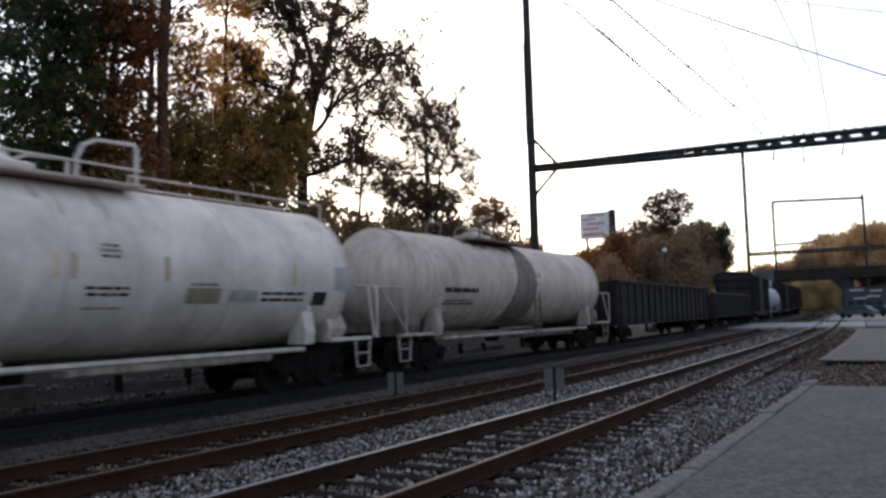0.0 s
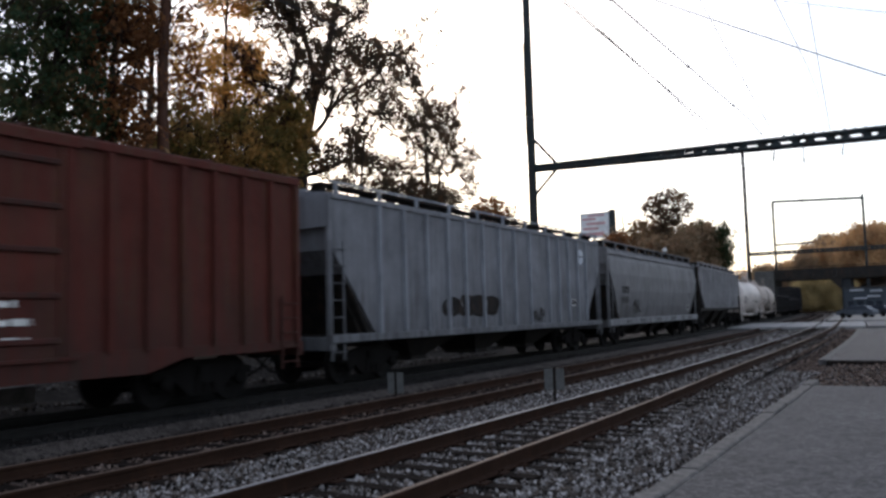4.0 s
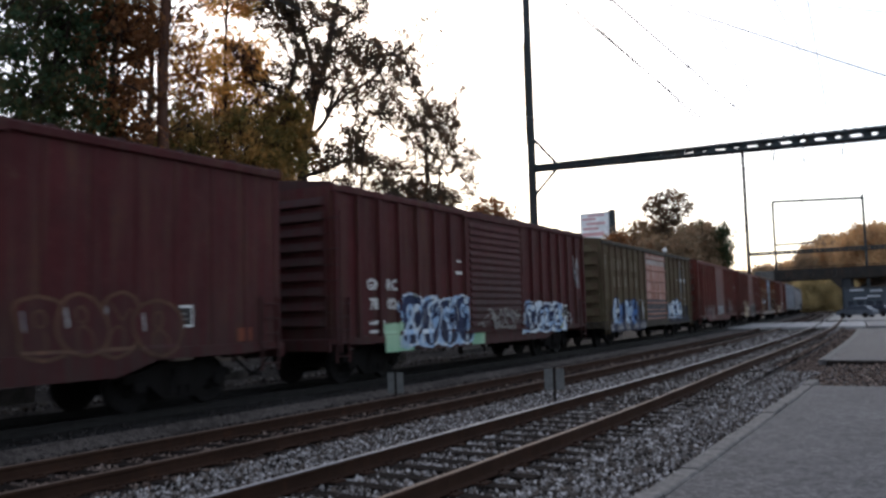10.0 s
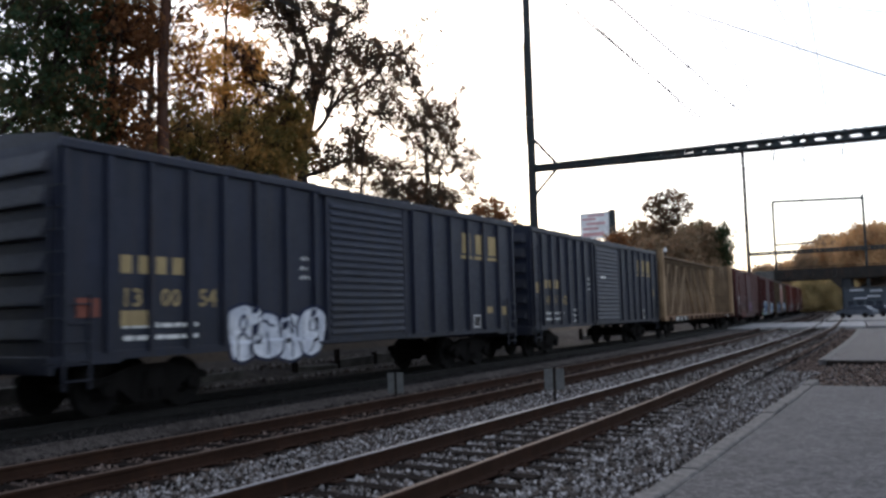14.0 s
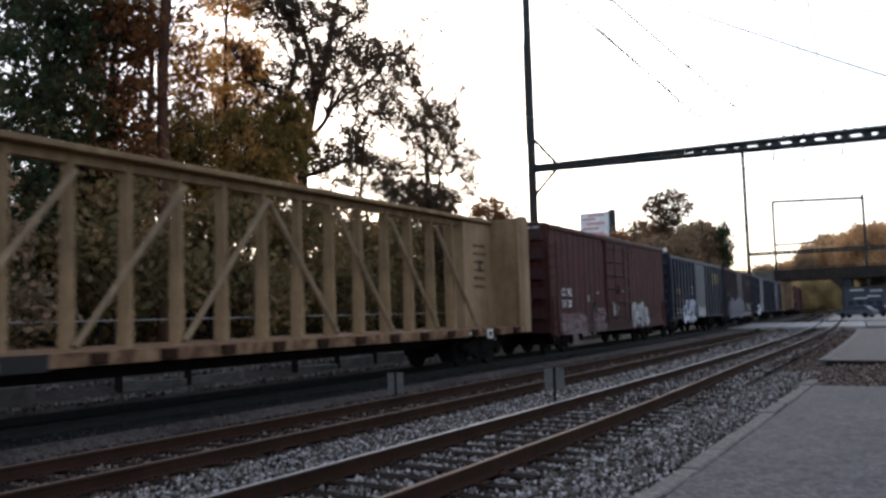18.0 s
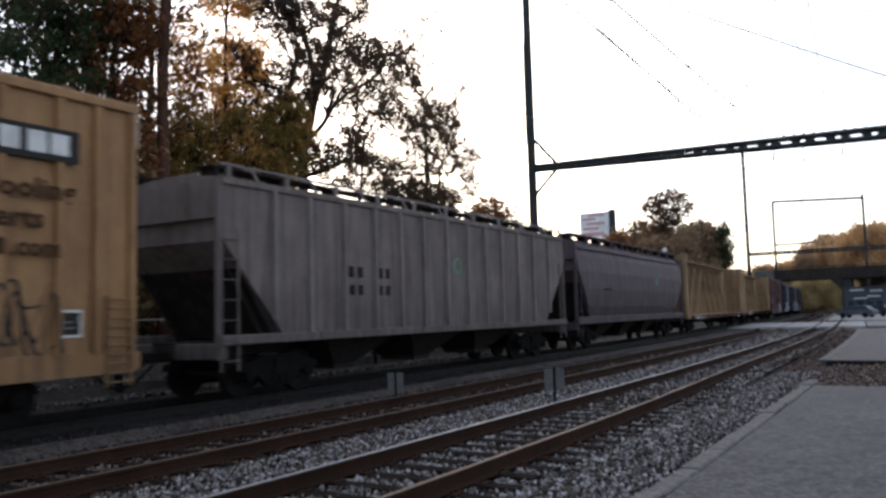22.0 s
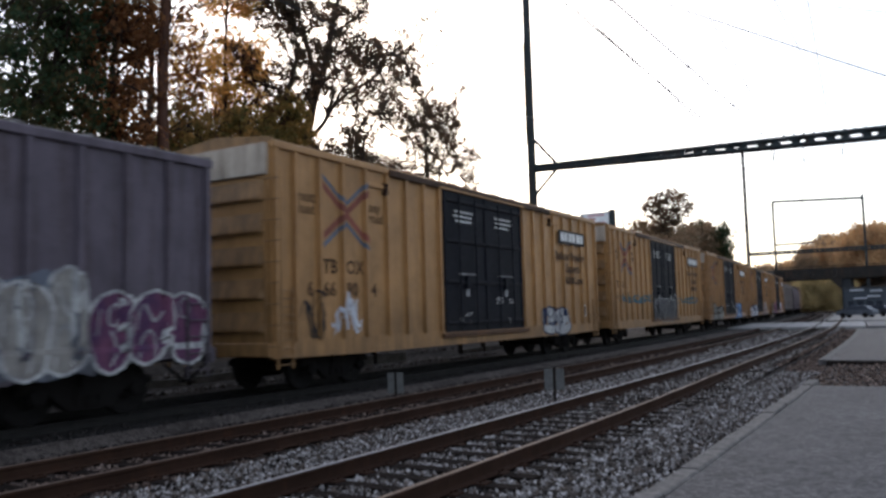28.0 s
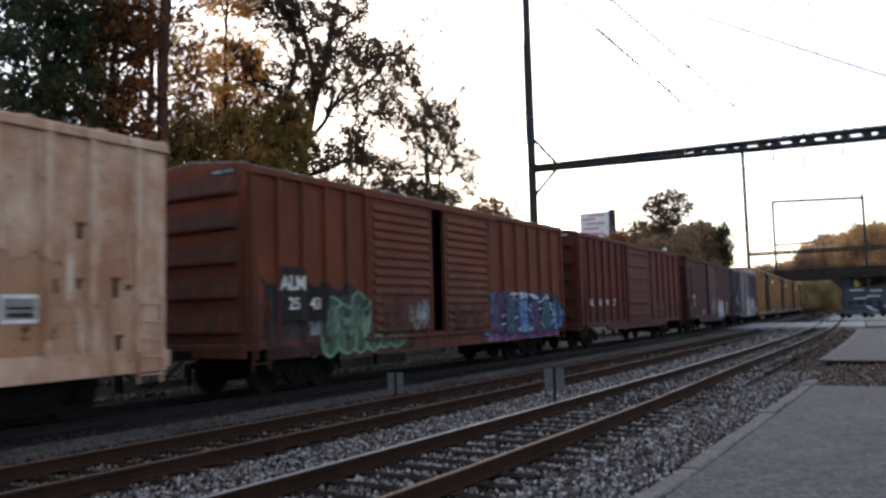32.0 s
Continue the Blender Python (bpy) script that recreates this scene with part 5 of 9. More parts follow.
TAUPE2 = paint("grey_taupe", (0.185, 0.150, 0.138), 0.15, 0.45)
# post paints repeat the body colours lighter: light caught on the ribs, painted in
TAUPEPOST = paint("lit_taupe_post", (0.22, 0.188, 0.175), 0.1, 0.3, grime=0.35)
GREYPOST = paint("lit_grey_post", (0.36, 0.35, 0.358), 0.05, 0.2, grime=0.3)
GREYPOST3 = paint("lit_bluish_post", (0.27, 0.28, 0.305), 0.05, 0.2, grime=0.3)
PURPLE = paint("faded_purple_grey", (0.112, 0.093, 0.114), 0.3, 0.45, 0.55, (0.06, 0.04, 0.045), (0.06, 0.05, 0.053), spec=0.15)
CREAM = streaky("rust_stained_cream", (0.36, 0.185, 0.11), (0.56, 0.385, 0.275), (0.64, 0.52, 0.42), (0.105, 0.043, 0.022), 0.585, 0.60)
BRACEBUFF = streaky("weathered_brace_buff", (0.185, 0.132, 0.084), (0.27, 0.195, 0.12), (0.35, 0.265, 0.17), (0.075, 0.046, 0.03), 0.6, 0.64)
BEAMSILL = stained("rusted_buff_sill", (0.255, 0.16, 0.09), (0.09, 0.045, 0.028), 2.6, 0.5, 1.0)
PANELBUFF = streaky("panel_buff", (0.235, 0.158, 0.092), (0.32, 0.218, 0.13), (0.38, 0.27, 0.17), (0.11, 0.055, 0.03), 0.6, 0.62)
GREYFILL = stained("dull_grey_spray", (0.15, 0.14, 0.135), (0.25, 0.24, 0.22), 2.0, 0.5, 1.0)
RUSTSCAR = paint("rust_scar", (0.11, 0.055, 0.032), 0.4, 0.3)
FILM = flaky("overpaint_film", (0.05, 0.026, 0.025), (0.10, 0.045, 0.038), 0.75, 1.6)
SPECKLE = flaky("flaked_white_spray", (0.30, 0.235, 0.24), (0.17, 0.11, 0.115), 0.50, 9.0, 0.9)
SLATEFILM = flaky("slate_overpaint", (0.027, 0.028, 0.034), (0.052, 0.047, 0.047), 0.85, 1.8)
HAZE = flaky("rusty_overpaint_haze", (0.125, 0.047, 0.038), (0.085, 0.03, 0.026), 0.52, 2.6)
BUFFWORN = flaky("worn_buff_spray", (0.27, 0.205, 0.14), (0.36, 0.29, 0.215), 0.66, 3.4)
DOORFLAKE = stained("flaked_door_bottom", (0.15, 0.165, 0.18), (0.022, 0.022, 0.026), 3.5, 0.47, 5.0, spots=(0.30, 0.30, 0.29))
GHOST = flaky("ghostly_overpaint", (0.13, 0.075, 0.072), (0.21, 0.15, 0.145), 0.6, 2.4)
TANKWHITE = paint("tank_white", (0.66, 0.59, 0.545), 0.03, 0.14, 0.5, (0.2, 0.12, 0.07), (0.36, 0.32, 0.28), 0.5, 0.2)
TANKDULL = paint("tank_dusty_white", (0.56, 0.48, 0.425), 0.06, 0.5, 0.6, (0.2, 0.12, 0.07), (0.26, 0.21, 0.17))
TANKSTAIN = paint("tank_stain", (0.22, 0.19, 0.165), 0.1, 0.6)
TANKBLUE = paint("tank_pale_blue", (0.40, 0.43, 0.50), 0.05, 0.4)
BLACKCAR = paint("sooty_black", (0.014, 0.014, 0.017), 0.2, 0.4, 0.7)
# near-black of the hopper bays, slope sheets and sills, and of some marks
UNDER = paint("underframe_black", (0.020, 0.0175, 0.0165), 0.2, 0.5, 0.85)
PALEBLUE = spray("spray_pale_blue", (0.24, 0.36, 0.52), (0.52, 0.56, 0.58))
SPRAYBLUE = spray("spray_blue", (0.06, 0.13, 0.30), (0.14, 0.24, 0.38))
SPRAYDARK = paint("spray_dark_blue", (0.02, 0.03, 0.075), 0.0, 0.2)
SPRAYGREEN = spray("spray_green", (0.10, 0.22, 0.13), (0.20, 0.28, 0.20))
SPRAYYELLOW = paint("spray_yellow", (0.56, 0.56, 0.16), 0.0, 0.3)
SPRAYPURPLE = spray("spray_purple", (0.13, 0.06, 0.17), (0.28, 0.15, 0.27))
SPRAYRED = paint("spray_red", (0.40, 0.085, 0.06), 0.0, 0.3)
SPRAYBUFF = spray("spray_buff", (0.26, 0.22, 0.15), (0.44, 0.40, 0.30))
SPRAYGREY = spray("spray_grey", (0.20, 0.20, 0.21), (0.42, 0.42, 0.41))
SPRAYTEAL = paint("spray_teal", (0.05, 0.14, 0.18), 0.0, 0.3)
SPRAYWHITE = spray("spray_white", (0.46, 0.48, 0.53), (0.66, 0.67, 0.70))
TRACKRUST = paint("door_track_rust", (0.055, 0.030, 0.018), 0.3, 0.5)
RAILRUST = paint("lower_track_rust", (0.15, 0.068, 0.032), 0.4, 0.5)
LOGOBLUE = paint("logo_blue", (0.125, 0.14, 0.175), 0.02, 0.3)
SIGNBROWN = plain("sign_brown", (0.05, 0.026, 0.013), 0.7)
LOGORED = paint("logo_red", (0.25, 0.085, 0.06), 0.02, 0.3)


def add(t, rear, front):
    TRAIN.append((t, (rear + front) / 2))
    return t


def std_ribs(d0, d1, L, nl=7, nr=7):
    return spaced(0.12, d0 - 0.12, nl + 1), spaced(d1 + 0.12, L - 0.12, nr + 1)


def plate(t, y, z, w=0.42, h=0.4, m=None, x=1.508):
    """Consolidated stencil panel: dark square with pale border bars."""
    stencil(t, [(y, y + w, z, z + h)], M_WHITE, x, "data_plate")
    stencil(t, [(y + .035, y + w - .035, z + .04, z + h - .04)], M_BLACKLET, x + 0.004, "data_plate")
    stencil(t, [(y + .12, y + w - .12, z + .13, z + .155), (y + .12, y + w - .16, z + .22, z + .245)], GREYFILL, x + 0.008, "data_plate")


# cars ahead, already far up the line
for rear, front, m in ((148, 163.7, MAROON), (166, 181.7, BLACKCAR), (184, 199.7, DULLRED)):
    t, r = boxcar("dark weathered boxcar far up the train", front - rear, 4.5, m, [(6.4, 9.6, 5, m, "plain")], *std_ribs(6.4, 9.6, front - rear))
    add(t, rear, front)
add(hopper_car("dark sooty covered hopper far up the train", 16.0, 4.3, UNDER, BLACKCAR, spaced(1.0, 15.0, 12)), 130.2, 146.2)
t, r = boxcar("black weathered boxcar ahead of the tank car", 15.8, 4.5, BLACKCAR, [(6.4, 9.6, 5, BLACKCAR, "plain")], *std_ribs(6.4, 9.6, 15.8))
add(t, 112.3, 128.1)
add(tank_car("pale bluish tank car among dark cars", 15.4, 1.42, 2.45, TANKBLUE, UNDER), 95.0, 110.4)
t, r = boxcar("dark slate boxcar with a grey streaked end", 16.0, 4.55, BLACKCAR, [(6.4, 9.6, 5, BLACKCAR, "plain")], *std_ribs(6.4, 9.6, 16.0))
add(t, 77.2, 93.2)
add(gondola("low black gondola with ribbed sides", 20.0, 2.55, BLACKCAR), 55.3, 75.3)
add(gondola("black mill gondola with upright ribs", 20.0, 2.85, BLACKCAR), 33.5, 53.5)

# two white tank cars
t = tank_car("dusty white tank car with a dark stain run down its side", 16.8, 1.42, 2.5, TANKDULL, TANKSTAIN, False, ((3.75, -0.2, 0.6), (3.2, -0.6, 0.68), (2.6, -0.85, 0.7), (1.9, -1.2, 0.65), (1.25, -1.5, 0.5)), (-3.0, 0.6), -1.2, ((-2.6, -1.6), (-0.7, 0.4)), 0.62)
on_tank(t, [(-3.4 + 0.5 * k, -3.0 + 0.5 * k, 3.68 - 0.06 * (k % 3), 3.9) for k in range(8)], paint("tank_brown_dirt", (0.20, 0.14, 0.10), 0.2, 0.5), 1.42, 2.5, "brown dirt washed off the dome")
tank_print(t, -5.6, -3.4, 2.10, 2.36, 1, M_BLACKLET, 1.42, 2.5, 3)
tank_print(t, -5.6, -3.7, 1.80, 1.98, 2, M_BLACKLET, 1.42, 2.5, 4)
add(t, 16.1, 32.9)
t = tank_car("white tank car with a railed walkway and fine black stencils", 16.6, 1.52, 2.47, TANKWHITE, TANKDULL, True, None, (-3.05, 1.75), -0.4, ((-3.0, -0.85), (0.5, 1.67)))
GR, GZ = 1.52, 2.47
OCHRE = paint("stencil_ochre", (0.60, 0.49, 0.34), 0, .3)
on_tank(t, [(-5.97 + 0.25 * k, -5.85 + 0.25 * k, 2.17, 2.42) for k in range(4)], M_BLACKLET, GR, GZ, "plain block mark")
lettering(t, "38052", 0.37, -4.9, 2.16, M_BLACKLET, 1.530)
tank_print(t, -5.97, -3.6, 1.85, 2.05, 2, M_BLACKLET, GR, GZ, 5)
tank_print(t, 0.29, 1.26, 1.96, 2.16, 2, M_BLACKLET, GR, GZ, 6)
tank_print(t, 0.25, 1.1, 1.76, 1.82, 1, TANKSTAIN, GR, GZ, 15)
tank_print(t, 0.6, 1.02, 2.58, 2.85, 3, M_BLACKLET, GR, GZ, 7)
on_tank(t, [(2.36, 3.16, 1.86, 2.14)], paint("stencil_olive", (0.25, 0.23, 0.15), 0, .2), GR, GZ)
tank_print(t, 2.4, 3.1, 2.17, 2.24, 1, M_BLACKLET, GR, GZ, 9)
on_tank(t, [(3.4, 4.13, 1.9, 2.12)], paint("stencil_grey", (0.42, 0.41, 0.40), 0, .2), GR, GZ)
tank_print(t, 4.2, 5.68, 1.87, 2.12, 2, M_BLACKLET, GR, GZ, 8)
on_tank(t, [(5.78, 6.22, 1.82, 2.1)], M_BLACKLET, GR, GZ)
on_tank(t, [(6.45, 7.15, 2.14, 2.66)], paint("stencil_grey", (0.42, 0.41, 0.40), 0, .2), GR, GZ)
on_tank(t, [(a, a + 0.1, 2.24, 2.66) for a in (-6.1, -2.0, -0.22, 0.06, 1.84, 5.1)], OCHRE, GR, GZ)
rs_ = random.Random(77)
for k_ in range(9):
    y_ = rs_.uniform(-2.9, 1.7)
    on_tank(t, [(y_, y_ + rs_.uniform(0.04, 0.16), 3.55 - rs_.uniform(0.0, 0.35), 3.86)], TANKDULL, GR, GZ, "dusty run-down stain")
add(t, -0.8, 15.8)

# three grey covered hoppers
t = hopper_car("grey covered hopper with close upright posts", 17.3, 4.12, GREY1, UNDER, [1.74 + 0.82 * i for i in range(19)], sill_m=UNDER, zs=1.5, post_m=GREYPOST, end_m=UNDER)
lettering(t, "5", 0.42, 9.45 - 8.65, 1.62, M_BLACKLET, 1.474)
lettering(t, "3", 0.40, 10.55 - 8.65, 1.66, M_WHITE, 1.474)
lettering(t, "10", 0.36, 11.2 - 8.65, 1.70, GREYPOST, 1.474)
for k_, (a_, b_) in enumerate(((10.15, 10.8), (12.75, 13.4), (15.15, 15.75), (4.2, 4.9), (6.0, 6.6))):
    scribble(t, a_ - 8.65, b_ - 8.65, 1.55, 1.95, UNDER, 11 + k_, (), 0.03, 3, 1.475, 1.475)
scribble(t, 10.25 - 8.65, 10.85 - 8.65, 2.9, 3.3, M_BLACKLET, 17, (), 0.018, 2, 1.475, 1.475)
L = 17.3
stencil(t, [(13.63 - 8.65, 14.0 - 8.65, 1.74, 2.09), (14.46 - 8.65, 14.82 - 8.65, 1.74, 2.09)], UNDER, 1.476)
add(t, -19.2, -1.85)
t = hopper_car("pale grey round-sided covered hopper with a long white sill", 17.2, 4.25, GREY2, UNDER, (), "round", 4, GREYSILL, 1.6, zs=1.15)
lettering(t, "846358", 0.42, -6.9, 1.85, M_BLACKLET, 1.535, squeeze=0.8)
block_letters(t, -6.9, -5.7, 2.28, 2.6, 4, M_BLACKLET, 1.548)
scribble(t, -5.2, -3.8, 1.4, 2.1, M_BLACKLET, 21, (), 0.03, 3, 1.50, 1.50)
small_print(t, 6.2, 6.7, 2.1, 2.4, 2, M_BLACKLET, 1.545, 9)
plate(t, 14.73 - 8.6, 1.45, 0.5, 0.26, x=1.475)
for a_ in (-6.5, -4.2, -1.0, 1.9, 4.2, 6.0):
    small_print(t, a_, a_ + 1.1, 0.95, 1.12, 2, UNDER, 1.533, int(a_ * 10) + 90)
add(t, -37.5, -20.3)
t = hopper_car("bluish grey covered hopper with widely spaced posts", 17.7, 4.3, GREY3, UNDER, [1.9, 3.0, 4.1, 5.2, 6.2, 7.3, 8.4, 9.5, 10.7, 12.3, 13.2, 14.15, 15.1, 16.0], zs=1.15, post_m=GREYPOST3)
s = Shape()
s.lathe([(1.474, 0.29), (1.478, 0.29)], "x", 24, (0, 15.58 - 8.85, 3.62))
part("round_emblem", s, SPRAYWHITE, t, "plain white round emblem")
stencil(t, [(15.33 - 8.85, 15.83 - 8.85, 3.59, 3.65)], GREY3, 1.482)
scribble(t, 10.9 - 8.85, 11.9 - 8.85, 1.2, 1.7, M_BLACKLET, 31, (), 0.035, 3, 1.476, 1.476)
plate(t, 14.45 - 8.85, 1.75, 0.5, 0.25, x=1.478)
graffiti(t, 5.0 - 8.85, 8.2 - 8.85, 1.5, 2.1, [UNDER], UNDER, 33, (), 4, 1.474, 1.474, 0.09)
add(t, -56.3, -38.6)

# boxcars
t, r = boxcar("brown-red boxcar with pale streaks along its sill", 15.6, 4.45, DULLRED, [(6.4, 10.2, 5, DULLRED, "plain")], *std_ribs(6.4, 10.2, 15.6))
patch(t, -7.6, -1.6, 0.75, 1.9, BUFFWORN, 40, r)
patch(t, -4.9, -3.4, 1.5, 3.4, flaky("rust_runs", (0.14, 0.066, 0.036), (0.20, 0.11, 0.06), 0.5, 2.4, 0.3), 42, r)
small_print(t, 0.4, 2.0, 1.2, 2.0, 3, M_WHITE, 1.56, 41)
add(t, -72.9, -57.3)

t, r = boxcar("rust-eaten boxcar with a faded blue door and white sill", 15.9, 4.5, RUSTY, [(6.5, 9.75, 6, BLUEDOOR, "plain")], *std_ribs(6.5, 9.75, 15.9, 8, 7), trim=paint("rusted_trim", (0.07, 0.035, 0.022), .5, .4), sill_m=WORNWHITE, roof=paint("rusted_roof", (0.07, 0.036, 0.026), .5, .4), zb=0.72, end_m=paint("streaked_end", (0.05, 0.028, 0.019), 0.5, 0.6, 0.85, (0.15, 0.105, 0.075)), sill="flat", end_ribs=7)
for a, w in ((1.10, 0.64), (1.96, 0.66), (2.84, 0.64)):
    stencil(t, [(a - 7.95, a + w - 7.95, 1.78, 2.2)], paint("dull_slate_blue", (0.07, 0.10, 0.17), 0.2, 0.4), 1.590)
lettering(t, "MB", 0.42, 1.17 - 7.95, 1.84, M_WHITE, 1.594)
lettering(t, "50", 0.42, 2.05 - 7.95, 1.84, M_WHITE, 1.594)
lettering(t, "63", 0.42, 2.92 - 7.95, 1.84, M_WHITE, 1.594)
stencil(t, [(6.15 - 7.95, 6.3 - 7.95, 2.2, 2.35)], M_WHITE, 1.51)
stencil(t, [(6.7 - 7.95, 9.6 - 7.95, 3.68, 4.2)], paint("door_blue_panel", (0.20, 0.27, 0.35), .15, .2), 1.556, "door_panel")
stencil(t, [(6.62 - 7.95, 9.66 - 7.95, 1.12, 1.75), (6.62 - 7.95, 9.66 - 7.95, 1.79, 2.42), (6.62 - 7.95, 9.66 - 7.95, 2.46, 2.98)], DOORFLAKE, 1.556, "door_panel", "flaked black and white paint")
patch(t, 0.1 - 7.95, 1.0 - 7.95, 1.2, 2.7, flaky("greyish_flakes", (0.36, 0.33, 0.30), (0.25, 0.21, 0.18), 0.6, 3.2), 47, r)
SOOTFLAKE = flaky("black_brown_scale", (0.026, 0.016, 0.012), (0.045, 0.024, 0.016), 0.62, 2.4)
PALEFLAKE = flaky("pale_flakes", (0.42, 0.34, 0.27), (0.30, 0.22, 0.16), 0.34, 3.5)
patch(t, 0.3 - 7.95, 6.4 - 7.95, 1.12, 2.9, SOOTFLAKE, 44, r)
patch(t, 9.9 - 7.95, 15.8 - 7.95, 1.12, 2.6, SOOTFLAKE, 45, r)
patch(t, 0.2 - 7.95, 4.2 - 7.95, 1.15, 4.1, PALEFLAKE, 43, r, 1.5045)
patch(t, 9.8 - 7.95, 15.8 - 7.95, 1.15, 2.4, PALEFLAKE, 49, r, 1.5045)
add(t, -90.3, -74.4)

t, r = boxcar("maroon boxcar with buff graffiti over its lower panels", 15.6, 4.42, BROWNRED, [(6.35, 9.6, 5, BROWNRED, "plain")], *std_ribs(6.35, 9.6, 15.6), end_ribs=8, sill="flat", zb=0.85)
lettering(t, "MB", 0.36, 1.5 - 7.8, 2.34, M_WHITE, 1.592)
lettering(t, "71", 0.42, 1.55 - 7.8, 1.74, M_WHITE, 1.592)
lettering(t, "10", 0.42, 2.28 - 7.8, 1.74, M_WHITE, 1.592)
scribble(t, 0.6 - 7.8, 1.6 - 7.8, 2.0, 2.3, SPRAYGREY, 56, r, 0.018, 3)
patch(t, 2.9 - 7.8, 6.2 - 7.8, 0.72, 2.35, BUFFWORN, 50, r)
patch(t, 2.2 - 7.8, 6.1 - 7.8, 0.68, 1.15, BUFFWORN, 51, r)
stencil(t, [(0.55 - 7.8, 0.62 - 7.8, 1.0, 1.8), (0.78 - 7.8, 0.85 - 7.8, 1.1, 1.65)], RUSTSCAR, 1.51)
scribble(t, 4.4 - 7.8, 6.2 - 7.8, 0.95, 2.1, M_WHITE, 57, r, 0.03, 4)
graffiti(t, 6.6 - 7.8, 10.3 - 7.8, 0.75, 1.85, [UNDER], GREYFILL, 52, r, 5, sheet=1.612, rib_x=1.612, thick=0.14)
patch(t, 10.4 - 7.8, 12.8 - 7.8, 0.9, 1.8, FILM, 54, r)
patch(t, 6.3 - 7.8, 10.9 - 7.8, 0.68, 1.1, GHOST, 53, r)
stencil(t, [(12.1 - 7.8, 12.22 - 7.8, 1.5, 2.05), (14.95 - 7.8, 15.05 - 7.8, 1.5, 2.6)], SPRAYBUFF, 1.51)
plate(t, 12.9 - 7.8, 1.5, 0.6, 0.35)
scribble(t, 12.9 - 7.8, 13.7 - 7.8, 2.15, 2.85, SPRAYGREY, 55, r, 0.022, 5)
scribble(t, 14.6 - 7.8, 15.0 - 7.8, 2.3, 2.6, SPRAYGREY, 58, r, 0.02, 2)
small_print(t, 13.75 - 7.8, 14.15 - 7.8, 1.5, 2.1, 3, SPRAYGREY, 1.508, 53)
stencil(t, [(6.9 - 7.8, 7.5 - 7.8, 2.80, 2.90)], SPRAYGREY, 1.62)
add(t, -107.4, -91.8)

t, r = boxcar("dark red boxcar with white tags in the shape of stars", 15.8, 4.45, RED, [(6.4, 9.6, 14, RED, "fine")], *std_ribs(6.4, 9.6, 15.8), end_ribs=5, zb=0.68)
small_print(t, 1.0 - 7.9, 1.9 - 7.9, 1.75, 2.4, 2, PINKDOOR, 1.507, 61)
scribble(t, 0.8 - 7.9, 3.0 - 7.9, 0.85, 1.6, GREYFILL, 62, r, 0.02, 6)
patch(t, 3.0 - 7.9, 6.0 - 7.9, 0.8, 1.75, GHOST, 66, r)
scribble(t, 3.2 - 7.9, 6.0 - 7.9, 0.8, 1.7, GREYFILL, 67, r, 0.018, 9)
patch(t, 3.1 - 7.9, 4.9 - 7.9, 0.85, 1.95, SPECKLE, 164, r)
patch(t, 6.55 - 7.9, 9.45 - 7.9, 1.06, 1.8, flaky("bluish_white_door_spray", (0.26, 0.285, 0.30), (0.12, 0.11, 0.12), 0.95, 3.0, 3.5), 63, (), 1.6)
patch(t, 9.8 - 7.9, 15.5 - 7.9, 0.95, 1.95, FILM, 68, r)
stars = Shape()
for i, (y, z) in enumerate(((10.5, 1.95), (11.1, 1.9), (12.9, 1.95), (13.4, 1.93), (14.0, 1.9))):
    y -= 7.9
    for j in range(5):
        a, b = math.pi / 2 + j * 2 * math.pi / 5, math.pi / 2 + (j + 0.5) * 2 * math.pi / 5
        c = math.pi / 2 + (j - 0.5) * 2 * math.pi / 5
        k = len(stars.v)
        stars.v += [(1.512, y, z)] + [(1.512, y + rr * math.cos(q), z + rr * math.sin(q)) for rr, q in ((0.06, c), (0.17, a), (0.06, b))]
        stars.f.append((k, k + 1, k + 2, k + 3))
part("star_tags", stars, SPRAYGREY, t, "row of sprayed white stars")
scribble(t, 11.7 - 7.9, 12.6 - 7.9, 1.0, 2.2, SPRAYGREY, 64, r, 0.022, 4)
scribble(t, 9.9 - 7.9, 11.6 - 7.9, 1.0, 1.4, GHOST, 69, r, 0.03, 4)
scribble(t, 14.4 - 7.9, 15.0 - 7.9, 2.6, 3.2, SPRAYGREY, 65, r, 0.016, 3)
plate(t, 13.75 - 7.9, 1.15, 0.55, 0.4)
add(t, -125.1, -109.3)

t, r = boxcar("olive boxcar with a pale pink ribbed door and faded lettering", 16.4, 4.46, OLIVE, [(6.5, 10.4, 6, PINKDOOR, "plain")], *std_ribs(6.5, 10.4, 16.4, 7, 6), trim=OLIVEDARK, sill="flat", zb=0.72, end_m=OLIVE, end_ribs=6)
FADED = paint("faded_lettering", (0.20, 0.17, 0.115), 0.35, 0.6)
for i, y in enumerate((0.36, 1.2, 1.65, 2.1, 2.6, 3.2, 3.75, 4.3, 4.85, 5.5)):
    h = 0.62 if i in (0, 5) else 0.46
    block_letters(t, y - 8.2, y + 0.3 - 8.2, 3.28, 3.28 + h, 1, FADED, 1.507)
for y in (1.5, 2.1, 2.65, 3.2, 3.8, 4.35, 4.9):
    block_letters(t, y - 8.2, y + 0.3 - 8.2, 2.55, 3.0, 1, FADED, 1.507)
ring_ = Shape()
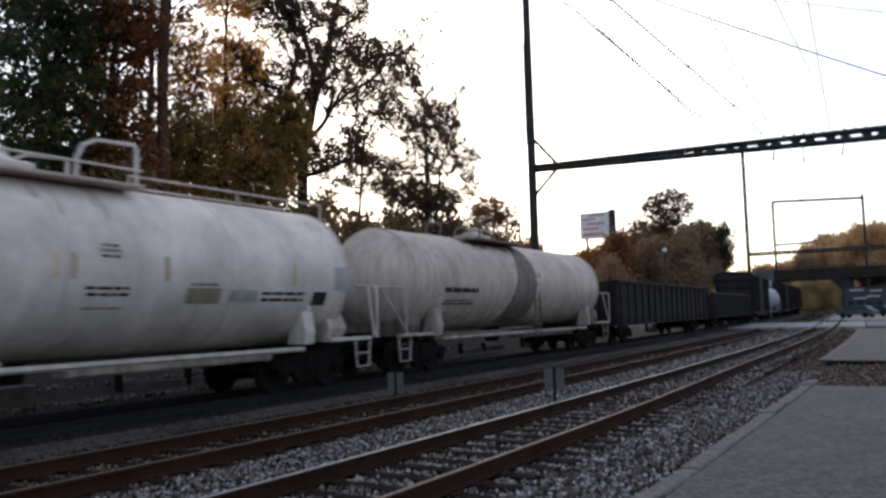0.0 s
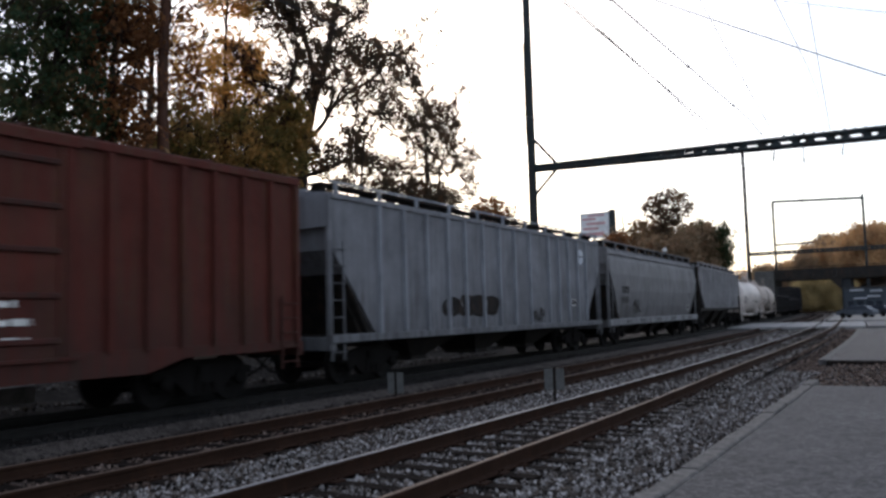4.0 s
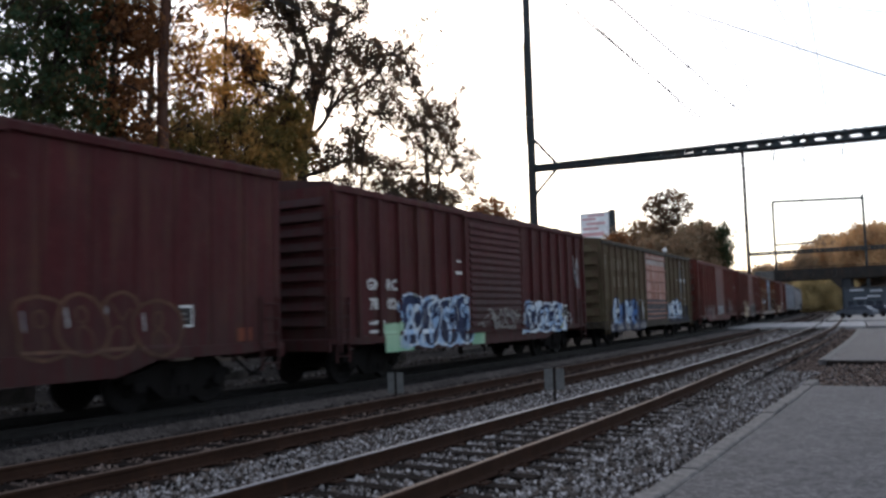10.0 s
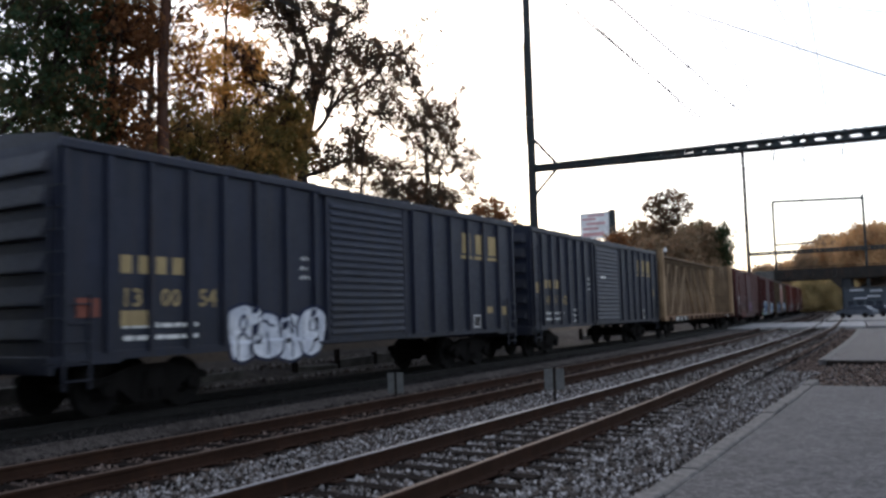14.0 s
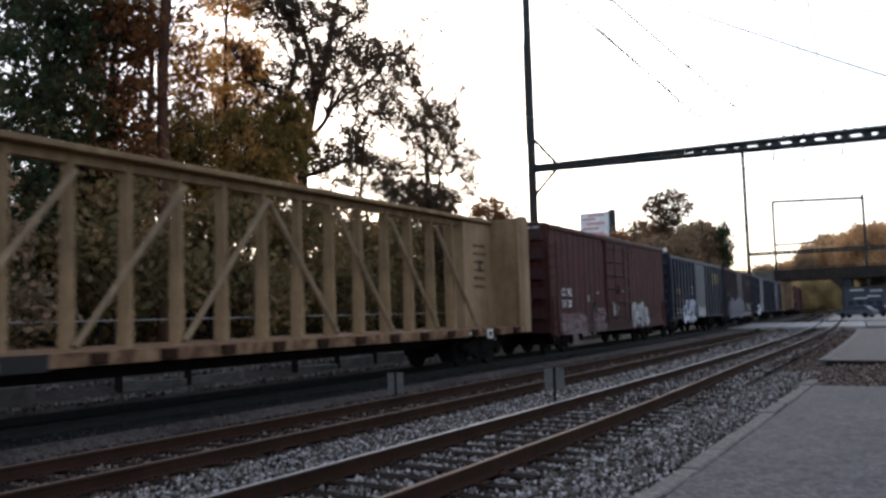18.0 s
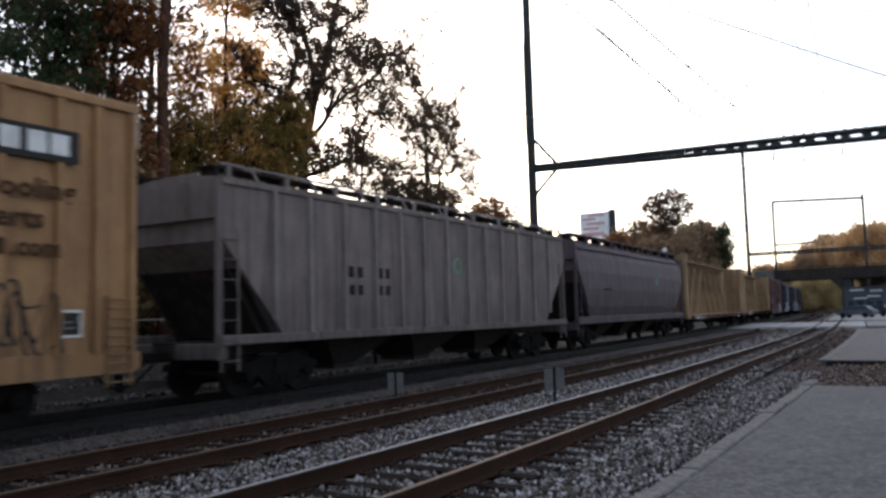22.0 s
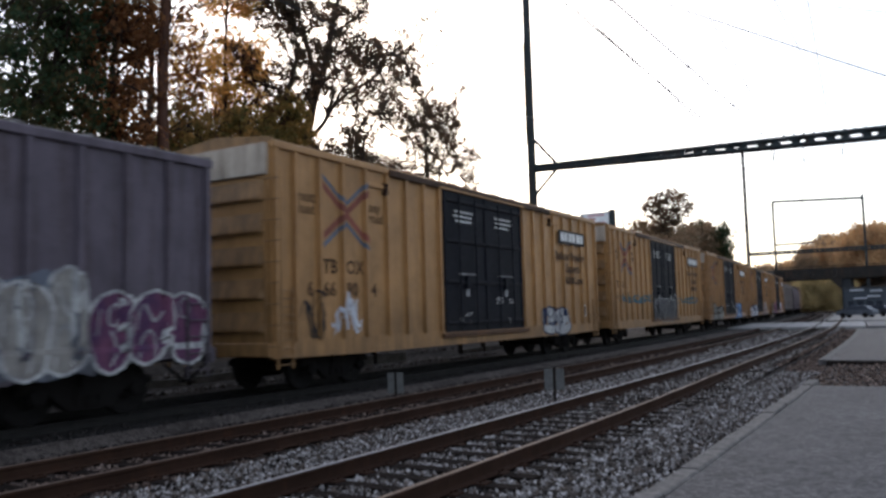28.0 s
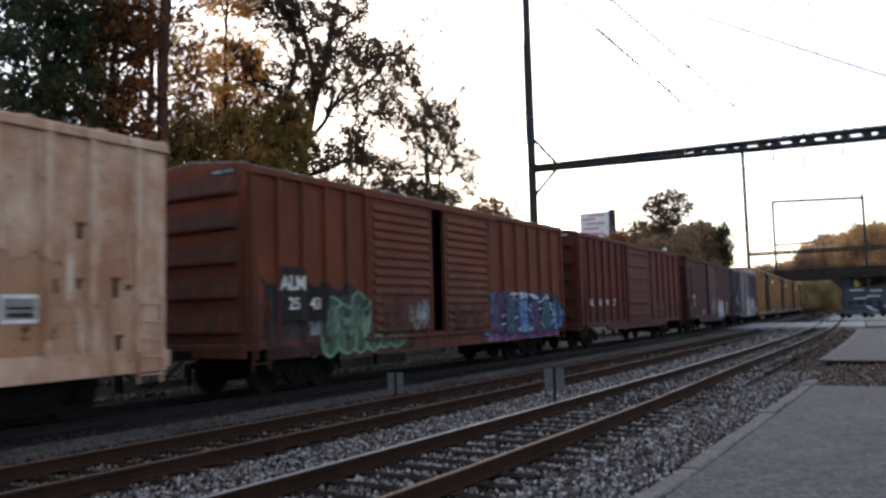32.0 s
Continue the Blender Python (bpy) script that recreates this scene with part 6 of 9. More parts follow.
for r0, r1 in ((0.62, 0.66), (1.01, 1.06)):
    for j in range(28):
        a, b = 2 * math.pi * j / 28, 2 * math.pi * (j + 1) / 28
        k = len(ring_.v)
        ring_.v += [(1.508, 14.25 - 8.2 + 0.86 * q * math.cos(c), 3.1 + q * math.sin(c)) for q, c in ((r0, a), (r1, a), (r1, b), (r0, b))]
        ring_.f.append((k, k + 1, k + 2, k + 3))
disc_ = Shape()
for j in range(28):
    a, b = 2 * math.pi * j / 28, 2 * math.pi * (j + 1) / 28
    k = len(disc_.v)
    disc_.v += [(1.5055, 14.25 - 8.2, 3.1)] + [(1.5055, 14.25 - 8.2 + 0.53 * math.cos(c), 3.1 + 0.62 * math.sin(c)) for c in (a, b)]
    disc_.f.append((k, k + 1, k + 2))
part("emblem_disc", disc_, stained("faded_slate_disc", (0.11, 0.115, 0.115), (0.07, 0.07, 0.06), 2.0, 0.5, 1.0), t, "faded slate disc")
part("oval_emblem", ring_, GREYFILL, t, "faded oval emblem ring")
for j in range(22):
    if j in (0, 10, 11, 21):
        continue
    c = 2 * math.pi * (j + 0.5) / 22
    s = Shape()
    s.box(1.5075, 1.509, -0.035, 0.035, -0.09, 0.09)
    part("emblem_bar", s, GREYFILL, t, at=pose(0, 14.25 - 8.2 + 0.72 * math.cos(c), 3.1 + 0.85 * math.sin(c), math.degrees(c) - 90))
stencil(t, [(13.3 - 8.2, 15.2 - 8.2, 3.0, 3.2)], SPRAYGREY, 1.509)
patch(t, 0.1 - 8.2, 6.4 - 8.2, 0.8, 1.9, SLATEFILM, 76, r)
patch(t, 10.5 - 8.2, 16.2 - 8.2, 0.8, 2.0, SLATEFILM, 77, r)
stencil(t, [(6.6 - 8.2, 10.3 - 8.2, 1.12, 1.5), (6.6 - 8.2, 10.3 - 8.2, 1.54, 2.02)], stained("slate_door_bottom", (0.035, 0.035, 0.042), (0.055, 0.05, 0.05), 2.0, 0.5, 2.5, spots=(0.42, 0.36, 0.33)), 1.554, "overpainted_panel", "dark overpainted panel with pale flakes")
stencil(t, [(6.7 - 8.2, 10.2 - 8.2, 3.72, 4.12)], stained("greyish_white_panel", (0.42, 0.38, 0.36), (0.30, 0.24, 0.21), 2.0, 0.5, 1.5), 1.554, "door_panel", "greyish white panel")
graffiti(t, 1.4 - 8.2, 5.2 - 8.2, 0.8, 2.05, [PALEBLUE, SPRAYBLUE, SPRAYDARK, PALEBLUE], SPRAYDARK, 71, r, 7, thick=0.4)
graffiti(t, 10.6 - 8.2, 13.9 - 8.2, 0.95, 2.1, [PALEBLUE], SPRAYDARK, 72, r, 5, thick=0.32)
graffiti(t, 0.9 - 8.2, 6.2 - 8.2, 0.66, 1.0, [SPRAYGREY, SPRAYDARK, GREYFILL], SPRAYDARK, 73, (), 13, sheet=1.537, rib_x=1.537, thick=0.3)
scribble(t, 5.4 - 8.2, 6.3 - 8.2, 1.0, 2.0, SPRAYGREY, 74, r, 0.03, 4)
plate(t, 14.4 - 8.2, 1.75, 0.5, 0.32)
add(t, -143.5, -127.1)

t, r = boxcar("maroon boxcar with big blue and white graffiti", 15.7, 4.5, MAROON, [(6.25, 9.85, 15, MAROON, "fine")], *std_ribs(6.25, 9.85, 15.7), zb=0.66, end_ribs=9)
lettering(t, "GM", 0.36, 1.35 - 7.85, 2.18, M_WHITE)
lettering(t, "RC", 0.36, 2.15 - 7.85, 2.18, M_WHITE)
lettering(t, "78", 0.36, 1.45 - 7.85, 1.72, M_WHITE)
lettering(t, "024", 0.36, 2.2 - 7.85, 1.72, M_WHITE)
small_print(t, 1.4 - 7.85, 2.1 - 7.85, 1.1, 1.5, 2, M_WHITE, 1.508, 81)
patch(t, 1.9 - 7.85, 3.4 - 7.85, 0.68, 1.5, flaky("mint_spray", (0.20, 0.36, 0.24), (0.30, 0.44, 0.30), 0.95, 2.0), 88, r)
patch(t, 6.3 - 7.85, 7.3 - 7.85, 0.68, 1.5, flaky("mint_spray_worn", (0.20, 0.36, 0.24), (0.30, 0.44, 0.30), 0.9, 2.0), 89, r)
graffiti(t, 2.75 - 7.85, 6.4 - 7.85, 0.70, 2.1, [SPRAYDARK], PALEBLUE, 82, r, 4, thick=0.9, cloud=PALEBLUE)
graffiti(t, 9.95 - 7.85, 13.6 - 7.85, 0.85, 1.95, [SPRAYDARK], PALEBLUE, 83, r, 3, thick=0.8, cloud=PALEBLUE)
scribble(t, 12.9 - 7.85, 13.5 - 7.85, 0.95, 1.6, SPRAYYELLOW, 86, r, 0.03, 3)
scribble(t, 6.6 - 7.85, 9.6 - 7.85, 1.1, 1.7, GREYFILL, 84, (), 0.022, 7, 1.61, 1.61)
scribble(t, 14.6 - 7.85, 15.2 - 7.85, 2.4, 3.6, SPRAYGREY, 85, r, 0.022, 5)
scribble(t, 13.6 - 7.85, 14.4 - 7.85, 1.0, 1.6, SPRAYGREY, 87, r, 0.022, 3)
stencil(t, [(5.62 - 7.85, 5.95 - 7.85, 2.66, 2.74), (5.68 - 7.85, 5.93 - 7.85, 3.0, 3.05)], M_WHITE, 1.51)
plate(t, 13.5 - 7.85, 1.35, 0.5, 0.42)
add(t, -161.4, -145.7)

t, r = boxcar("maroon boxcar with faint purple and orange tags", 16.1, 4.52, MAROON, [(6.5, 10.1, 15, MAROON, "fine")], *std_ribs(6.5, 10.1, 16.1), zb=0.68, rib_k=0.16)
r = ()
lettering(t, "AGR", 0.38, 1.15 - 8.05, 2.12, M_WHITE, 1.520)
lettering(t, "60", 0.36, 1.25 - 8.05, 1.68, M_WHITE, 1.520)
lettering(t, "25", 0.36, 1.95 - 8.05, 1.68, M_WHITE, 1.520)
patch(t, 1.7 - 8.05, 6.2 - 8.05, 0.72, 1.75, HAZE, 91, sheet=1.518)
scribble(t, 2.6 - 8.05, 6.2 - 8.05, 0.9, 1.6, RUSTSCAR, 94, (), 0.03, 8, 1.519, 1.519)
patch(t, 4.6 - 8.05, 5.3 - 8.05, 1.5, 1.95, SLATEFILM, 95, sheet=1.519)
scribble(t, 7.0 - 8.05, 9.4 - 8.05, 1.2, 1.95, SPRAYPURPLE, 92, (), 0.035, 6, 1.61, 1.61)
graffiti(t, 10.6 - 8.05, 13.4 - 8.05, 1.0, 2.1, [MAROON], RUSTSCAR, 93, r, 4, sheet=1.518, rib_x=1.518, thick=0.2)
stencil(t, [(6.05 - 8.05, 6.22 - 8.05, 2.25, 2.42)], M_WHITE, 1.515)
stencil(t, [(0.45 - 8.05, 0.9 - 8.05, 1.1, 1.4), (14.9 - 8.05, 15.3 - 8.05, 1.15, 1.4)], ORANGE, 1.508)
plate(t, 13.4 - 8.05, 1.45, 0.45, 0.38)
add(t, -179.1, -163.0)

t = centre_beam("buff centerbeam lumber flatcar, empty", 22.6, BEAMY, BEAMSILL, 100, PANELBUFF)
stencil(t, [(2.4 - 11.3, 3.5 - 11.3, 0.86, 1.12), (3.54 - 11.3, 4.6 - 11.3, 0.86, 1.12), (4.64 - 11.3, 5.85 - 11.3, 0.86, 1.12)], M_BLACKLET, 1.505)
lettering(t, "302", 0.29, 3.72 - 11.3, 0.885, M_WHITE, 1.512, bold=0.04)
lettering(t, "253", 0.29, 4.77 - 11.3, 0.885, M_WHITE, 1.512, bold=0.04)
block_letters(t, 2.62 - 11.3, 3.32 - 11.3, 0.89, 1.08, 4, M_WHITE, 1.512)
add(t, -203.7, -181.1)


def navy_car(label, L, number, seed, body=NAVY, door=NAVYRIB):
    t, r = boxcar(label, L, 4.40, body, [(6.4, 9.45, 18, door, "fine")], [0.12, 0.9, 1.73, 2.55, 3.39, 4.25, 5.11, 6.0], spaced(9.9, L - 0.12, 7), sill="ends", zb=0.92, end_ribs=6)
    h = L / 2
    block_letters(t, 1.08 - h, 2.5 - h, 2.36, 2.66, 4, M_YELLOWLET)
    a, b, c = number
    lettering(t, a, 0.42, 1.15 - h, 1.82, M_YELLOWLET, bold=0.045)
    lettering(t, b, 0.42, 1.95 - h, 1.82, M_YELLOWLET, bold=0.045)
    lettering(t, c, 0.42, 2.8 - h, 1.82, M_YELLOWLET, bold=0.045)
    block_letters(t, 12.4 - h, 14.8 - h, 3.28, 3.85, 3, M_YELLOWLET, under=True)
    small_print(t, 5.55 - h, 5.85 - h, 2.3, 2.9, 3, M_WHITE, 1.51, seed)
    small_print(t, 3.85 - h, 4.4 - h, 1.1, 1.7, 3, M_WHITE, 1.508, seed + 1)
    plate(t, 13.1 - h, 1.15, 0.4, 0.36)
    small_print(t, 1.1 - h, 3.0 - h, 1.2, 1.6, 2, M_WHITE, 1.508, seed + 2)
    return t, r, h


t, r, h = navy_car("dark navy boxcar with yellow lettering and a ribbed door", 15.8, ("14", "11", "62"), 110)
stencil(t, [(0.3 - h, 0.72 - h, 2.2, 2.55), (14.9 - h, 15.2 - h, 2.2, 2.5)], M_YELLOWLET, 1.51)
stencil(t, [(6.9 - h, 7.5 - h, 2.85, 2.95)], M_WHITE, 1.61)
add(t, -220.8, -205.0)
t, r, h = navy_car("dark navy boxcar with a patch of white graffiti", 15.8, ("13", "00", "54"), 120)
graffiti(t, 3.6 - h, 6.2 - h, 0.7, 1.95, [SPRAYWHITE], SPRAYDARK, 121, r, 4, thick=0.3)
stencil(t, [(0.35 - h, 0.75 - h, 1.65, 1.95)], LOGORED, 1.51)
stencil(t, [(1.15 - h, 1.7 - h, 1.5, 1.75), (13.9 - h, 14.3 - h, 1.55, 1.75), (14.9 - h, 15.2 - h, 1.5, 1.75)], M_YELLOWLET, 1.51)
add(t, -238.0, -222.2)
t, r, h = navy_car("faded navy boxcar with rust and pale green graffiti", 15.75, ("13", "02", "17"), 130, NAVYGREY, NAVYGREY)
graffiti(t, 9.6 - h, 15.2 - h, 0.72, 2.0, [spray("spray_pale_buff", (0.20, 0.165, 0.11), (0.33, 0.30, 0.23))], SPRAYDARK, 131, r, 7, thick=1.3, cloud=SPRAYDARK)
graffiti(t, 1.0 - h, 9.3 - h, 0.68, 2.3, [stained("violet_grey_spray", (0.055, 0.052, 0.075), (0.14, 0.135, 0.16), 2.0, 0.5, 1.0)], SPRAYGREY, 132, r, 7, sheet=1.6, rib_x=1.6, thick=0.3)
add(t, -254.95, -239.2)
t, r, h = navy_car("dark navy boxcar with tall white graffiti by its door", 16.0, ("13", "03", "48"), 140)
graffiti(t, 3.0 - h, 6.3 - h, 0.68, 2.1, [SPRAYWHITE], SPRAYDARK, 141, r, 5, thick=0.33)
graffiti(t, 6.9 - h, 9.0 - h, 1.0, 1.7, [SPRAYGREY], SPRAYGREY, 142, r, 3, sheet=1.61, rib_x=1.61, thick=0.2)
add(t, -272.2, -256.2)

t, r = boxcar("maroon boxcar with white graffiti worn along its bottom", 15.7, 4.62, MAROON, [(6.2, 9.4, 6, MAROON, "plug")], spaced(0.12, 6.05, 11), spaced(9.55, 15.58, 11), zb=0.7, sill="flat", roof=DULLROOF, rib_k=0.16, end_mark=True)
r = ()
lettering(t, "CI", 0.38, 1.1 - 7.85, 2.12, M_WHITE, 1.518)
lettering(t, "RR", 0.38, 1.68 - 7.85, 2.12, M_WHITE, 1.518)
lettering(t, "20", 0.38, 1.1 - 7.85, 1.7, M_WHITE, 1.518)
lettering(t, "28", 0.38, 1.68 - 7.85, 1.7, M_WHITE, 1.518)
patch(t, 0.5 - 7.85, 4.1 - 7.85, 0.70, 1.75, SPECKLE, 151, sheet=1.518)
patch(t, 0.1 - 7.85, 1.2 - 7.85, 0.70, 1.6, HAZE, 155, sheet=1.5175)
patch(t, 4.3 - 7.85, 6.3 - 7.85, 0.72, 2.0, SPECKLE, 152, sheet=1.518)
patch(t, 13.9 - 7.85, 15.3 - 7.85, 0.75, 2.0, HAZE, 156, sheet=1.5175)
stencil(t, [(4.4 - 7.85, 5.1 - 7.85, 1.45, 2.0)], SLATEFILM, 1.520, "overpainted_patch")
graffiti(t, 9.8 - 7.85, 12.4 - 7.85, 0.72, 2.0, [SPRAYGREY], FILM, 153, r, 4, sheet=1.518, rib_x=1.518, thick=0.28)
scribble(t, 6.6 - 7.85, 7.6 - 7.85, 1.3, 1.9, SPRAYGREY, 154, (), 0.04, 3, 1.61, 1.61)
stencil(t, [(3.85 - 7.85, 4.1 - 7.85, 1.9, 2.15)], GREYFILL, 1.518)
stencil(t, [(4.6 - 7.85, 4.95 - 7.85, 2.22, 2.29), (8.1 - 7.85, 8.5 - 7.85, 2.32, 2.38)], GREYFILL, 1.62)
add(t, -289.3, -273.6)

for rear, front, m, sd in ((-314.0, -291.1, BEAMY2, 160), (-338.4, -315.6, BEAMY2, 170)):
    t = centre_beam("buff-yellow centerbeam lumber flatcar, empty", front - rear, m, BEAMSILL, sd, PANELBUFF)
    h = (front - rear) / 2
    stencil(t, [(2.4 - h, 3.5 - h, 0.86, 1.12), (3.54 - h, 4.6 - h, 0.86, 1.12), (4.64 - h, 5.85 - h, 0.86, 1.12)], M_BLACKLET, 1.505)
    block_letters(t, 2.62 - h, 3.32 - h, 0.89, 1.08, 4, M_WHITE, 1.512)
    lettering(t, "864", 0.29, 3.72 - h, 0.885, M_WHITE, 1.512, bold=0.04)
    lettering(t, "20", 0.29, 4.77 - h, 0.885, M_WHITE, 1.512, bold=0.04)
    s = Shape()
    s.box(0.224, 0.230, h - 1.15, h - 1.0, 2.9, 3.3)
    part("stencil", s, M_BLACKLET, t)
    add(t, rear, front)

t = hopper_car("dark taupe round-sided covered hopper", 17.2, 4.28, TAUPE, UNDER, (), "round", 3, None, 1.7, zs=1.3)
small_print(t, -5.6, -4.4, 2.3, 2.55, 1, UNDER, 1.55, 181)
s = Shape()
s.lathe([(1.548, 0.2), (1.556, 0.2)], "x", 18, (0, 3.0, 2.9))
part("round_emblem", s, SPRAYGREEN, t, "small faded green emblem")
stencil(t, [(13.6 - 8.6, 13.95 - 8.6, 1.64, 1.96)], GREYPOST, 1.50, "data_plate")
stencil(t, [(13.63 - 8.6, 13.92 - 8.6, 1.67, 1.93)], M_BLACKLET, 1.504, "data_plate")
add(t, -356.7, -339.5)
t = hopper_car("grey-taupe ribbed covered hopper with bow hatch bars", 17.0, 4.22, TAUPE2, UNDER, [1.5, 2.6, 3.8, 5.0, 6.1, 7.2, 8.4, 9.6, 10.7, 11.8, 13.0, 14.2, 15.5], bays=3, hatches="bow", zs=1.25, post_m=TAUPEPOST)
ring_ = Shape()
for j in range(20):
    a, b = 2 * math.pi * j / 20, 2 * math.pi * (j + 1) / 20
    k = len(ring_.v)
    ring_.v += [(1.476, 0.55 + q * math.cos(c), 2.9 + q * math.sin(c)) for q, c in ((0.15, a), (0.24, a), (0.24, b), (0.15, b))]
    ring_.f.append((k, k + 1, k + 2, k + 3))
part("round_emblem", ring_, SPRAYGREEN, t, "faded pale green ring")
block_letters(t, -4.6, -3.9, 2.45, 2.7, 2, UNDER, 1.476)
block_letters(t, -3.4, -2.8, 2.45, 2.7, 2, UNDER, 1.476)
block_letters(t, -4.55, -3.9, 2.05, 2.28, 2, UNDER, 1.476)
block_letters(t, -3.4, -2.8, 2.05, 2.28, 2, UNDER, 1.476)
add(t, -374.9, -357.9)


# yellow high-cube boxcars
def yellow_car(label, L, seed, number, body=YELLOW, third=None):
    """Sixty-foot high-cube with a pair of dark plug doors."""
    d0, d1 = 6.85, 11.75
    h = L / 2
    mid = (d0 + d1) / 2
    t, r = boxcar(label, L, 5.16, body, [(d0, mid - 0.03, 4, BLACKDOOR, "plug"), (mid + 0.03, d1, 4, BLACKDOOR, "plug")], [0.1, 0.7, 1.5, 2.32, 3.2, 4.1, 4.95, 5.8, 6.62], [12.0, 12.85, 13.7, 14.6, 15.5, 16.4, 17.3, 17.95, L - 0.1], trim=body, sill="flat", zb=0.72, end_ribs=6, roof=body, lad=2.2)
    for q in (-1, 1):
        s = Shape()
        y0, y1 = sorted((q * (h + 0.004), q * (h + 0.105)))
        s.box(-1.44, 1.44, y0, y1, 4.46, 5.10, 0.01)
        part("end_panel", s, ENDWHITE, t, "white panel on the end")
    # crossing emblem: two slanting pairs of bars
    z, y = 3.88, 2.46 - h
    for m, off, wide in ((LOGOBLUE, 0.20, 0.06), (LOGORED, 0.0, 0.085)):
        for dy in (-1, 1):
            for dz in (-1, 1):
                s = Shape()
                steps = 30
                for i in range(steps + 1):
                    f = i / steps
                    yy, zz = y + dy * 0.80 * f, z + dz * (0.56 * f + off)
                    x = (1.5915 if any(abs(yy - rr) < 0.06 for rr in r) else 1.5065) + (0.003 if m is LOGORED else 0.0)
                    s.v += [(x, yy, zz - wide), (x, yy, zz + wide)]
                    if i:
                        s.f.append((2 * i - 2, 2 * i, 2 * i + 1, 2 * i - 1))
                part("emblem", s, m, t, "slanting bar of a crossed emblem")
    lettering(t, "next", 0.34, 0.82 - h, 4.02, SIGNBROWN, bold=0.012, squeeze=0.95)
    lettering(t, "load", 0.34, 0.82 - h, 3.76, SIGNBROWN, bold=0.012, squeeze=0.95)
    lettering(t, "any", 0.34, 3.38 - h, 4.02, SIGNBROWN, bold=0.012, squeeze=0.95)
    lettering(t, "road", 0.34, 3.36 - h, 3.76, SIGNBROWN, bold=0.012, squeeze=0.95)
    lettering(t, "TB", 0.44, (1.62 if third else 0.86) - h, 2.52, SIGNBROWN)
    lettering(t, "OX", 0.44, (2.45 if third else 1.62) - h, 2.52, SIGNBROWN)
    for nn, yy in zip(number, (1.08, 1.64, 2.46) if third else (0.82, 1.62, 2.44)):
        lettering(t, nn, 0.44, yy - h, 2.02, SIGNBROWN)
    if third:
        lettering(t, third[0], 0.44, third[1] - h, 2.02, SIGNBROWN)
    for a, b, c, d, e in ((3.25, 4.1, 4.62, 4.72, 0.055), (3.95, 4.08, 4.48, 4.76, 0.1), (14.2, 15.0, 4.62, 4.70, 0.055), (14.2, 14.32, 4.56, 4.82, 0.1)):
        s = Shape()
        s.box(1.505, 1.505 + e, a - h, b - h, c, d, 0.01)
        part("lamp_bracket", s, body if e < 0.1 else M_RUSTRAIL, t)
    stencil(t, [(15.0 - h, 17.6 - h, 4.0, 4.5)], M_BLACKLET, 1.590, "sign_panel")
    rr = []
    for i in range(3):
        a = 15.2 - h + i * 0.78
        rr += [(a, a + 0.3, 4.10, 4.42), (a + 0.36, a + 0.66, 4.10, 4.42)]
    stencil(t, rr, M_WHITE, 1.596, "sign_panel", "plain white block shapes")
    lettering(t, "Railcar Pooling", 0.42, 14.62 - h, 3.42, SIGNBROWN, 1.592, bold=0.03, squeeze=1.16)
    lettering(t, "Experts", 0.42, 15.58 - h, 2.98, SIGNBROWN, 1.592, bold=0.03, squeeze=1.12)
    stencil(t, [(15.55 - h + 0.24 * k, 15.72 - h + 0.24 * k, 2.56, 2.80) for k in range(4)], SIGNBROWN, 1.591)
    lettering(t, ".com", 0.40, 16.52 - h, 2.56, SIGNBROWN, 1.592, bold=0.03)
    for a in (7.35, 9.85):
        small_print(t, a - h, a + 1.25 - h, 4.1, 4.5, 3, M_WHITE, 1.562, seed + int(a))
    for a in (7.3, 9.8):
        stencil(t, [(a + 0.3 - h, a + 1.3 - h, 2.66, 2.69), (a + 0.68 - h, a + 0.92 - h, 2.46, 2.56), (a + 0.7 - h, a + 0.88 - h, 2.05, 2.32)], SPRAYGREY, 1.562)
        rng = random.Random(seed + int(a * 10))
        for _ in range(4):
            yy, zz = a + rng.uniform(0, 1.5) - h, rng.uniform(1.2, 1.9)
            small_print(t, yy, yy + rng.uniform(.2, .45), zz, zz + rng.uniform(.1, .25), 2, M_WHITE, 1.562, rng.randrange(999))
    plate(t, 17.3 - h, 1.35, 0.42, 0.42)
    # door tracks, rusty and proud of the side
    s = Shape()
    s.box(1.50, 1.615, 4.15 - h, 14.25 - h, 4.965, 5.13, 0.012)
    part("door_track", s, TRACKRUST, t, "dark rusty upper door track")
    s = Shape()
    s.box(1.50, 1.63, 6.6 - h, 12.1 - h, 0.93, 1.05, 0.012)
    part("door_track", s, RAILRUST, t, "rust-streaked lower door track")
    return t, r, h


t, r, h = yellow_car("yellow high-cube boxcar with dark doors and pale graffiti", 18.7, 201, ("66", "08", "87"))
graffiti(t, 0.7 - h, 3.75 - h, 0.68, 2.1, [stained("spray_grey_green", (0.11, 0.13, 0.11), (0.22, 0.24, 0.21), 2.0, 0.5, 1.0)], M_BLACKLET, 202, r, 5, thick=0.7)
graffiti(t, 3.8 - h, 6.9 - h, 0.68, 1.95, [paint("spray_mauve", (0.29, 0.12, 0.15), 0, .3)], SPRAYPURPLE, 203, r, 5, thick=0.3, cloud=paint("spray_mauve_back", (0.20, 0.085, 0.105), 0, .3))
graffiti(t, 11.75 - h, 14.75 - h, 0.72, 2.15, [SPRAYRED, spray("spray_dull_pink", (0.36, 0.20, 0.18), (0.45, 0.30, 0.27))], SPRAYWHITE, 204, r, 5, thick=0.5)
scribble(t, 15.4 - h, 17.5 - h, 1.0, 2.2, M_BLACKLET, 205, r, 0.02, 5)
add(t, -395.4, -376.7)
t, r, h = yellow_car("yellow high-cube boxcar with bold white and black graffiti", 18.8, 211, ("6", "70", "23"))
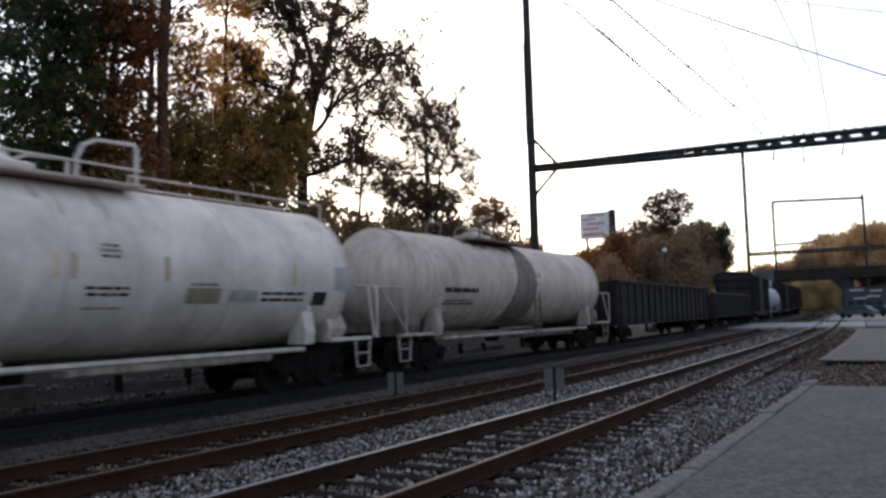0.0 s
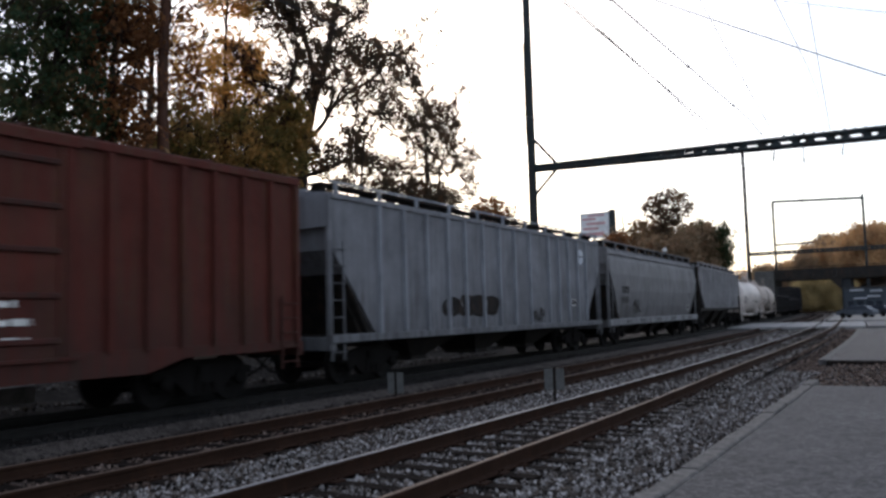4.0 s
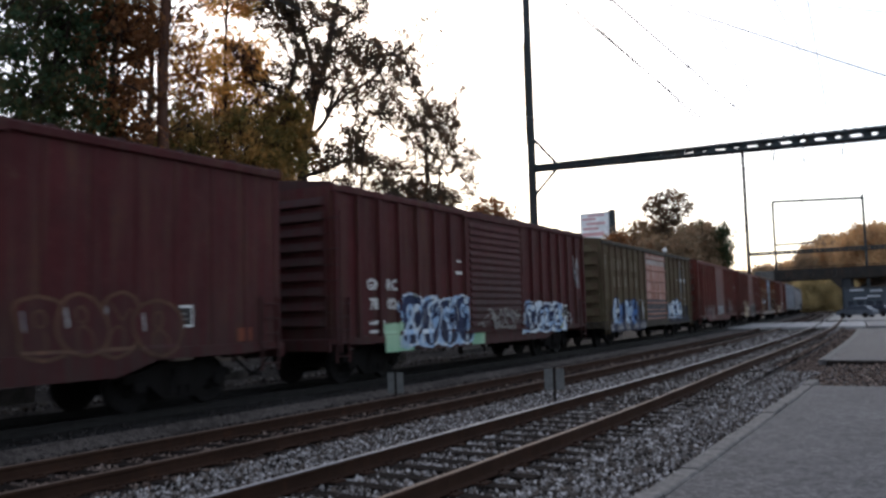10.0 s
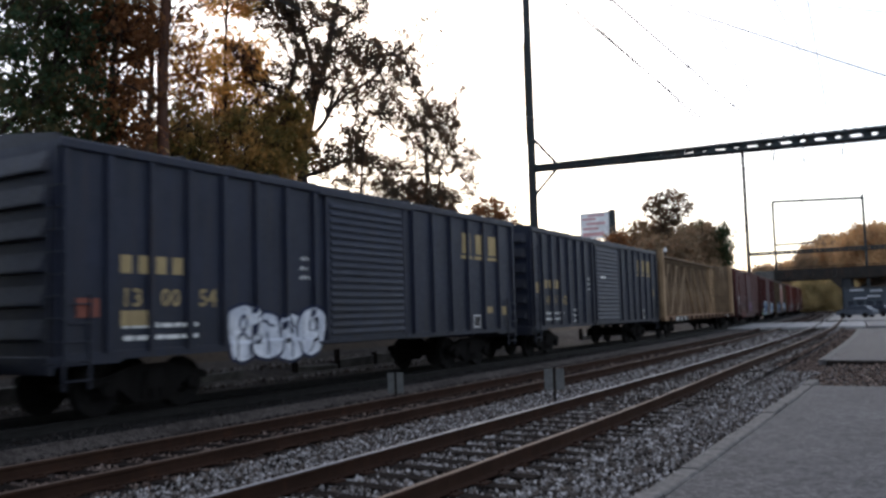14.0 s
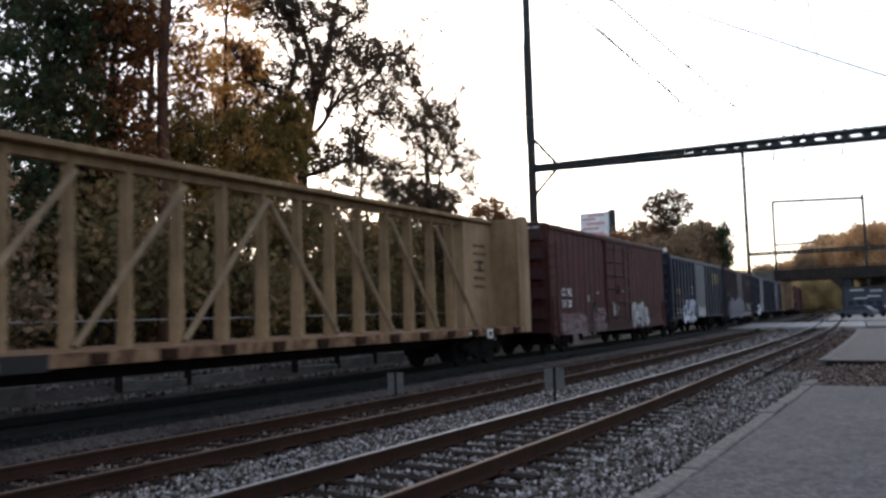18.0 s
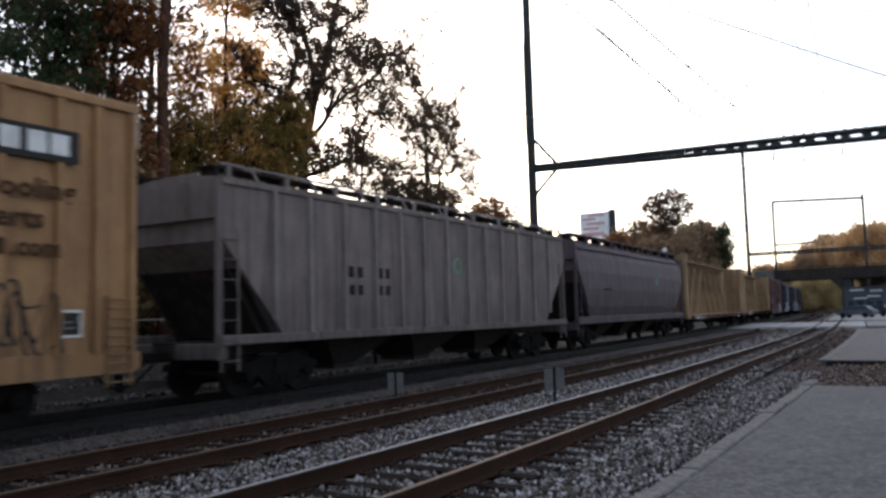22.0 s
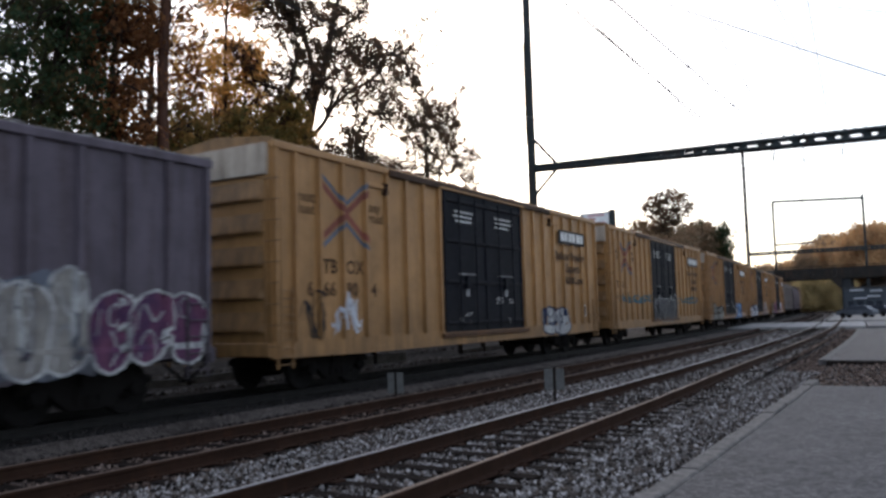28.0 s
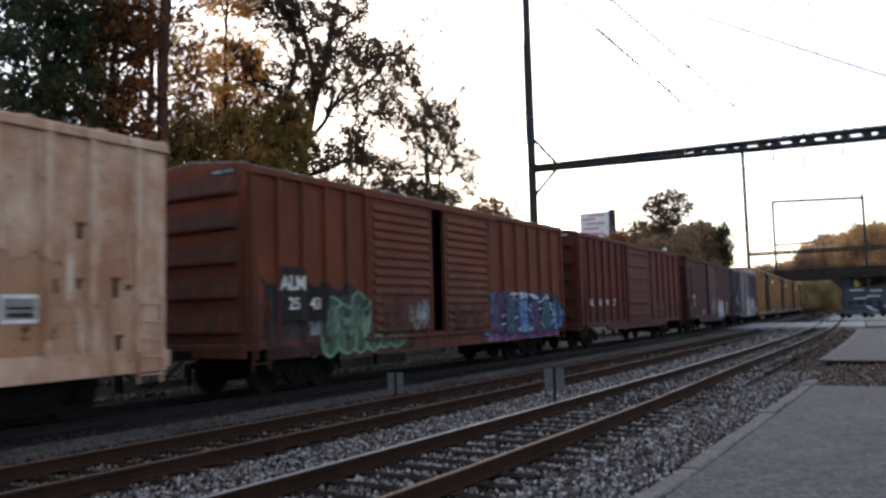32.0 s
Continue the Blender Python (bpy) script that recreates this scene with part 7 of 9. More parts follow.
graffiti(t, 1.3 - h, 6.5 - h, 0.64, 1.8, [SPRAYWHITE], SPRAYDARK, 212, r, 8, thick=0.9, cloud=SPRAYDARK)
graffiti(t, 12.1 - h, 16.0 - h, 0.68, 1.95, [paint("spray_dusty_pink", (0.38, 0.24, 0.20), 0, .4)], SPRAYGREY, 213, r, 4, thick=0.36, cloud=paint("spray_dusty_pink2", (0.40, 0.27, 0.22), 0, .4))
scribble(t, 3.6 - h, 6.6 - h, 1.85, 2.4, M_BLACKLET, 214, r, 0.022, 5)
add(t, -416.4, -397.6)
t, r, h = yellow_car("yellow high-cube boxcar with blue graffiti beside the door", 18.6, 221, ("6", "70", "40"), third=("8", 3.42))
graffiti(t, 11.95 - h, 15.4 - h, 0.66, 1.9, [SPRAYGREY, SPRAYBLUE, PALEBLUE, SPRAYBLUE], SPRAYDARK, 222, r, 4, thick=0.5, cloud=SPRAYBLUE)
graffiti(t, 1.7 - h, 5.7 - h, 0.66, 1.95, [stained("silver_green_spray", (0.15, 0.15, 0.135), (0.25, 0.25, 0.225), 2.0, 0.5, 1.0)], UNDER, 223, r, 4, thick=0.4)
scribble(t, 2.0 - h, 4.6 - h, 0.9, 1.6, M_BLACKLET, 224, r, 0.03, 6)
add(t, -437.1, -418.5)
t, r, h = yellow_car("yellow high-cube boxcar with thin tags across", 18.8, 231, ("66", "31", "50"), YELLOW2)
scribble(t, 0.4 - h, 6.8 - h, 1.85, 2.25, SPRAYTEAL, 232, r, 0.03, 9)
scribble(t, 12.2 - h, 17.5 - h, 1.8, 2.2, SPRAYTEAL, 233, r, 0.03, 6)
graffiti(t, 7.1 - h, 11.6 - h, 0.9, 2.3, [BLACKDOOR], SPRAYGREY, 234, (), 5, sheet=1.612, rib_x=1.612, thick=0.3)
add(t, -458.0, -439.2)
t, r, h = yellow_car("clean yellow high-cube boxcar with small tags", 19.0, 241, ("6", "66", "90"), YELLOW2, ("4", 3.42))
scribble(t, 1.8 - h, 3.0 - h, 1.1, 2.1, SPRAYWHITE, 242, r, 0.03, 5)
scribble(t, 0.8 - h, 1.7 - h, 1.1, 2.1, M_BLACKLET, 245, r, 0.02, 5)
graffiti(t, 13.4 - h, 15.8 - h, 0.75, 1.8, [SPRAYGREY], SPRAYDARK, 243, r, 2, thick=0.34)
add(t, -478.7, -459.6)

t, r = boxcar("faded purple-grey boxcar with double doors and white graffiti", 15.8, 4.48, PURPLE, [(4.1, 6.60, 13, PURPLE, "fine"), (7.06, 9.6, 13, PURPLE, "fine")], spaced(0.12, 3.95, 6), spaced(9.75, 15.68, 8), end_ribs=9, zb=0.7, roof=DULLROOF, sill="belly", door_gap=(6.65, 7.01), end_mark=True)
lettering(t, "ALM", 0.40, 0.80 - 7.9, 2.1, M_WHITE, 1.592, bold=0.035)
lettering(t, "25", 0.36, 0.95 - 7.9, 1.72, M_WHITE, 1.592, bold=0.035)
lettering(t, "28", 0.36, 1.75 - 7.9, 1.72, M_WHITE, 1.592, bold=0.035)
graffiti(t, 7.1 - 7.9, 9.5 - 7.9, 0.8, 2.4, [GREYFILL, SPRAYGREY], SPRAYWHITE, 252, (), 4, sheet=1.612, rib_x=1.612, thick=0.16)
scribble(t, 7.2 - 7.9, 9.4 - 7.9, 0.9, 2.3, SPRAYDARK, 255, (), 0.025, 6, 1.618, 1.618)
scribble(t, 2.2 - 7.9, 3.0 - 7.9, 0.9, 1.7, LOGOBLUE, 256, r, 0.02, 5)
scribble(t, 3.0 - 7.9, 3.8 - 7.9, 0.9, 1.6, LOGOBLUE, 257, r, 0.02, 5)
stencil(t, [(0.75 - 7.9, 1.5 - 7.9, 1.65, 2.55), (1.68 - 7.9, 2.3 - 7.9, 1.65, 2.15)], plain("plum_panel", (0.05, 0.041, 0.05)), 1.589, "number_panel", "dark panel behind the number")
graffiti(t, 9.8 - 7.9, 13.3 - 7.9, 0.7, 2.4, [GREYFILL], SPRAYGREY, 253, r, 5, thick=0.2, cloud=LOGOBLUE)
scribble(t, 9.9 - 7.9, 13.2 - 7.9, 0.8, 2.2, SPRAYDARK, 258, r, 0.025, 7)
graffiti(t, 13.4 - 7.9, 15.6 - 7.9, 0.75, 2.3, [stained("plum_spray", (0.13, 0.05, 0.09), (0.06, 0.03, 0.07), 2.0, 0.5, 1.0)], SPRAYGREY, 254, r, 3, thick=0.12)
stencil(t, [(0.2 - 7.9, 0.75 - 7.9, 1.1, 1.4)], ORANGE, 1.508)
add(t, -496.0, -480.2)

t, r = boxcar("dark maroon boxcar with a bold white tag", 15.9, 4.5, MAROON, [(6.5, 9.65, 15, MAROON, "fine")], spaced(0.12, 6.3, 11), spaced(9.8, 15.78, 11), zb=0.66, rib_k=0.16, end_mark=True)
r = ()
lettering(t, "CI", 0.38, 1.15 - 7.95, 2.08, M_WHITE, 1.518)
lettering(t, "RR", 0.38, 1.75 - 7.95, 2.08, M_WHITE, 1.518)
lettering(t, "20", 0.38, 1.15 - 7.95, 1.66, M_WHITE, 1.518)
lettering(t, "07", 0.38, 1.75 - 7.95, 1.66, M_WHITE, 1.518)
graffiti(t, 9.8 - 7.95, 12.3 - 7.95, 0.8, 2.1, [SPRAYWHITE], MAROON, 261, r, 5, sheet=1.518, rib_x=1.518, thick=0.8)
scribble(t, 6.9 - 7.95, 8.6 - 7.95, 1.0, 2.2, GREYFILL, 262, (), 0.022, 9, 1.61, 1.61)
scribble(t, 0.85 - 7.95, 1.4 - 7.95, 0.8, 1.8, SPRAYGREY, 263, r, 0.03, 4)
scribble(t, 4.4 - 7.95, 5.3 - 7.95, 0.8, 1.5, SPRAYGREY, 264, r, 0.03, 6)
scribble(t, 13.2 - 7.95, 14.8 - 7.95, 1.6, 1.95, SPRAYGREY, 265, r, 0.03, 4)
plate(t, 13.5 - 7.95, 1.15, 0.5, 0.3, x=1.518)
add(t, -513.4, -497.5)

t, r = boxcar("bright oxide-red boxcar with a plain panelled door", 16.5, 4.55, BRIGHTRED, [(6.5, 10.2, 6, BRIGHTRED, "plain")], [0.12, 1.25, 2.1, 3.0, 3.95, 4.9, 5.75, 6.3], spaced(10.5, 16.38, 6), zb=0.72, sill="belly", end_ribs=5, end_mark=True)
DUSTYPINK = plain("dusty_pink_spray", (0.135, 0.068, 0.058), 0.8)
for w_, y in (("AL", 1.07), ("M", 2.2), ("94", 3.05), ("37", 3.98)):
    lettering(t, w_, 0.38, y - 8.25, 1.74, M_WHITE, 1.592)
graffiti(t, 10.6 - 8.25, 13.2 - 8.25, 1.2, 2.0, [BRIGHTRED], DUSTYPINK, 271, r, 4, thick=0.07)
scribble(t, 13.2 - 8.25, 15.9 - 8.25, 0.9, 2.0, DUSTYPINK, 272, r, 0.02, 6)
add(t, -531.8, -515.3)

t, r = boxcar("orange-brown boxcar with a half-open door and bright graffiti", 16.0, 4.55, ORANGE, [(4.05, 6.75, 14, ORANGE, "fine"), (7.5, 10.05, 14, ORANGE, "fine")], spaced(0.12, 3.9, 6), spaced(10.2, 15.88, 7), zb=0.68, sill="belly", end_ribs=5, door_gap=(6.75, 7.5), roof=DULLROOF, end_mark=True)
stencil(t, [(0.85 - 8, 1.62 - 8, 1.5, 2.6), (1.68 - 8, 2.4 - 8, 1.5, 2.2)], UNDER, 1.592, "number_panel", "dark panel behind the number")
lettering(t, "ALM", 0.40, 0.86 - 8, 2.14, M_WHITE, 1.598)
lettering(t, "25", 0.34, 1.1 - 8, 1.74, M_WHITE, 1.598)
lettering(t, "43", 0.34, 1.78 - 8, 1.74, M_WHITE, 1.598)
patch(t, 0.2 - 8, 6.6 - 8, 0.75, 1.9, FILM, 284, r)
patch(t, 10.2 - 8, 15.9 - 8, 0.75, 1.9, FILM, 285, r)
TEALGREEN = stained("dark_green_spray", (0.035, 0.06, 0.045), (0.07, 0.11, 0.08), 2.0, 0.5, 1.0)
DUSK = stained("dusky_violet_spray", (0.03, 0.03, 0.055), (0.10, 0.06, 0.12), 1.6, 0.5, 1.0)
patch(t, 0.1 - 8, 4.0 - 8, 0.75, 2.6, SLATEFILM, 295, r, 1.5045)
patch(t, 10.1 - 8, 15.9 - 8, 0.75, 2.4, SLATEFILM, 296, r, 1.5045)
scribble(t, 1.75 - 8, 2.3 - 8, 0.8, 1.6, SPRAYGREY, 286, r, 0.026, 6)
graffiti(t, 2.3 - 8, 5.4 - 8, 0.72, 2.1, [TEALGREEN], SPRAYGREEN, 281, r, 6, thick=0.12, cloud=TEALGREEN)
graffiti(t, 9.6 - 8, 15.7 - 8, 0.85, 2.3, [SPRAYBLUE, DUSK, SPRAYTEAL], SPRAYDARK, 282, r, 7, thick=0.2, cloud=DUSK)
scribble(t, 10.4 - 8, 15.4 - 8, 1.0, 2.2, PALEBLUE, 288, r, 0.028, 11)
patch(t, 4.15 - 8, 6.7 - 8, 1.06, 2.3, FILM, 289, (), 1.601)
patch(t, 7.6 - 8, 10.0 - 8, 1.06, 2.0, FILM, 291, (), 1.601)
scribble(t, 5.5 - 8, 6.6 - 8, 1.2, 1.9, GREYFILL, 292, (), 0.022, 7, 1.606, 1.606)
patch(t, 9.9 - 8, 15.4 - 8, 0.72, 0.98, SPRAYPURPLE, 287, r)
scribble(t, 5.9 - 8, 6.5 - 8, 1.4, 1.85, SPRAYGREY, 283, (), 0.02, 4, 1.61, 1.61)
add(t, -549.4, -533.4)

t, r = boxcar("rust-stained cream boxcar with upright side posts", 16.0, 4.6, CREAM, [(6.5, 9.6, 6, CREAM, "plain")], spaced(0.12, 6.38, 9), [9.8, 10.6, 11.4, 12.2, 13.0, 13.82, 14.57, 15.42], zb=0.7, sill="flat")
patch(t, 0.1 - 8, 15.9 - 8, 1.1, 3.0, flaky("tan_rust_wash", (0.40, 0.225, 0.14), (0.34, 0.175, 0.10), 0.80, 1.3, 0.5), 293, r)
patch(t, 0.1 - 8, 15.9 - 8, 1.1, 2.1, flaky("dark_rust_flakes", (0.12, 0.052, 0.030), (0.07, 0.030, 0.019), 0.30, 4.0, 0.8), 294, r, 1.5045)
stencil(t, [(13.13 - 8, 13.72 - 8, 1.58, 2.0)], M_WHITE, 1.508, "data_plate")
stencil(t, [(13.18 - 8, 13.67 - 8, 1.64, 1.94)], GREYFILL, 1.512, "data_plate")
stencil(t, [(13.23 - 8, 13.62 - 8, 1.67, 1.73), (13.23 - 8, 13.62 - 8, 1.78, 1.82)], M_BLACKLET, 1.516, "data_plate")
rng_ = random.Random(290)
for _ in range(46):
    a_, z_, w_ = rng_.uniform(0.4, 15.4) - 8, rng_.choice((1.4, 2.1, 2.3, 2.8, 3.0, 3.5, 4.1)) + rng_.uniform(-0.12, 0.12), rng_.uniform(0.08, 0.22)
    stencil(t, [(a_, a_ + w_, z_, z_ + rng_.uniform(0.03, 0.07)), (a_ + 0.02, a_ + w_ * 0.7, z_ - rng_.uniform(0.05, 0.3), z_)], RUSTSCAR, 1.508, "rust_scar")
add(t, -567.3, -551.3)

SPEED = 17.52


def car_pose(s):
    y = up_line(s)
    return pose(T3 + bow(y), y, Z3, 0, 0, math.degrees(math.atan(-slope(y))))


def motions():
    """The train rolls away at a steady pace."""
    times = [0.0] + [0.8 * i for i in range(1, 40)] + [32.0]
    for t, s0 in TRAIN:
        walk(t, [(q, car_pose(s0 + SPEED * q)) for q in times])


# ---- catenary structures ----
def catenary(y, zb, top, x_left, x_right, zr, label, lower=None, right_post=None, brace=True, w=0.3, deep0=0.17, bar=0.098):
    t = thing("catenary_gantry", label, "gantry", "overhead line gantries")
    s = Shape()
    zg = 0.0
    # latticed-flange pole: H section tapering upward
    for a, b, c, d in ((-w / 2, w / 2, -w / 2, -w / 2 + 0.045), (-w / 2, w / 2, w / 2 - 0.045, w / 2), (-0.02, 0.02, -w / 2 + 0.045, w / 2 - 0.045)):
        s.quad_strip([[(x_left + q * k, y + r * k, z) for q, r in ((a, c), (b, c), (b, d), (a, d))] for z, k in ((-1.0, 1.15), (top, 0.85))])
    part("pole", s, M_POLE, t)
    s = Shape()
    y1 = y + 1.4
    n = 36
    xa, xb = x_left + 0.2, x_right
    deep = (lambda f: deep0 + (0.36 - deep0) * min(1.0, f * 1.6))

    def P(f, dz, dy=0.0):
        return (xa + (xb - xa) * f, y + (y1 - y) * f + dy, zb + (zr - zb) * f + dz)
    for k, rr in ((0.0, bar), (1.0, bar)):
        for dy in (-0.15, 0.15):
            s.tube([P(f / 8, k * deep(f / 8), dy) for f in range(9)], rr, 5)
    for i in range(n):
        a, b = i / n, (i + 1) / n
        for dy in (-0.15, 0.15):
            lo, hi = (a, b) if (i % 2 == 0) == (dy < 0) else (b, a)
            s.tube([P(lo, 0.0, dy), P(hi, deep(hi), dy)], bar * 0.85, 4)
        s.tube([P(a, 0.0, -0.15), P(b, 0.0, 0.15)], bar * 0.6, 4)
        s.tube([P(a, deep(a), 0.15), P(b, deep(b), -0.15)], bar * 0.6, 4)
    part("cross_beam", s, M_POLE, t)
    if brace:
        s = Shape()
        for dz in (1.5, -1.35):
            s.tube([(x_left + 0.1, y, zb + 0.1 + dz), P(0.05, 0.1)], 0.075, 5)
        part("brace", s, M_POLE, t)
    if lower:
        s = Shape()
        s.box(x_left, lower[1], y - 0.1, y + 0.1, lower[0], lower[0] + 0.35)
        part("lower_beam", s, M_POLE, t)
    s = Shape()
    xr = right_post or x_right
    zt = zr if not right_post else top
    s.box(xr - w / 2, xr + w / 2, y1 - w / 2, y1 + w / 2, -0.6, zr + 0.3 if not right_post else top, 0.03)
    part("pole", s, M_POLE, t)
    return t, P


g1, P1 = catenary(36.0, 8.56, 22.0, -16.72, 7.5, 8.10, "dark steel overhead-line gantry with a tall pole and lattice beam")
for f, ln, tilt in ((0.455, 0.42, -0.12), (0.50, 0.6, 0.0), (0.565, 0.38, -0.1), (0.66, 0.5, 0.1), (0.78, 0.5, 0.0)):
    s = Shape()
    p, q = Vector(P1(f, 0.0)), Vector(P1(f, -ln)) + Vector((tilt, 0, 0))
    s.tube([p, q], 0.022, 5)
    part("hanger", s, M_POLE, g1)
    s = Shape()
    for i in range(3):
        s.lathe([(-0.03, 0.02), (0.0, 0.06), (0.03, 0.02)], "z", 8, tuple(q - Vector((0, 0, 0.08 * i))))
    part("insulator", s, M_WIRE, g1)
# bolts and pins along the top of the beam
pin = shared("beam_pin", lambda: Shape().box(-0.03, 0.03, -0.03, 0.03, 0.0, 0.14, 0.005))
for i in range(20):
    part("beam_pin", pin, M_POLE, g1, at=Matrix.Translation(P1(0.47 + 0.016 * i, 0.39)))
# lens colour fringe along the pole's edge, added as a thin mustard strip
s = Shape()
s.box(-16.9, -16.86, 35.82, 36.0, 9.9, 15.0, 0.005)
part("warning_strip", s, plain("mustard_strip", (0.34, 0.20, 0.03), 0.7), g1, "mustard-yellow colour fringe drawn as a strip on the pole")
g2, P2 = catenary(121.0, 8.85, 24.2, -22.95, -1.0, 8.85, "second dark overhead-line gantry up the line", brace=False, w=0.42, deep0=0.3, bar=0.12)
g3 = thing("catenary_portal", "tall distant overhead-line portal frame", "gantry", "overhead line gantries")
for xx in (-32.9, -13.7):
    s = Shape()
    s.box(xx - 0.25, xx + 0.25, 205.8, 206.2, 0, 26.4, 0.04)
    part("pole", s, M_POLE, g3)
s = Shape()
s.quad_strip([[(x, yy, z + dz) for yy, dz in ((205.9, 0), (206.1, 0), (206.1, 0.55), (205.9, 0.55))] for x, z in ((-32.9, 26.2), (-13.7, 25.3))])
part("cross_beam", s, M_POLE, g3)
s = Shape()
s.box(-32.9, -24.5, 205.9, 206.1, 15.9, 16.3)
part("lower_beam", s, M_POLE, g3)


# ---- wires ----
def wire(name, pts, r, label, group="overhead wires"):
    s = Shape()
    s.tube(pts, r, 4)
    return tagged(part(name, s, M_WIRE, None, label), category="wire", group=group)


def along(u, z, y0, y1, sag=0.6, posts=(-49, 36, 121, 206)):
    pts = []
    y = y0
    while y <= y1:
        k = (y + 49) / 85 % 1.0
        pts.append((u + bow(y), y, z - sag * 4 * k * (1 - k)))
        y += 4
    return pts


for u, z, r, sg in ((-9.5, 11.8, 0.02, 0.1), (-9.0, 6.9, 0.012, 0.0), (-5.5, 9.3, 0.018, 1.4), (-5.1, 6.9, 0.012, 0.0), (-12.8, 11.0, 0.016, 0.6), (-3.2, 11.0, 0.012, 1.2), (-16.2, 20.0, 0.016, 0.5), (-16.9, 22.0, 0.016, 0.5), (3.5, 12.5, 0.016, 0.5)):
    w_ = wire("overhead_wire", along(u, z, 2, 250, sg), r, "thin dark overhead line wire along the tracks")
# small bobbins where hangers clip on
def hung(z, sag, y):
    k = (y + 49) / 85 % 1.0
    return z - sag * 4 * k * (1 - k)


for u, z0, sag, ys in ((-9.5, 11.8, 0.1, (28.0, 37.6, 48.0, 57.0)), (-5.5, 9.3, 1.4, (16.5, 23.4, 30.5, 37.5)), (-16.2, 20.0, 0.5, (44.0, 52.0))):
    for y in ys:
        s = Shape()
        s.lathe([(-0.08, 0.02), (-0.045, 0.045), (0.045, 0.045), (0.08, 0.02)], "y", 8)
        ob = part("wire_clip", shared("wire_clip", lambda: s), M_WIRE, None, "small dark insulator on the wire", pose(u + bow(y), y, hung(z0, sag, y)))
        tagged(ob, category="insulator", group="wire insulators")
for i, (a, b) in enumerate((((-11.5, 36, 16.45), (0.4, 36, 9.6)), ((-11.2, 44, 19.2), (1.2, 38, 12.9)), ((-4.1, 36.2, 16.4), (-3.4, 36.2, 8.7)), ((-9.0, 36.2, 17.1), (-5.55, 36.2, 8.8)))):
    A, B = Vector(a), Vector(b)
    wire("span_wire", [tuple(A.lerp(B, q / 12) + Vector((0, 0, -0.06 * math.sin(math.pi * q / 12)))) for q in range(13)], (0.03, 0.014, 0.02, 0.018)[i], "thin slanting span wire")


# ---- bridge over the line ----
M_BRIDGE = paint("grimy_bridge_steel", (0.025, 0.024, 0.023), 0.3, 0.5, 0.8)
M_PIER = plain("bluish_pier_paint", (0.032, 0.034, 0.038), 0.8, 0, 0.35, 1.5)
bridge = thing("road_bridge", "dark plate-girder bridge across the tracks", "bridge")
s = Shape()
s.box(-30.2, 30, 184.4, 185.0, 6.9, 9.2, 0.05)
part("girder", s, M_BRIDGE, bridge)
s = Shape()
s.box(-30.2, 30, 193, 193.6, 6.9, 9.2, 0.05)
part("girder", s, M_BRIDGE, bridge)
stf = shared("stiffener", lambda: Shape().box(-0.08, 0.08, -0.16, 0.0, 6.95, 9.1))
for i in range(27):
    part("stiffener", stf, M_BRIDGE, bridge, at=pose(-29.8 + i * 2.2, 184.4, 0))
s = Shape()
s.box(-30.2, 30, 185.0, 193.0, 7.5, 7.9)
part("deck", s, M_CONC, bridge)
s = Shape()
s.box(-30.2, 30, 184.2, 184.3, 9.5, 9.62)
for i in range(16):
    s.box(-30 + i * 3.8, -29.9 + i * 3.8, 184.2, 184.3, 9.1, 9.55)
part("parapet_rail", s, M_BRIDGE, bridge)
for x0, x1, x2 in ((-17.2, -15.5, -19.4),):
    s = Shape()
    s.box(x0, x1, 184.9, 192.8, -1, 6.9, 0.1)
    part("pier", s, M_PIER, bridge)
    s = Shape()
    s.prism_y([(x2, 6.92), (x0 + 0.05, 4.6), (x0 + 0.05, 6.92)], 184.5, 193.4)
    part("haunch", s, M_BRIDGE, bridge)
for x0, x1 in ((-34, -30), (22, 40)):
    s = Shape()
    s.box(x0, x1, 184.3, 193.8, -1, 9.1, 0.1)
    part("abutment", s, M_CONC, bridge)

# ---- billboard beyond the trees ----
board = thing("billboard", "faded red and white billboard on posts", "billboard")
s = Shape()
s.box(-43.8, -39.4, 110, 110.35, 11.9, 15.7, 0.04)
part("panel", s, paint("billboard_white", (0.86, 0.85, 0.85), 0, .05, grime=0), board)
rects = Shape()
for z0, z1, a, b in ((12.3, 12.8, -43.4, -40.2), (13.2, 13.55, -43.3, -41.0), (13.9, 14.25, -42.8, -40.0), (14.6, 14.9, -43.4, -41.4), (15.1, 15.4, -42.6, -40.1)):
    rects.box(a, b, 109.985, 109.996, z0, z1)
part("print", rects, paint("billboard_red", (0.62, 0.34, 0.34), 0, .1, grime=0), board, "faded red bars")
s = Shape()
s.box(-39.4, -38.6, 109.9, 110.6, 11.7, 15.9, 0.03)
part("side_frame", s, M_POLE, board)
for x in (-43.0, -40.2):
    s = Shape()
    s.box(x - 0.15, x + 0.15, 110.35, 110.65, 1.0, 12.2, 0.03)
    part("post", s, M_POLE, board)
s = Shape()
s.tube([(-44.1, 109.8, 11.6), (-44.1, 109.8, 16.0)], 0.06, 6)
part("lamp_bracket", s, M_POLE, board)

# ---- far right under the bridge: sheds and parked cars ----
M_SHED = plain("bluish_shed_metal", (0.065, 0.075, 0.088), 0.6, 0.2, 0.5)
M_GLASSY = plain("dark_window", (0.03, 0.035, 0.045), 0.2)
shed = thing("trackside_shed", "bluish grey trackside building with dark windows", "building", at=pose(-11.8, 150, -0.4, 0, 0, -6))
s = Shape()
s.box(-1.9, 4.5, 0, 5, 0, 4.5, 0.05)
part("wall", s, M_SHED, shed)
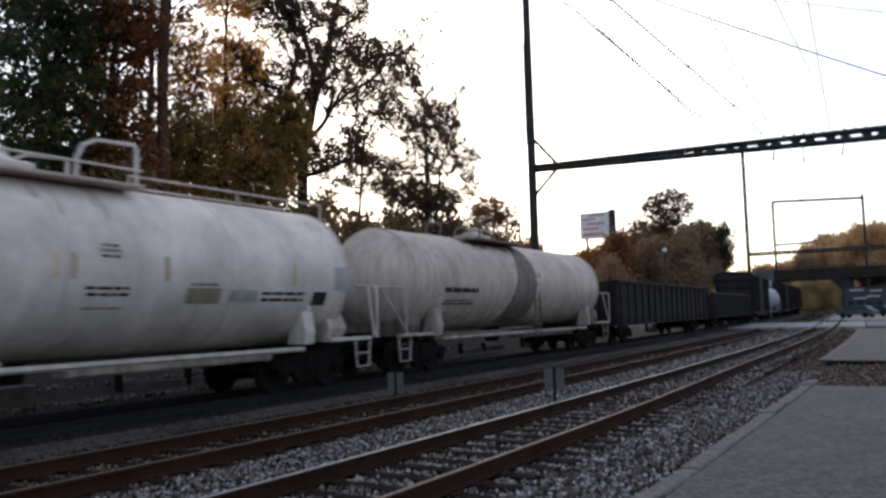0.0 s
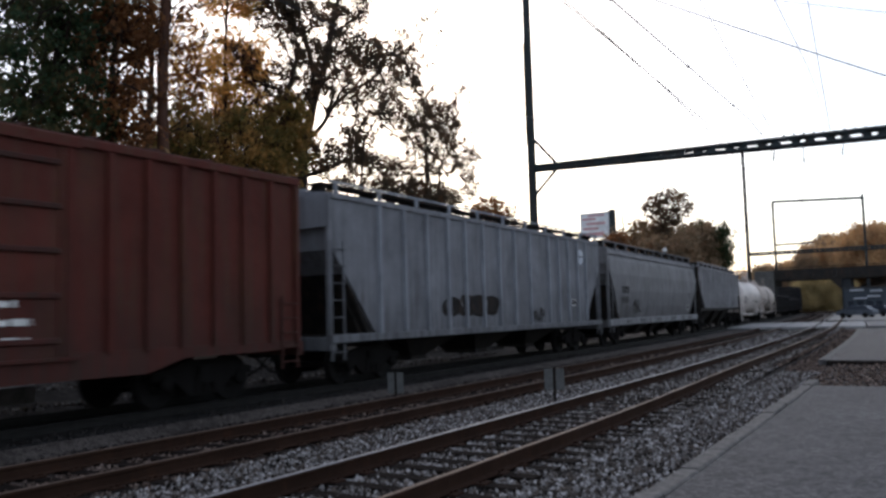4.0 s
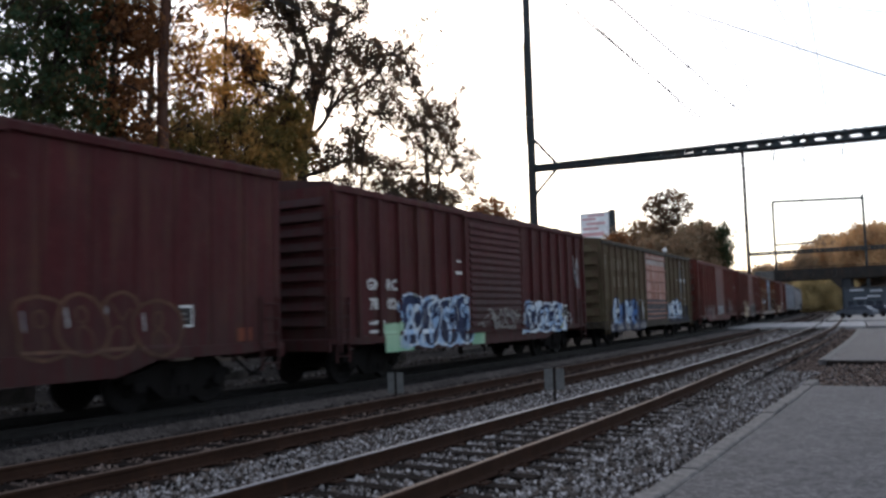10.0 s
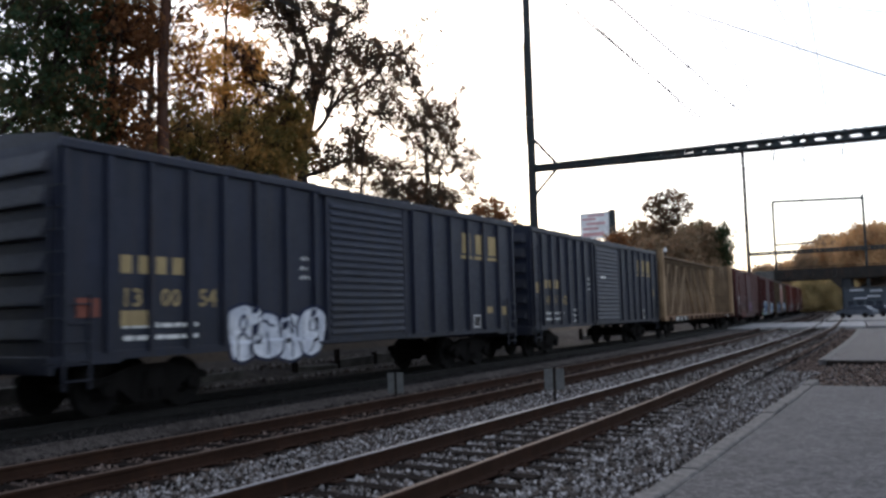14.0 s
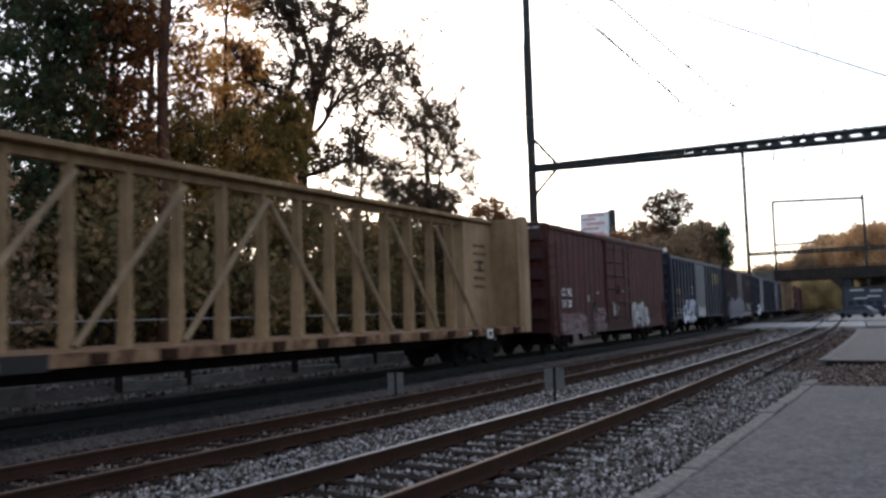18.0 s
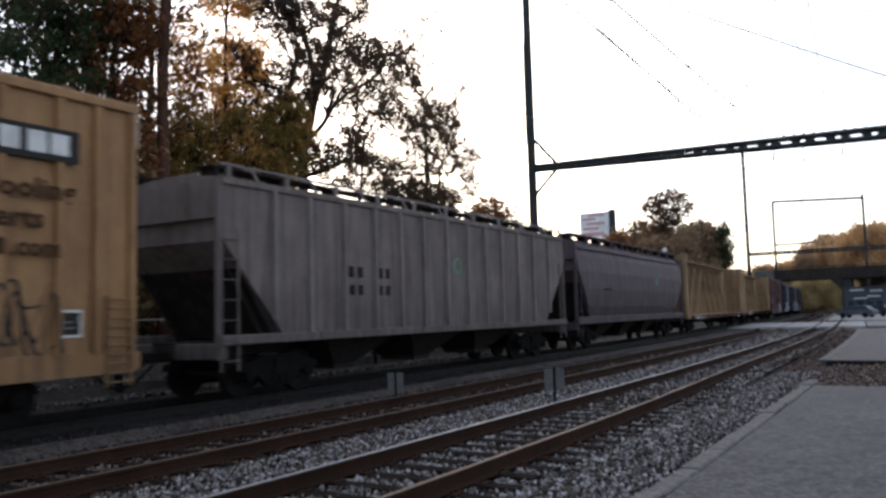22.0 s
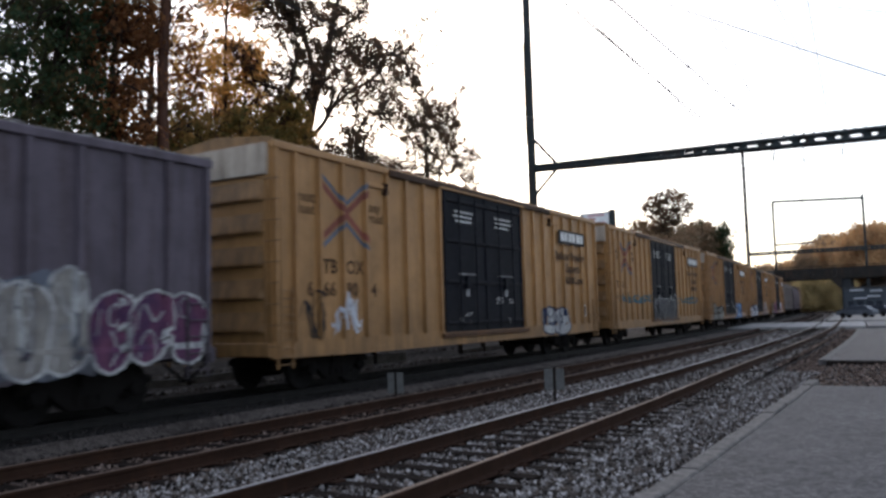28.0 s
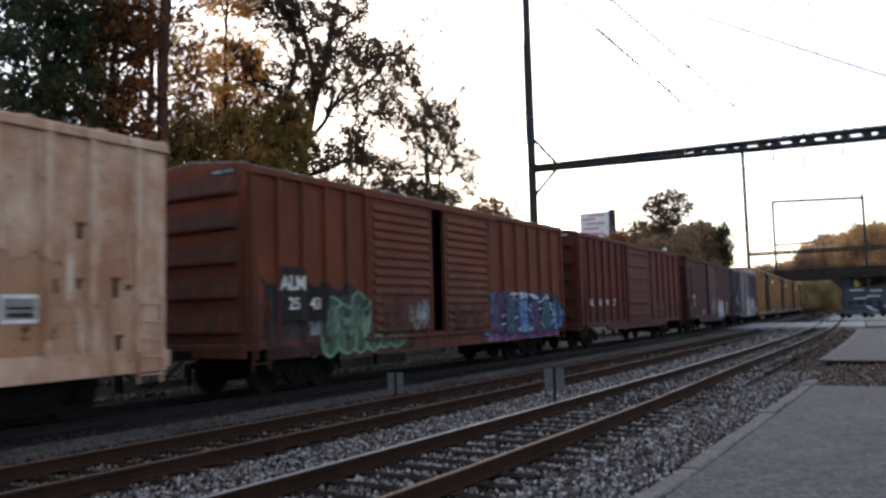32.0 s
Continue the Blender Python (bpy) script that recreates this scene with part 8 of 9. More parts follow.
# bright highlights across the front, added as solid pale bars
for xa_, xb_, za_ in ((-0.9, 1.1, 4.35), (2.1, 3.8, 4.2), (-0.4, 1.5, 3.0), (1.6, 3.5, 3.3)):
    s = Shape()
    s.box(xa_, xb_, -0.5, 0.05, za_ - 0.28, za_, 0.03)
    part("canopy", s, plain("pale_highlight", (0.42, 0.44, 0.47), 0.6, 0, 0.2), shed, "pale bar for a bright highlight on the front")
s = Shape()
s.prism_y([(-2.1, 4.5), (4.7, 4.5), (4.7, 4.65), (-2.1, 4.8)], -0.3, 5.3)
part("roof", s, plain("shed_roof", (0.05, 0.052, 0.055), 0.7), shed)
for x in (-0.9, 0.5, 1.9, 3.3):
    s = Shape()
    s.box(x - 0.55, x + 0.55, -0.06, 0.02, 1.3, 2.5, 0.02)
    f = part("window", s, M_SHED, shed)
    s = Shape()
    s.box(x - 0.45, x + 0.45, -0.075, -0.05, 1.4, 2.4)
    part("pane", s, M_GLASSY, f)
strip("yard_pavement", [(-6.2, -0.6), (16, -0.6), (16, -0.12), (-6.2, -0.12)], 96, 170, plain("pale_yard_concrete", (0.22, 0.215, 0.205), 0.9, 0, 0.3, 1.2), "pale paved yard by the bridge", "yard", 6.0)


def parked_car(x, y, rz, m, label):
    t = thing("parked_car", label, "car", "parked cars", at=pose(x, y, -0.12, 0, 0, rz))
    s = Shape()
    s.prism_x([(-2.2, 0.35), (2.2, 0.35), (2.25, 0.75), (1.3, 0.95), (-2.1, 0.98), (-2.25, 0.7)], -0.88, 0.88)
    part("body", s, m, t)
    s = Shape()
    s.quad_strip([[(-0.82, -1.9, 0.96), (0.82, -1.9, 0.96), (0.82, 1.2, 0.96), (-0.82, 1.2, 0.96)], [(-0.66, -1.3, 1.45), (0.66, -1.3, 1.45), (0.66, 0.4, 1.45), (-0.66, 0.4, 1.45)]])
    cab = part("cabin", s, M_GLASSY, t)
    s = Shape()
    s.box(-0.66, 0.66, -1.3, 0.4, 1.44, 1.49, 0.01)
    part("roof", s, m, cab)
    for a in (-0.82, 0.82):
        for b in (-1.35, 1.35):
            s = Shape()
            s.lathe([(-0.1, 0.2), (-0.1, 0.32), (0.1, 0.32), (0.1, 0.2)], "x", 14, (a, b, 0.32))
            part("wheel", s, M_WHEEL, t)
    return t


parked_car(-8.9, 112, 70, paint("car_grey", (0.13, 0.15, 0.18), 0, .1, .35), "grey car parked by the bridge")
parked_car(-7.2, 120, 60, paint("car_dark", (0.04, 0.045, 0.06), 0, .1, .35), "dark car parked by the bridge")
parked_car(-10.6, 130, 80, paint("car_blue", (0.06, 0.08, 0.13), 0, .1, .35), "dark blue car parked by the shed")
# small signal lamp beyond the gondolas
sig = thing("signal_post", "dark signal post with a pale round lamp", "signal", at=pose(-26.5, 92, 0))
s = Shape()
s.tube([(0, 0, 0), (0, 0, 8.2)], 0.09, 8)
part("post", s, M_POLE, sig)
s = Shape()
s.lathe([(-0.12, 0.2), (0.05, 0.26), (0.12, 0.2)], "y", 14, (0, -0.1, 8.3))
part("lamp", s, paint("lamp_enamel", (0.7, 0.7, 0.68), 0, .1), sig)


# ---- trees ----
def grow(rng, p, d, length, r, depth, tubes, tips, spread=0.6, up=0.15, kids=(2, 4), bend=0.18):
    """One limb and its branches: fills tubes with (points, radii) and tips with twig points."""
    pts, rad = [p.copy()], [r]
    n = 4
    for i in range(n):
        d = (d + Vector((rng.gauss(0, bend), rng.gauss(0, bend), rng.gauss(0, bend * 0.6) + up * 0.25))).normalized()
        p = p + d * (length / n)
        pts.append(p.copy())
        rad.append(r * (1 - 0.55 * (i + 1) / n))
    tubes.append((pts, rad))
    if depth == 0:
        tips.extend(pts[1:])
        return
    if depth == 1:
        tips.extend(pts[2:])
    for _ in range(rng.randint(*kids)):
        k = rng.randint(2, n)
        q = pts[k]
        a = (d + Vector((rng.gauss(0, 1), rng.gauss(0, 1), rng.gauss(0, 0.6) + up)) * spread).normalized()
        grow(rng, q, a, length * rng.uniform(0.55, 0.8), rad[k] * rng.uniform(0.55, 0.75), depth - 1, tubes, tips, spread, up, kids, bend)


def leaves_mesh(name, tips, per, size, scatter, rng, m):
    g = np.random.default_rng(rng.randrange(1 << 30))
    P = np.repeat(np.array([tuple(t) for t in tips]), per, axis=0)
    n = len(P)
    P = P + g.normal(0, scatter, (n, 3))
    a, b = g.normal(0, 1, (n, 3)), g.normal(0, 1, (n, 3))
    a /= np.linalg.norm(a, axis=1)[:, None]
    b -= a * (a * b).sum(1)[:, None]
    b /= np.linalg.norm(b, axis=1)[:, None]
    k = size * g.uniform(0.6, 1.35, (n, 1))
    a, b = a * k, b * k * 0.62
    c = np.cross(a, b) / k * 0.18
    V = np.stack([P - a, P + b + c, P + a, P - b + c], 1).reshape(-1, 3)
    F = np.arange(n * 4).reshape(-1, 4)
    me = bpy.data.meshes.new(name)
    me.from_pydata(V.tolist(), [], F.tolist())
    me.materials.append(m)
    return me


def tree(label, x, y, z, height, r, seed, m, per=5, size=0.16, scatter=0.35, depth=3, spread=0.6, kids=(3, 4), trunk_frac=0.45, limbs=6, limb_len=0.42, lean=(0, 0), category="tree", up=0.15, sides=6, limb_list=None, low=0.35):
    rng = random.Random(seed)
    t = thing("tree", label, category, "trackside trees", at=pose(x, y, z))
    chunks, tips = [], []
    top = Vector((lean[0], lean[1], height * (trunk_frac if limb_list else 0.86)))
    pts = [Vector((0, 0, -0.5)).lerp(top, i / 8) + Vector((rng.gauss(0, 0.08), rng.gauss(0, 0.08), 0)) * (1 if i else 0) for i in range(9)]
    rad = [r * (1.25 if i == 0 else 1 - (0.35 if limb_list else 0.85) * i / 8) for i in range(9)]
    trunk = Shape()
    trunk.tube(pts, rad, 10)
    trunk.smooth = True
    tk = part("trunk", trunk, M_BARK, t)
    if limb_list:
        for f, d, ln, rr in limb_list:
            p = Vector((0, 0, -0.5)).lerp(top, f)
            chunks.append([])
            grow(rng, p, Vector(d).normalized(), ln, rr, depth, chunks[-1], tips, spread, up, kids)
    else:
        for i in range(limbs):
            f = low + (1 - low) * (i + rng.random() * 0.6) / limbs
            p = Vector((0, 0, -0.5)).lerp(top, min(f, 1))
            a = i * 2.4 + rng.random()
            d = Vector((math.cos(a), math.sin(a), 0.35 + 0.9 * f))
            if not chunks or depth > 2:
                chunks.append([])
            grow(rng, p, d.normalized(), height * limb_len * (1.15 - 0.65 * f), r * 0.42 * (1.2 - 0.8 * f), depth, chunks[-1], tips, spread, up, kids)
    for chunk in chunks:
        br = Shape()
        for pts_, rad_ in chunk:
            br.tube(pts_, [max(0.008, q) for q in rad_], 6 if rad_[0] > 0.05 else 4, caps=False)
        part("limb", br.mesh("limb", fix=False), M_BARK, tk)
    if per:
        part("crown", leaves_mesh("crown", tips, per, size, scatter, rng, m), m, t)
    return t


L_DARK = leafy("dark_green_leaves", [(0.022, 0.048, 0.026), (0.045, 0.075, 0.036), (0.075, 0.075, 0.032), (0.13, 0.075, 0.030)], 0.5)
L_BROWN = leafy("russet_leaves", [(0.085, 0.055, 0.026), (0.17, 0.075, 0.032), (0.27, 0.11, 0.04), (0.36, 0.17, 0.055)], 0.5)
L_GOLD = leafy("golden_leaves", [(0.34, 0.20, 0.05), (0.66, 0.36, 0.09), (0.92, 0.50, 0.13), (0.80, 0.42, 0.16)], 0.6)
L_OAK = leafy("dull_oak_leaves", [(0.045, 0.042, 0.030), (0.075, 0.055, 0.036), (0.13, 0.075, 0.042), (0.20, 0.095, 0.045)], 0.45)
L_HILL = leafy("autumn_hill_leaves", [(0.66, 0.38, 0.18), (0.56, 0.34, 0.17), (0.48, 0.32, 0.17), (0.72, 0.43, 0.20)], 0.5)
L_YEL = leafy("yellow_bush_leaves", [(0.50, 0.36, 0.17), (0.40, 0.30, 0.14), (0.32, 0.25, 0.12), (0.54, 0.37, 0.17)], 0.45)
L_MID = leafy("mixed_autumn_leaves", [(0.30, 0.20, 0.125), (0.22, 0.165, 0.10), (0.36, 0.22, 0.13), (0.18, 0.145, 0.09)], 0.45)
L_SCRUB = leafy("olive_brown_scrub", [(0.085, 0.085, 0.04), (0.16, 0.13, 0.06), (0.26, 0.175, 0.08), (0.38, 0.23, 0.095)], 0.5)
# deep undergrowth that closes the wood
def thicket(name, u0, u1, y0, y1, h, n, size, m, seed, label):
    g = np.random.default_rng(seed)
    y = g.uniform(y0, y1, n)
    x = g.uniform(u0, u1, n)
    top = np.array([h * (0.72 + 0.4 * noise.noise((a * 0.22, b * 0.22, seed))) for a, b in zip(x, y)])
    base = np.array([bank(float(a), float(b)) for a, b in zip(x, y)])
    z = base + g.beta(1.3, 1.5, n) * top
    rng = random.Random(seed)
    me = leaves_mesh(name, list(zip(x, y, z)), 1, size, 0.05, rng, m)
    return tagged(new(name, me), label, "bushes", kind="stuff")


thicket("undergrowth", -34, -27.5, 8, 22, 5.2, 9000, 0.20, L_SCRUB, 41, "olive-brown tangled undergrowth at the foot of the wood")
thicket("undergrowth", -34, -27.5, 22, 60, 5.2, 21000, 0.20, L_SCRUB, 44, "brown tangled undergrowth behind the oak")
thicket("undergrowth", -40, -31, 55, 118, 5.0, 16000, 0.30, L_MID, 42, "brown tangled undergrowth along the line")
thicket("undergrowth", -26, -22.5, 9, 46, 2.4, 12000, 0.15, L_SCRUB, 43, "olive-brown brush behind the guard rail")
def crown(t, tk, x, y, m, clumps, size, seed, name="crown"):
    """Leaf sprays inside egg-shaped clumps (y, z, rx, ry, rz, sprays, leaves in a spray), each on its own twig."""
    rng = random.Random(seed)
    base = t.matrix_basis.translation
    tw, pts, per_all = Shape(), [], 0
    for cy, cz, rx, ry, rz, n, per in clumps:
        c = Vector((0, cy - base.y, cz - base.z))
        for _ in range(n):
            while True:
                q = Vector((rng.uniform(-1, 1), rng.uniform(-1, 1), rng.uniform(-1, 1)))
                if q.length < 1:
                    break
            p = c + Vector((q.x * rx, q.y * ry, q.z * rz))
            inner = c + (p - c) * 0.55 - Vector((0, 0, 0.25))
            d = inner - p
            if d.length > 0.75:
                inner = p + d * (0.75 / d.length)
            tw.tube([inner, inner.lerp(p, 0.5) + Vector((rng.gauss(0, 0.05), rng.gauss(0, 0.05), 0.05)), p], [0.016, 0.011, 0.006], 3, caps=False)
            for _ in range(rng.randint(max(1, per // 2), per + per // 2)):
                pts.append(p + Vector((rng.gauss(0, 2 * size), rng.gauss(0, 2 * size), rng.gauss(0, 1.5 * size))))
    tagged(part("twig_spray", tw.mesh("twig_spray", fix=False), M_BARK, tk), kind="stuff")
    part(name, leaves_mesh(name, pts, 1, size, 0.01, rng, m), m, t)


def limbed(label, x, y, r, seed, m, trunk, limbs, clumps, size=0.085, category="tree", kids=3, tipped=0, bark=None, taper=0.62):
    """A tree whose trunk and main limbs follow bent lines of (y, z), each limb with forks and twigs."""
    rng = random.Random(seed)
    z = bank(x, y)
    t = thing("tree", label, category, "trackside trees", at=pose(x, y, z))

    def line(pts, wob):
        return [Vector(((rng.gauss(0, wob) if i else 0), py - y, pz - z)) for i, (py, pz) in enumerate(pts)]

    def fine(pts):
        out = [pts[0]]
        for i in range(len(pts) - 1):
            p0, p1, p2, p3 = pts[max(0, i - 1)], pts[i], pts[i + 1], pts[min(len(pts) - 1, i + 2)]
            for k in (1, 2, 3):
                f = k / 3
                out.append(0.5 * ((2 * p1) + (p2 - p0) * f + (2 * p0 - 5 * p1 + 4 * p2 - p3) * f * f + (3 * p1 - p0 - 3 * p2 + p3) * f ** 3))
        return out
    tr = fine(line([(y, z - 0.5)] + list(trunk), 0.12))
    sh = Shape()
    sh.tube(tr, [r * (1.2 if i == 0 else 1 - taper * i / (len(tr) - 1)) for i in range(len(tr))], 10)
    sh.smooth = True
    tk = part("trunk", sh, bark or M_BARK, t)
    runs = [(tr, r * 0.5, 0.55)]
    for pts, rr, sway in limbs:
        ln = fine(line(pts, sway))
        s2 = Shape()
        s2.tube(ln, [max(0.012, rr * (1 - 0.8 * i / (len(ln) - 1))) for i in range(len(ln))], 7)
        s2.smooth = True
        part("limb", s2, M_BARK, tk)
        runs.append((ln, rr, 0.25))
    tubes, tips = [], []
    for ln, rr, start in runs:
        for i in range(int(len(ln) * start), len(ln)):
            for _ in range(rng.randint(0, 2) if kids < 3 else rng.randint(1, 2)):
                k = 1 - 0.75 * i / len(ln)
                tg = (ln[i] - ln[i - 1]).normalized() if i else Vector((0, 0, 1))
                d = (tg + Vector((rng.gauss(0, 0.7), rng.gauss(0, 0.7), rng.gauss(0.15, 0.5)))).normalized()
                grow(rng, ln[i], d, (0.7 + 14 * rr * k) * rng.uniform(0.6, 1.1), rr * 0.32 * k + 0.012, 1, tubes, tips, 0.6, 0.12, (2, kids), 0.22)
    br = Shape()
    for pts_, rad_ in tubes:
        br.tube(pts_, [max(0.016, q * 1.2) for q in rad_], 4, caps=False)
    tagged(part("branchwork", br.mesh("branchwork", fix=False), M_BARK, tk), kind="stuff")
    if tipped:
        # leaves that hang on along the outer twigs
        part("twig_leaves", leaves_mesh("twig_leaves", tips, tipped, size, 0.11, rng, m), m, t)
    crown(t, tk, x, y, m, clumps, size, seed + 7)
    return t


L_OLIVE = leafy("olive_gold_leaves", [(0.07, 0.085, 0.03), (0.20, 0.15, 0.045), (0.36, 0.20, 0.06), (0.60, 0.32, 0.09)], 0.55)
# the dense wood at the near end
for i, (x, y, h, r, m, cl) in enumerate((
        (-23.0, 12.4, 15, 0.16, L_DARK, ((12.4, 7.5, 1.6, 2.2, 6.0, 270, 24), (13.2, 12.6, 1.6, 2.0, 1.8, 90, 24))),
        (-23.9, 15.5, 17, 0.18, L_DARK, ((15.4, 8.0, 1.7, 1.7, 6.5, 430, 24), (15.6, 13.2, 1.5, 1.9, 2.2, 150, 24))),
        (-23.4, 17.3, 17, 0.14, L_BROWN, ((17.2, 8.0, 1.4, 1.6, 5.5, 330, 24), (17.6, 13.0, 1.3, 1.5, 2.2, 110, 24))),
        (-28.5, 17.8, 19, 0.2, L_DARK, ((17.8, 10.5, 2.4, 3.0, 6.5, 150, 24),)),
        (-29.5, 23.4, 19, 0.2, L_BROWN, ((22.6, 10.0, 2.2, 2.6, 5.5, 130, 24),)),
        (-29.0, 27.5, 14, 0.18, L_BROWN, ((27.5, 9.0, 2.0, 4.2, 3.2, 260, 22),)))):
    limbed("tall %s tree in the trackside wood" % ("dark green" if m is L_DARK else "russet"), x, y, r, 300 + i, m,
           ((y + 0.1, 5), (y - 0.15, 9), (y + 0.2, 13), (y + 0.1, h)),
           tuple((((y, 4 + 2 * k), (y + (1.2 if k % 2 else -1.2), 5.6 + 2 * k), (y + (2.0 if k % 2 else -2.1), 6.4 + 2 * k)), 0.06, 0.9) for k in range(5)), cl, 0.10)
limbed("tall straight bare-trunked tree beside the line", -22.6, 18.55, 0.22, 331, L_BROWN, ((18.6, 6), (18.65, 10), (18.75, 15), (18.8, 21)),
       tuple((((18.65, 9.4 + k), (18.65 + (0.7 if k % 2 else -0.7), 10.2 + k), (18.65 + (1.3 if k % 2 else -1.2), 10.6 + k)), 0.035, 0.4) for k in range(6)),
       ((18.6, 13.0, 1.2, 1.4, 3.6, 80, 16), (19.6, 10.4, 0.7, 0.8, 1.2, 30, 14)), bark=M_REDBARK, taper=0.25)
limbed("golden-leaved tree catching the light", -25.6, 24.4, 0.13, 341, L_GOLD, ((24.3, 6), (24.5, 9), (24.3, 12.5), (24.6, 17)),
       tuple((((24.4, 8.5 + 1.4 * k), (24.4 + (0.9 if k % 2 else -0.9), 9.8 + 1.4 * k), (24.4 + (1.5 if k % 2 else -1.6), 10.3 + 1.4 * k)), 0.04, 0.6) for k in range(5)),
       ((25.0, 12.2, 1.4, 1.5, 2.3, 190, 20), (24.4, 15.6, 1.0, 2.0, 0.9, 90, 20), (22.6, 12.4, 1.0, 1.3, 2.2, 80, 16), (26.3, 13.2, 0.8, 0.9, 1.4, 50, 16)))
limbed("olive and gold bushy tree", -24.2, 24.0, 0.12, 342, L_OLIVE, ((24.1, 4.5), (23.9, 7), (24.2, 10)),
       tuple((((24.0, 4.0 + k), (24.0 + (1.2 if k % 2 else -1.2), 5.4 + k), (24.0 + (2.0 if k % 2 else -2.0), 6.0 + k)), 0.04, 0.7) for k in range(5)),
       ((23.9, 8.0, 1.5, 2.6, 2.6, 460, 22), (21.0, 7.6, 1.0, 1.3, 2.8, 220, 22), (26.0, 8.4, 1.2, 1.5, 1.8, 130, 22), (26.6, 9.8, 1.2, 1.5, 1.9, 230, 22)))
# the big spreading oak: crooked limbs over a thin, ragged crown
limbed("big spreading oak with dark limbs and thin foliage", -24.6, 28.0, 0.27, 351, L_OAK, ((28.0, 8.2), (28.7, 10.5), (29.1, 12.0), (29.6, 13.5), (30.25, 15.6), (30.9, 17.4), (31.3, 19.0)),
       ((((29.0, 12.2), (28.75, 13.9), (28.25, 14.9), (27.4, 15.2), (26.4, 15.25), (25.6, 15.9)), 0.15, 0.15),
        (((27.9, 9.6), (27.2, 10.4), (27.3, 11.8), (27.6, 13.6), (27.75, 14.9), (27.0, 15.8)), 0.14, 0.15),
        (((27.9, 10.6), (26.4, 11.5), (25.3, 11.95), (24.7, 12.5)), 0.09, 0.3),
        (((28.6, 10.0), (29.3, 10.7), (30.4, 11.9), (32.0, 13.1), (33.3, 13.85), (34.6, 15.0), (35.8, 16.0)), 0.14, 0.2),
        (((33.2, 13.8), (35.1, 14.35), (36.5, 14.75), (37.4, 15.75), (37.95, 17.0), (38.9, 18.8)), 0.09, 0.2),
        (((28.1, 8.1), (30.1, 8.8), (31.9, 9.45), (33.4, 9.6), (35.2, 9.25), (37.1, 9.4), (38.6, 9.7)), 0.13, 0.2),
        (((31.6, 9.3), (32.1, 11.3), (32.25, 13.1), (32.6, 14.6)), 0.06, 0.3),
        (((29.6, 13.6), (30.8, 14.6), (31.8, 15.2), (33.0, 15.4)), 0.08, 0.4),
        (((30.2, 15.4), (31.6, 16.4), (32.4, 17.6)), 0.07, 0.4),
        (((27.7, 14.4), (28.6, 15.8), (28.8, 17.4)), 0.07, 0.3),
        (((30.4, 11.9), (31.6, 12.2), (33.2, 12.1), (34.6, 12.6)), 0.06, 0.4),
        (((28.7, 10.8), (28.2, 12.2), (28.5, 13.6)), 0.06, 0.5)),
       ((28.2, 13.0, 1.4, 1.8, 2.2, 190, 17), (30.9, 13.6, 1.0, 2.0, 1.6, 120, 16), (34.2, 13.4, 0.8, 2.6, 1.3, 110, 15), (27.2, 15.6, 1.2, 2.6, 1.3, 150, 17), (32.2, 11.6, 0.8, 2.0, 1.0, 50, 14),
        (26.4, 10.6, 0.9, 1.6, 1.4, 130, 16), (31.6, 9.9, 0.8, 1.5, 1.1, 95, 16), (34.6, 9.6, 0.6, 3.0, 0.7, 90, 16), (29.4, 9.2, 0.8, 1.0, 1.0, 80, 18), (32.6, 8.4, 0.7, 2.8, 0.7, 95, 16),
        (33.4, 15.2, 0.6, 2.2, 0.9, 110, 15), (37.0, 15.2, 0.5, 1.6, 1.2, 100, 14), (31.2, 16.6, 0.7, 2.2, 1.4, 110, 15), (35.8, 12.2, 0.5, 1.8, 1.1, 70, 14), (36.4, 17.0, 0.4, 1.8, 1.2, 30, 10)), 0.072, kids=4, tipped=4)
limbed("slender sparse tree beside the oak", -23.6, 36.9, 0.09, 361, L_OAK, ((37.0, 7.9), (37.25, 11.0), (37.1, 12.9), (36.8, 13.8)),
       tuple((((37.1, 7.8 + k), (37.1 + (0.8 if k % 2 else -0.8), 8.9 + k), (37.1 + (1.5 if k % 2 else -1.4), 9.6 + k)), 0.03, 0.4) for k in range(4)),
       ((36.6, 11.6, 0.6, 2.0, 2.0, 150, 15), (36.4, 8.2, 0.7, 2.2, 0.9, 130, 18), (34.4, 8.0, 0.6, 2.0, 0.8, 110, 18)), 0.072, tipped=5)
limbed("slender sparse tree with a leaning top", -23.4, 37.4, 0.08, 362, L_OAK, ((37.9, 8.0), (38.9, 10.8), (40.0, 12.5), (41.4, 14.5)),
       ((((38.2, 8.6), (39.4, 9.8), (40.6, 10.4)), 0.03, 0.3), (((38.6, 9.8), (37.9, 11.2), (37.7, 12.4)), 0.03, 0.3)), ((39.2, 11.4, 0.5, 1.6, 1.9, 110, 14), (41.4, 9.6, 0.4, 1.4, 1.2, 70, 13), (38.6, 8.2, 0.6, 2.0, 0.9, 130, 18), (38.8, 13.4, 0.4, 1.6, 1.1, 70, 14), (41.8, 11.4, 0.3, 1.0, 1.2, 30, 12)), 0.072, tipped=5)
limbed("thin leaning sapling among the oak limbs", -23.6, 30.4, 0.07, 363, L_OAK, ((31.3, 9.4), (32.05, 10.6), (33.1, 12.0), (34.2, 13.4), (35.9, 14.8)),
       ((((31.6, 9.8), (30.8, 10.6), (30.4, 11.4)), 0.025, 0.3),), ((31.4, 9.6, 0.6, 1.3, 1.0, 60, 14), (34.4, 13.2, 0.3, 0.9, 0.8, 20, 10)), 0.072, kids=2, tipped=1)
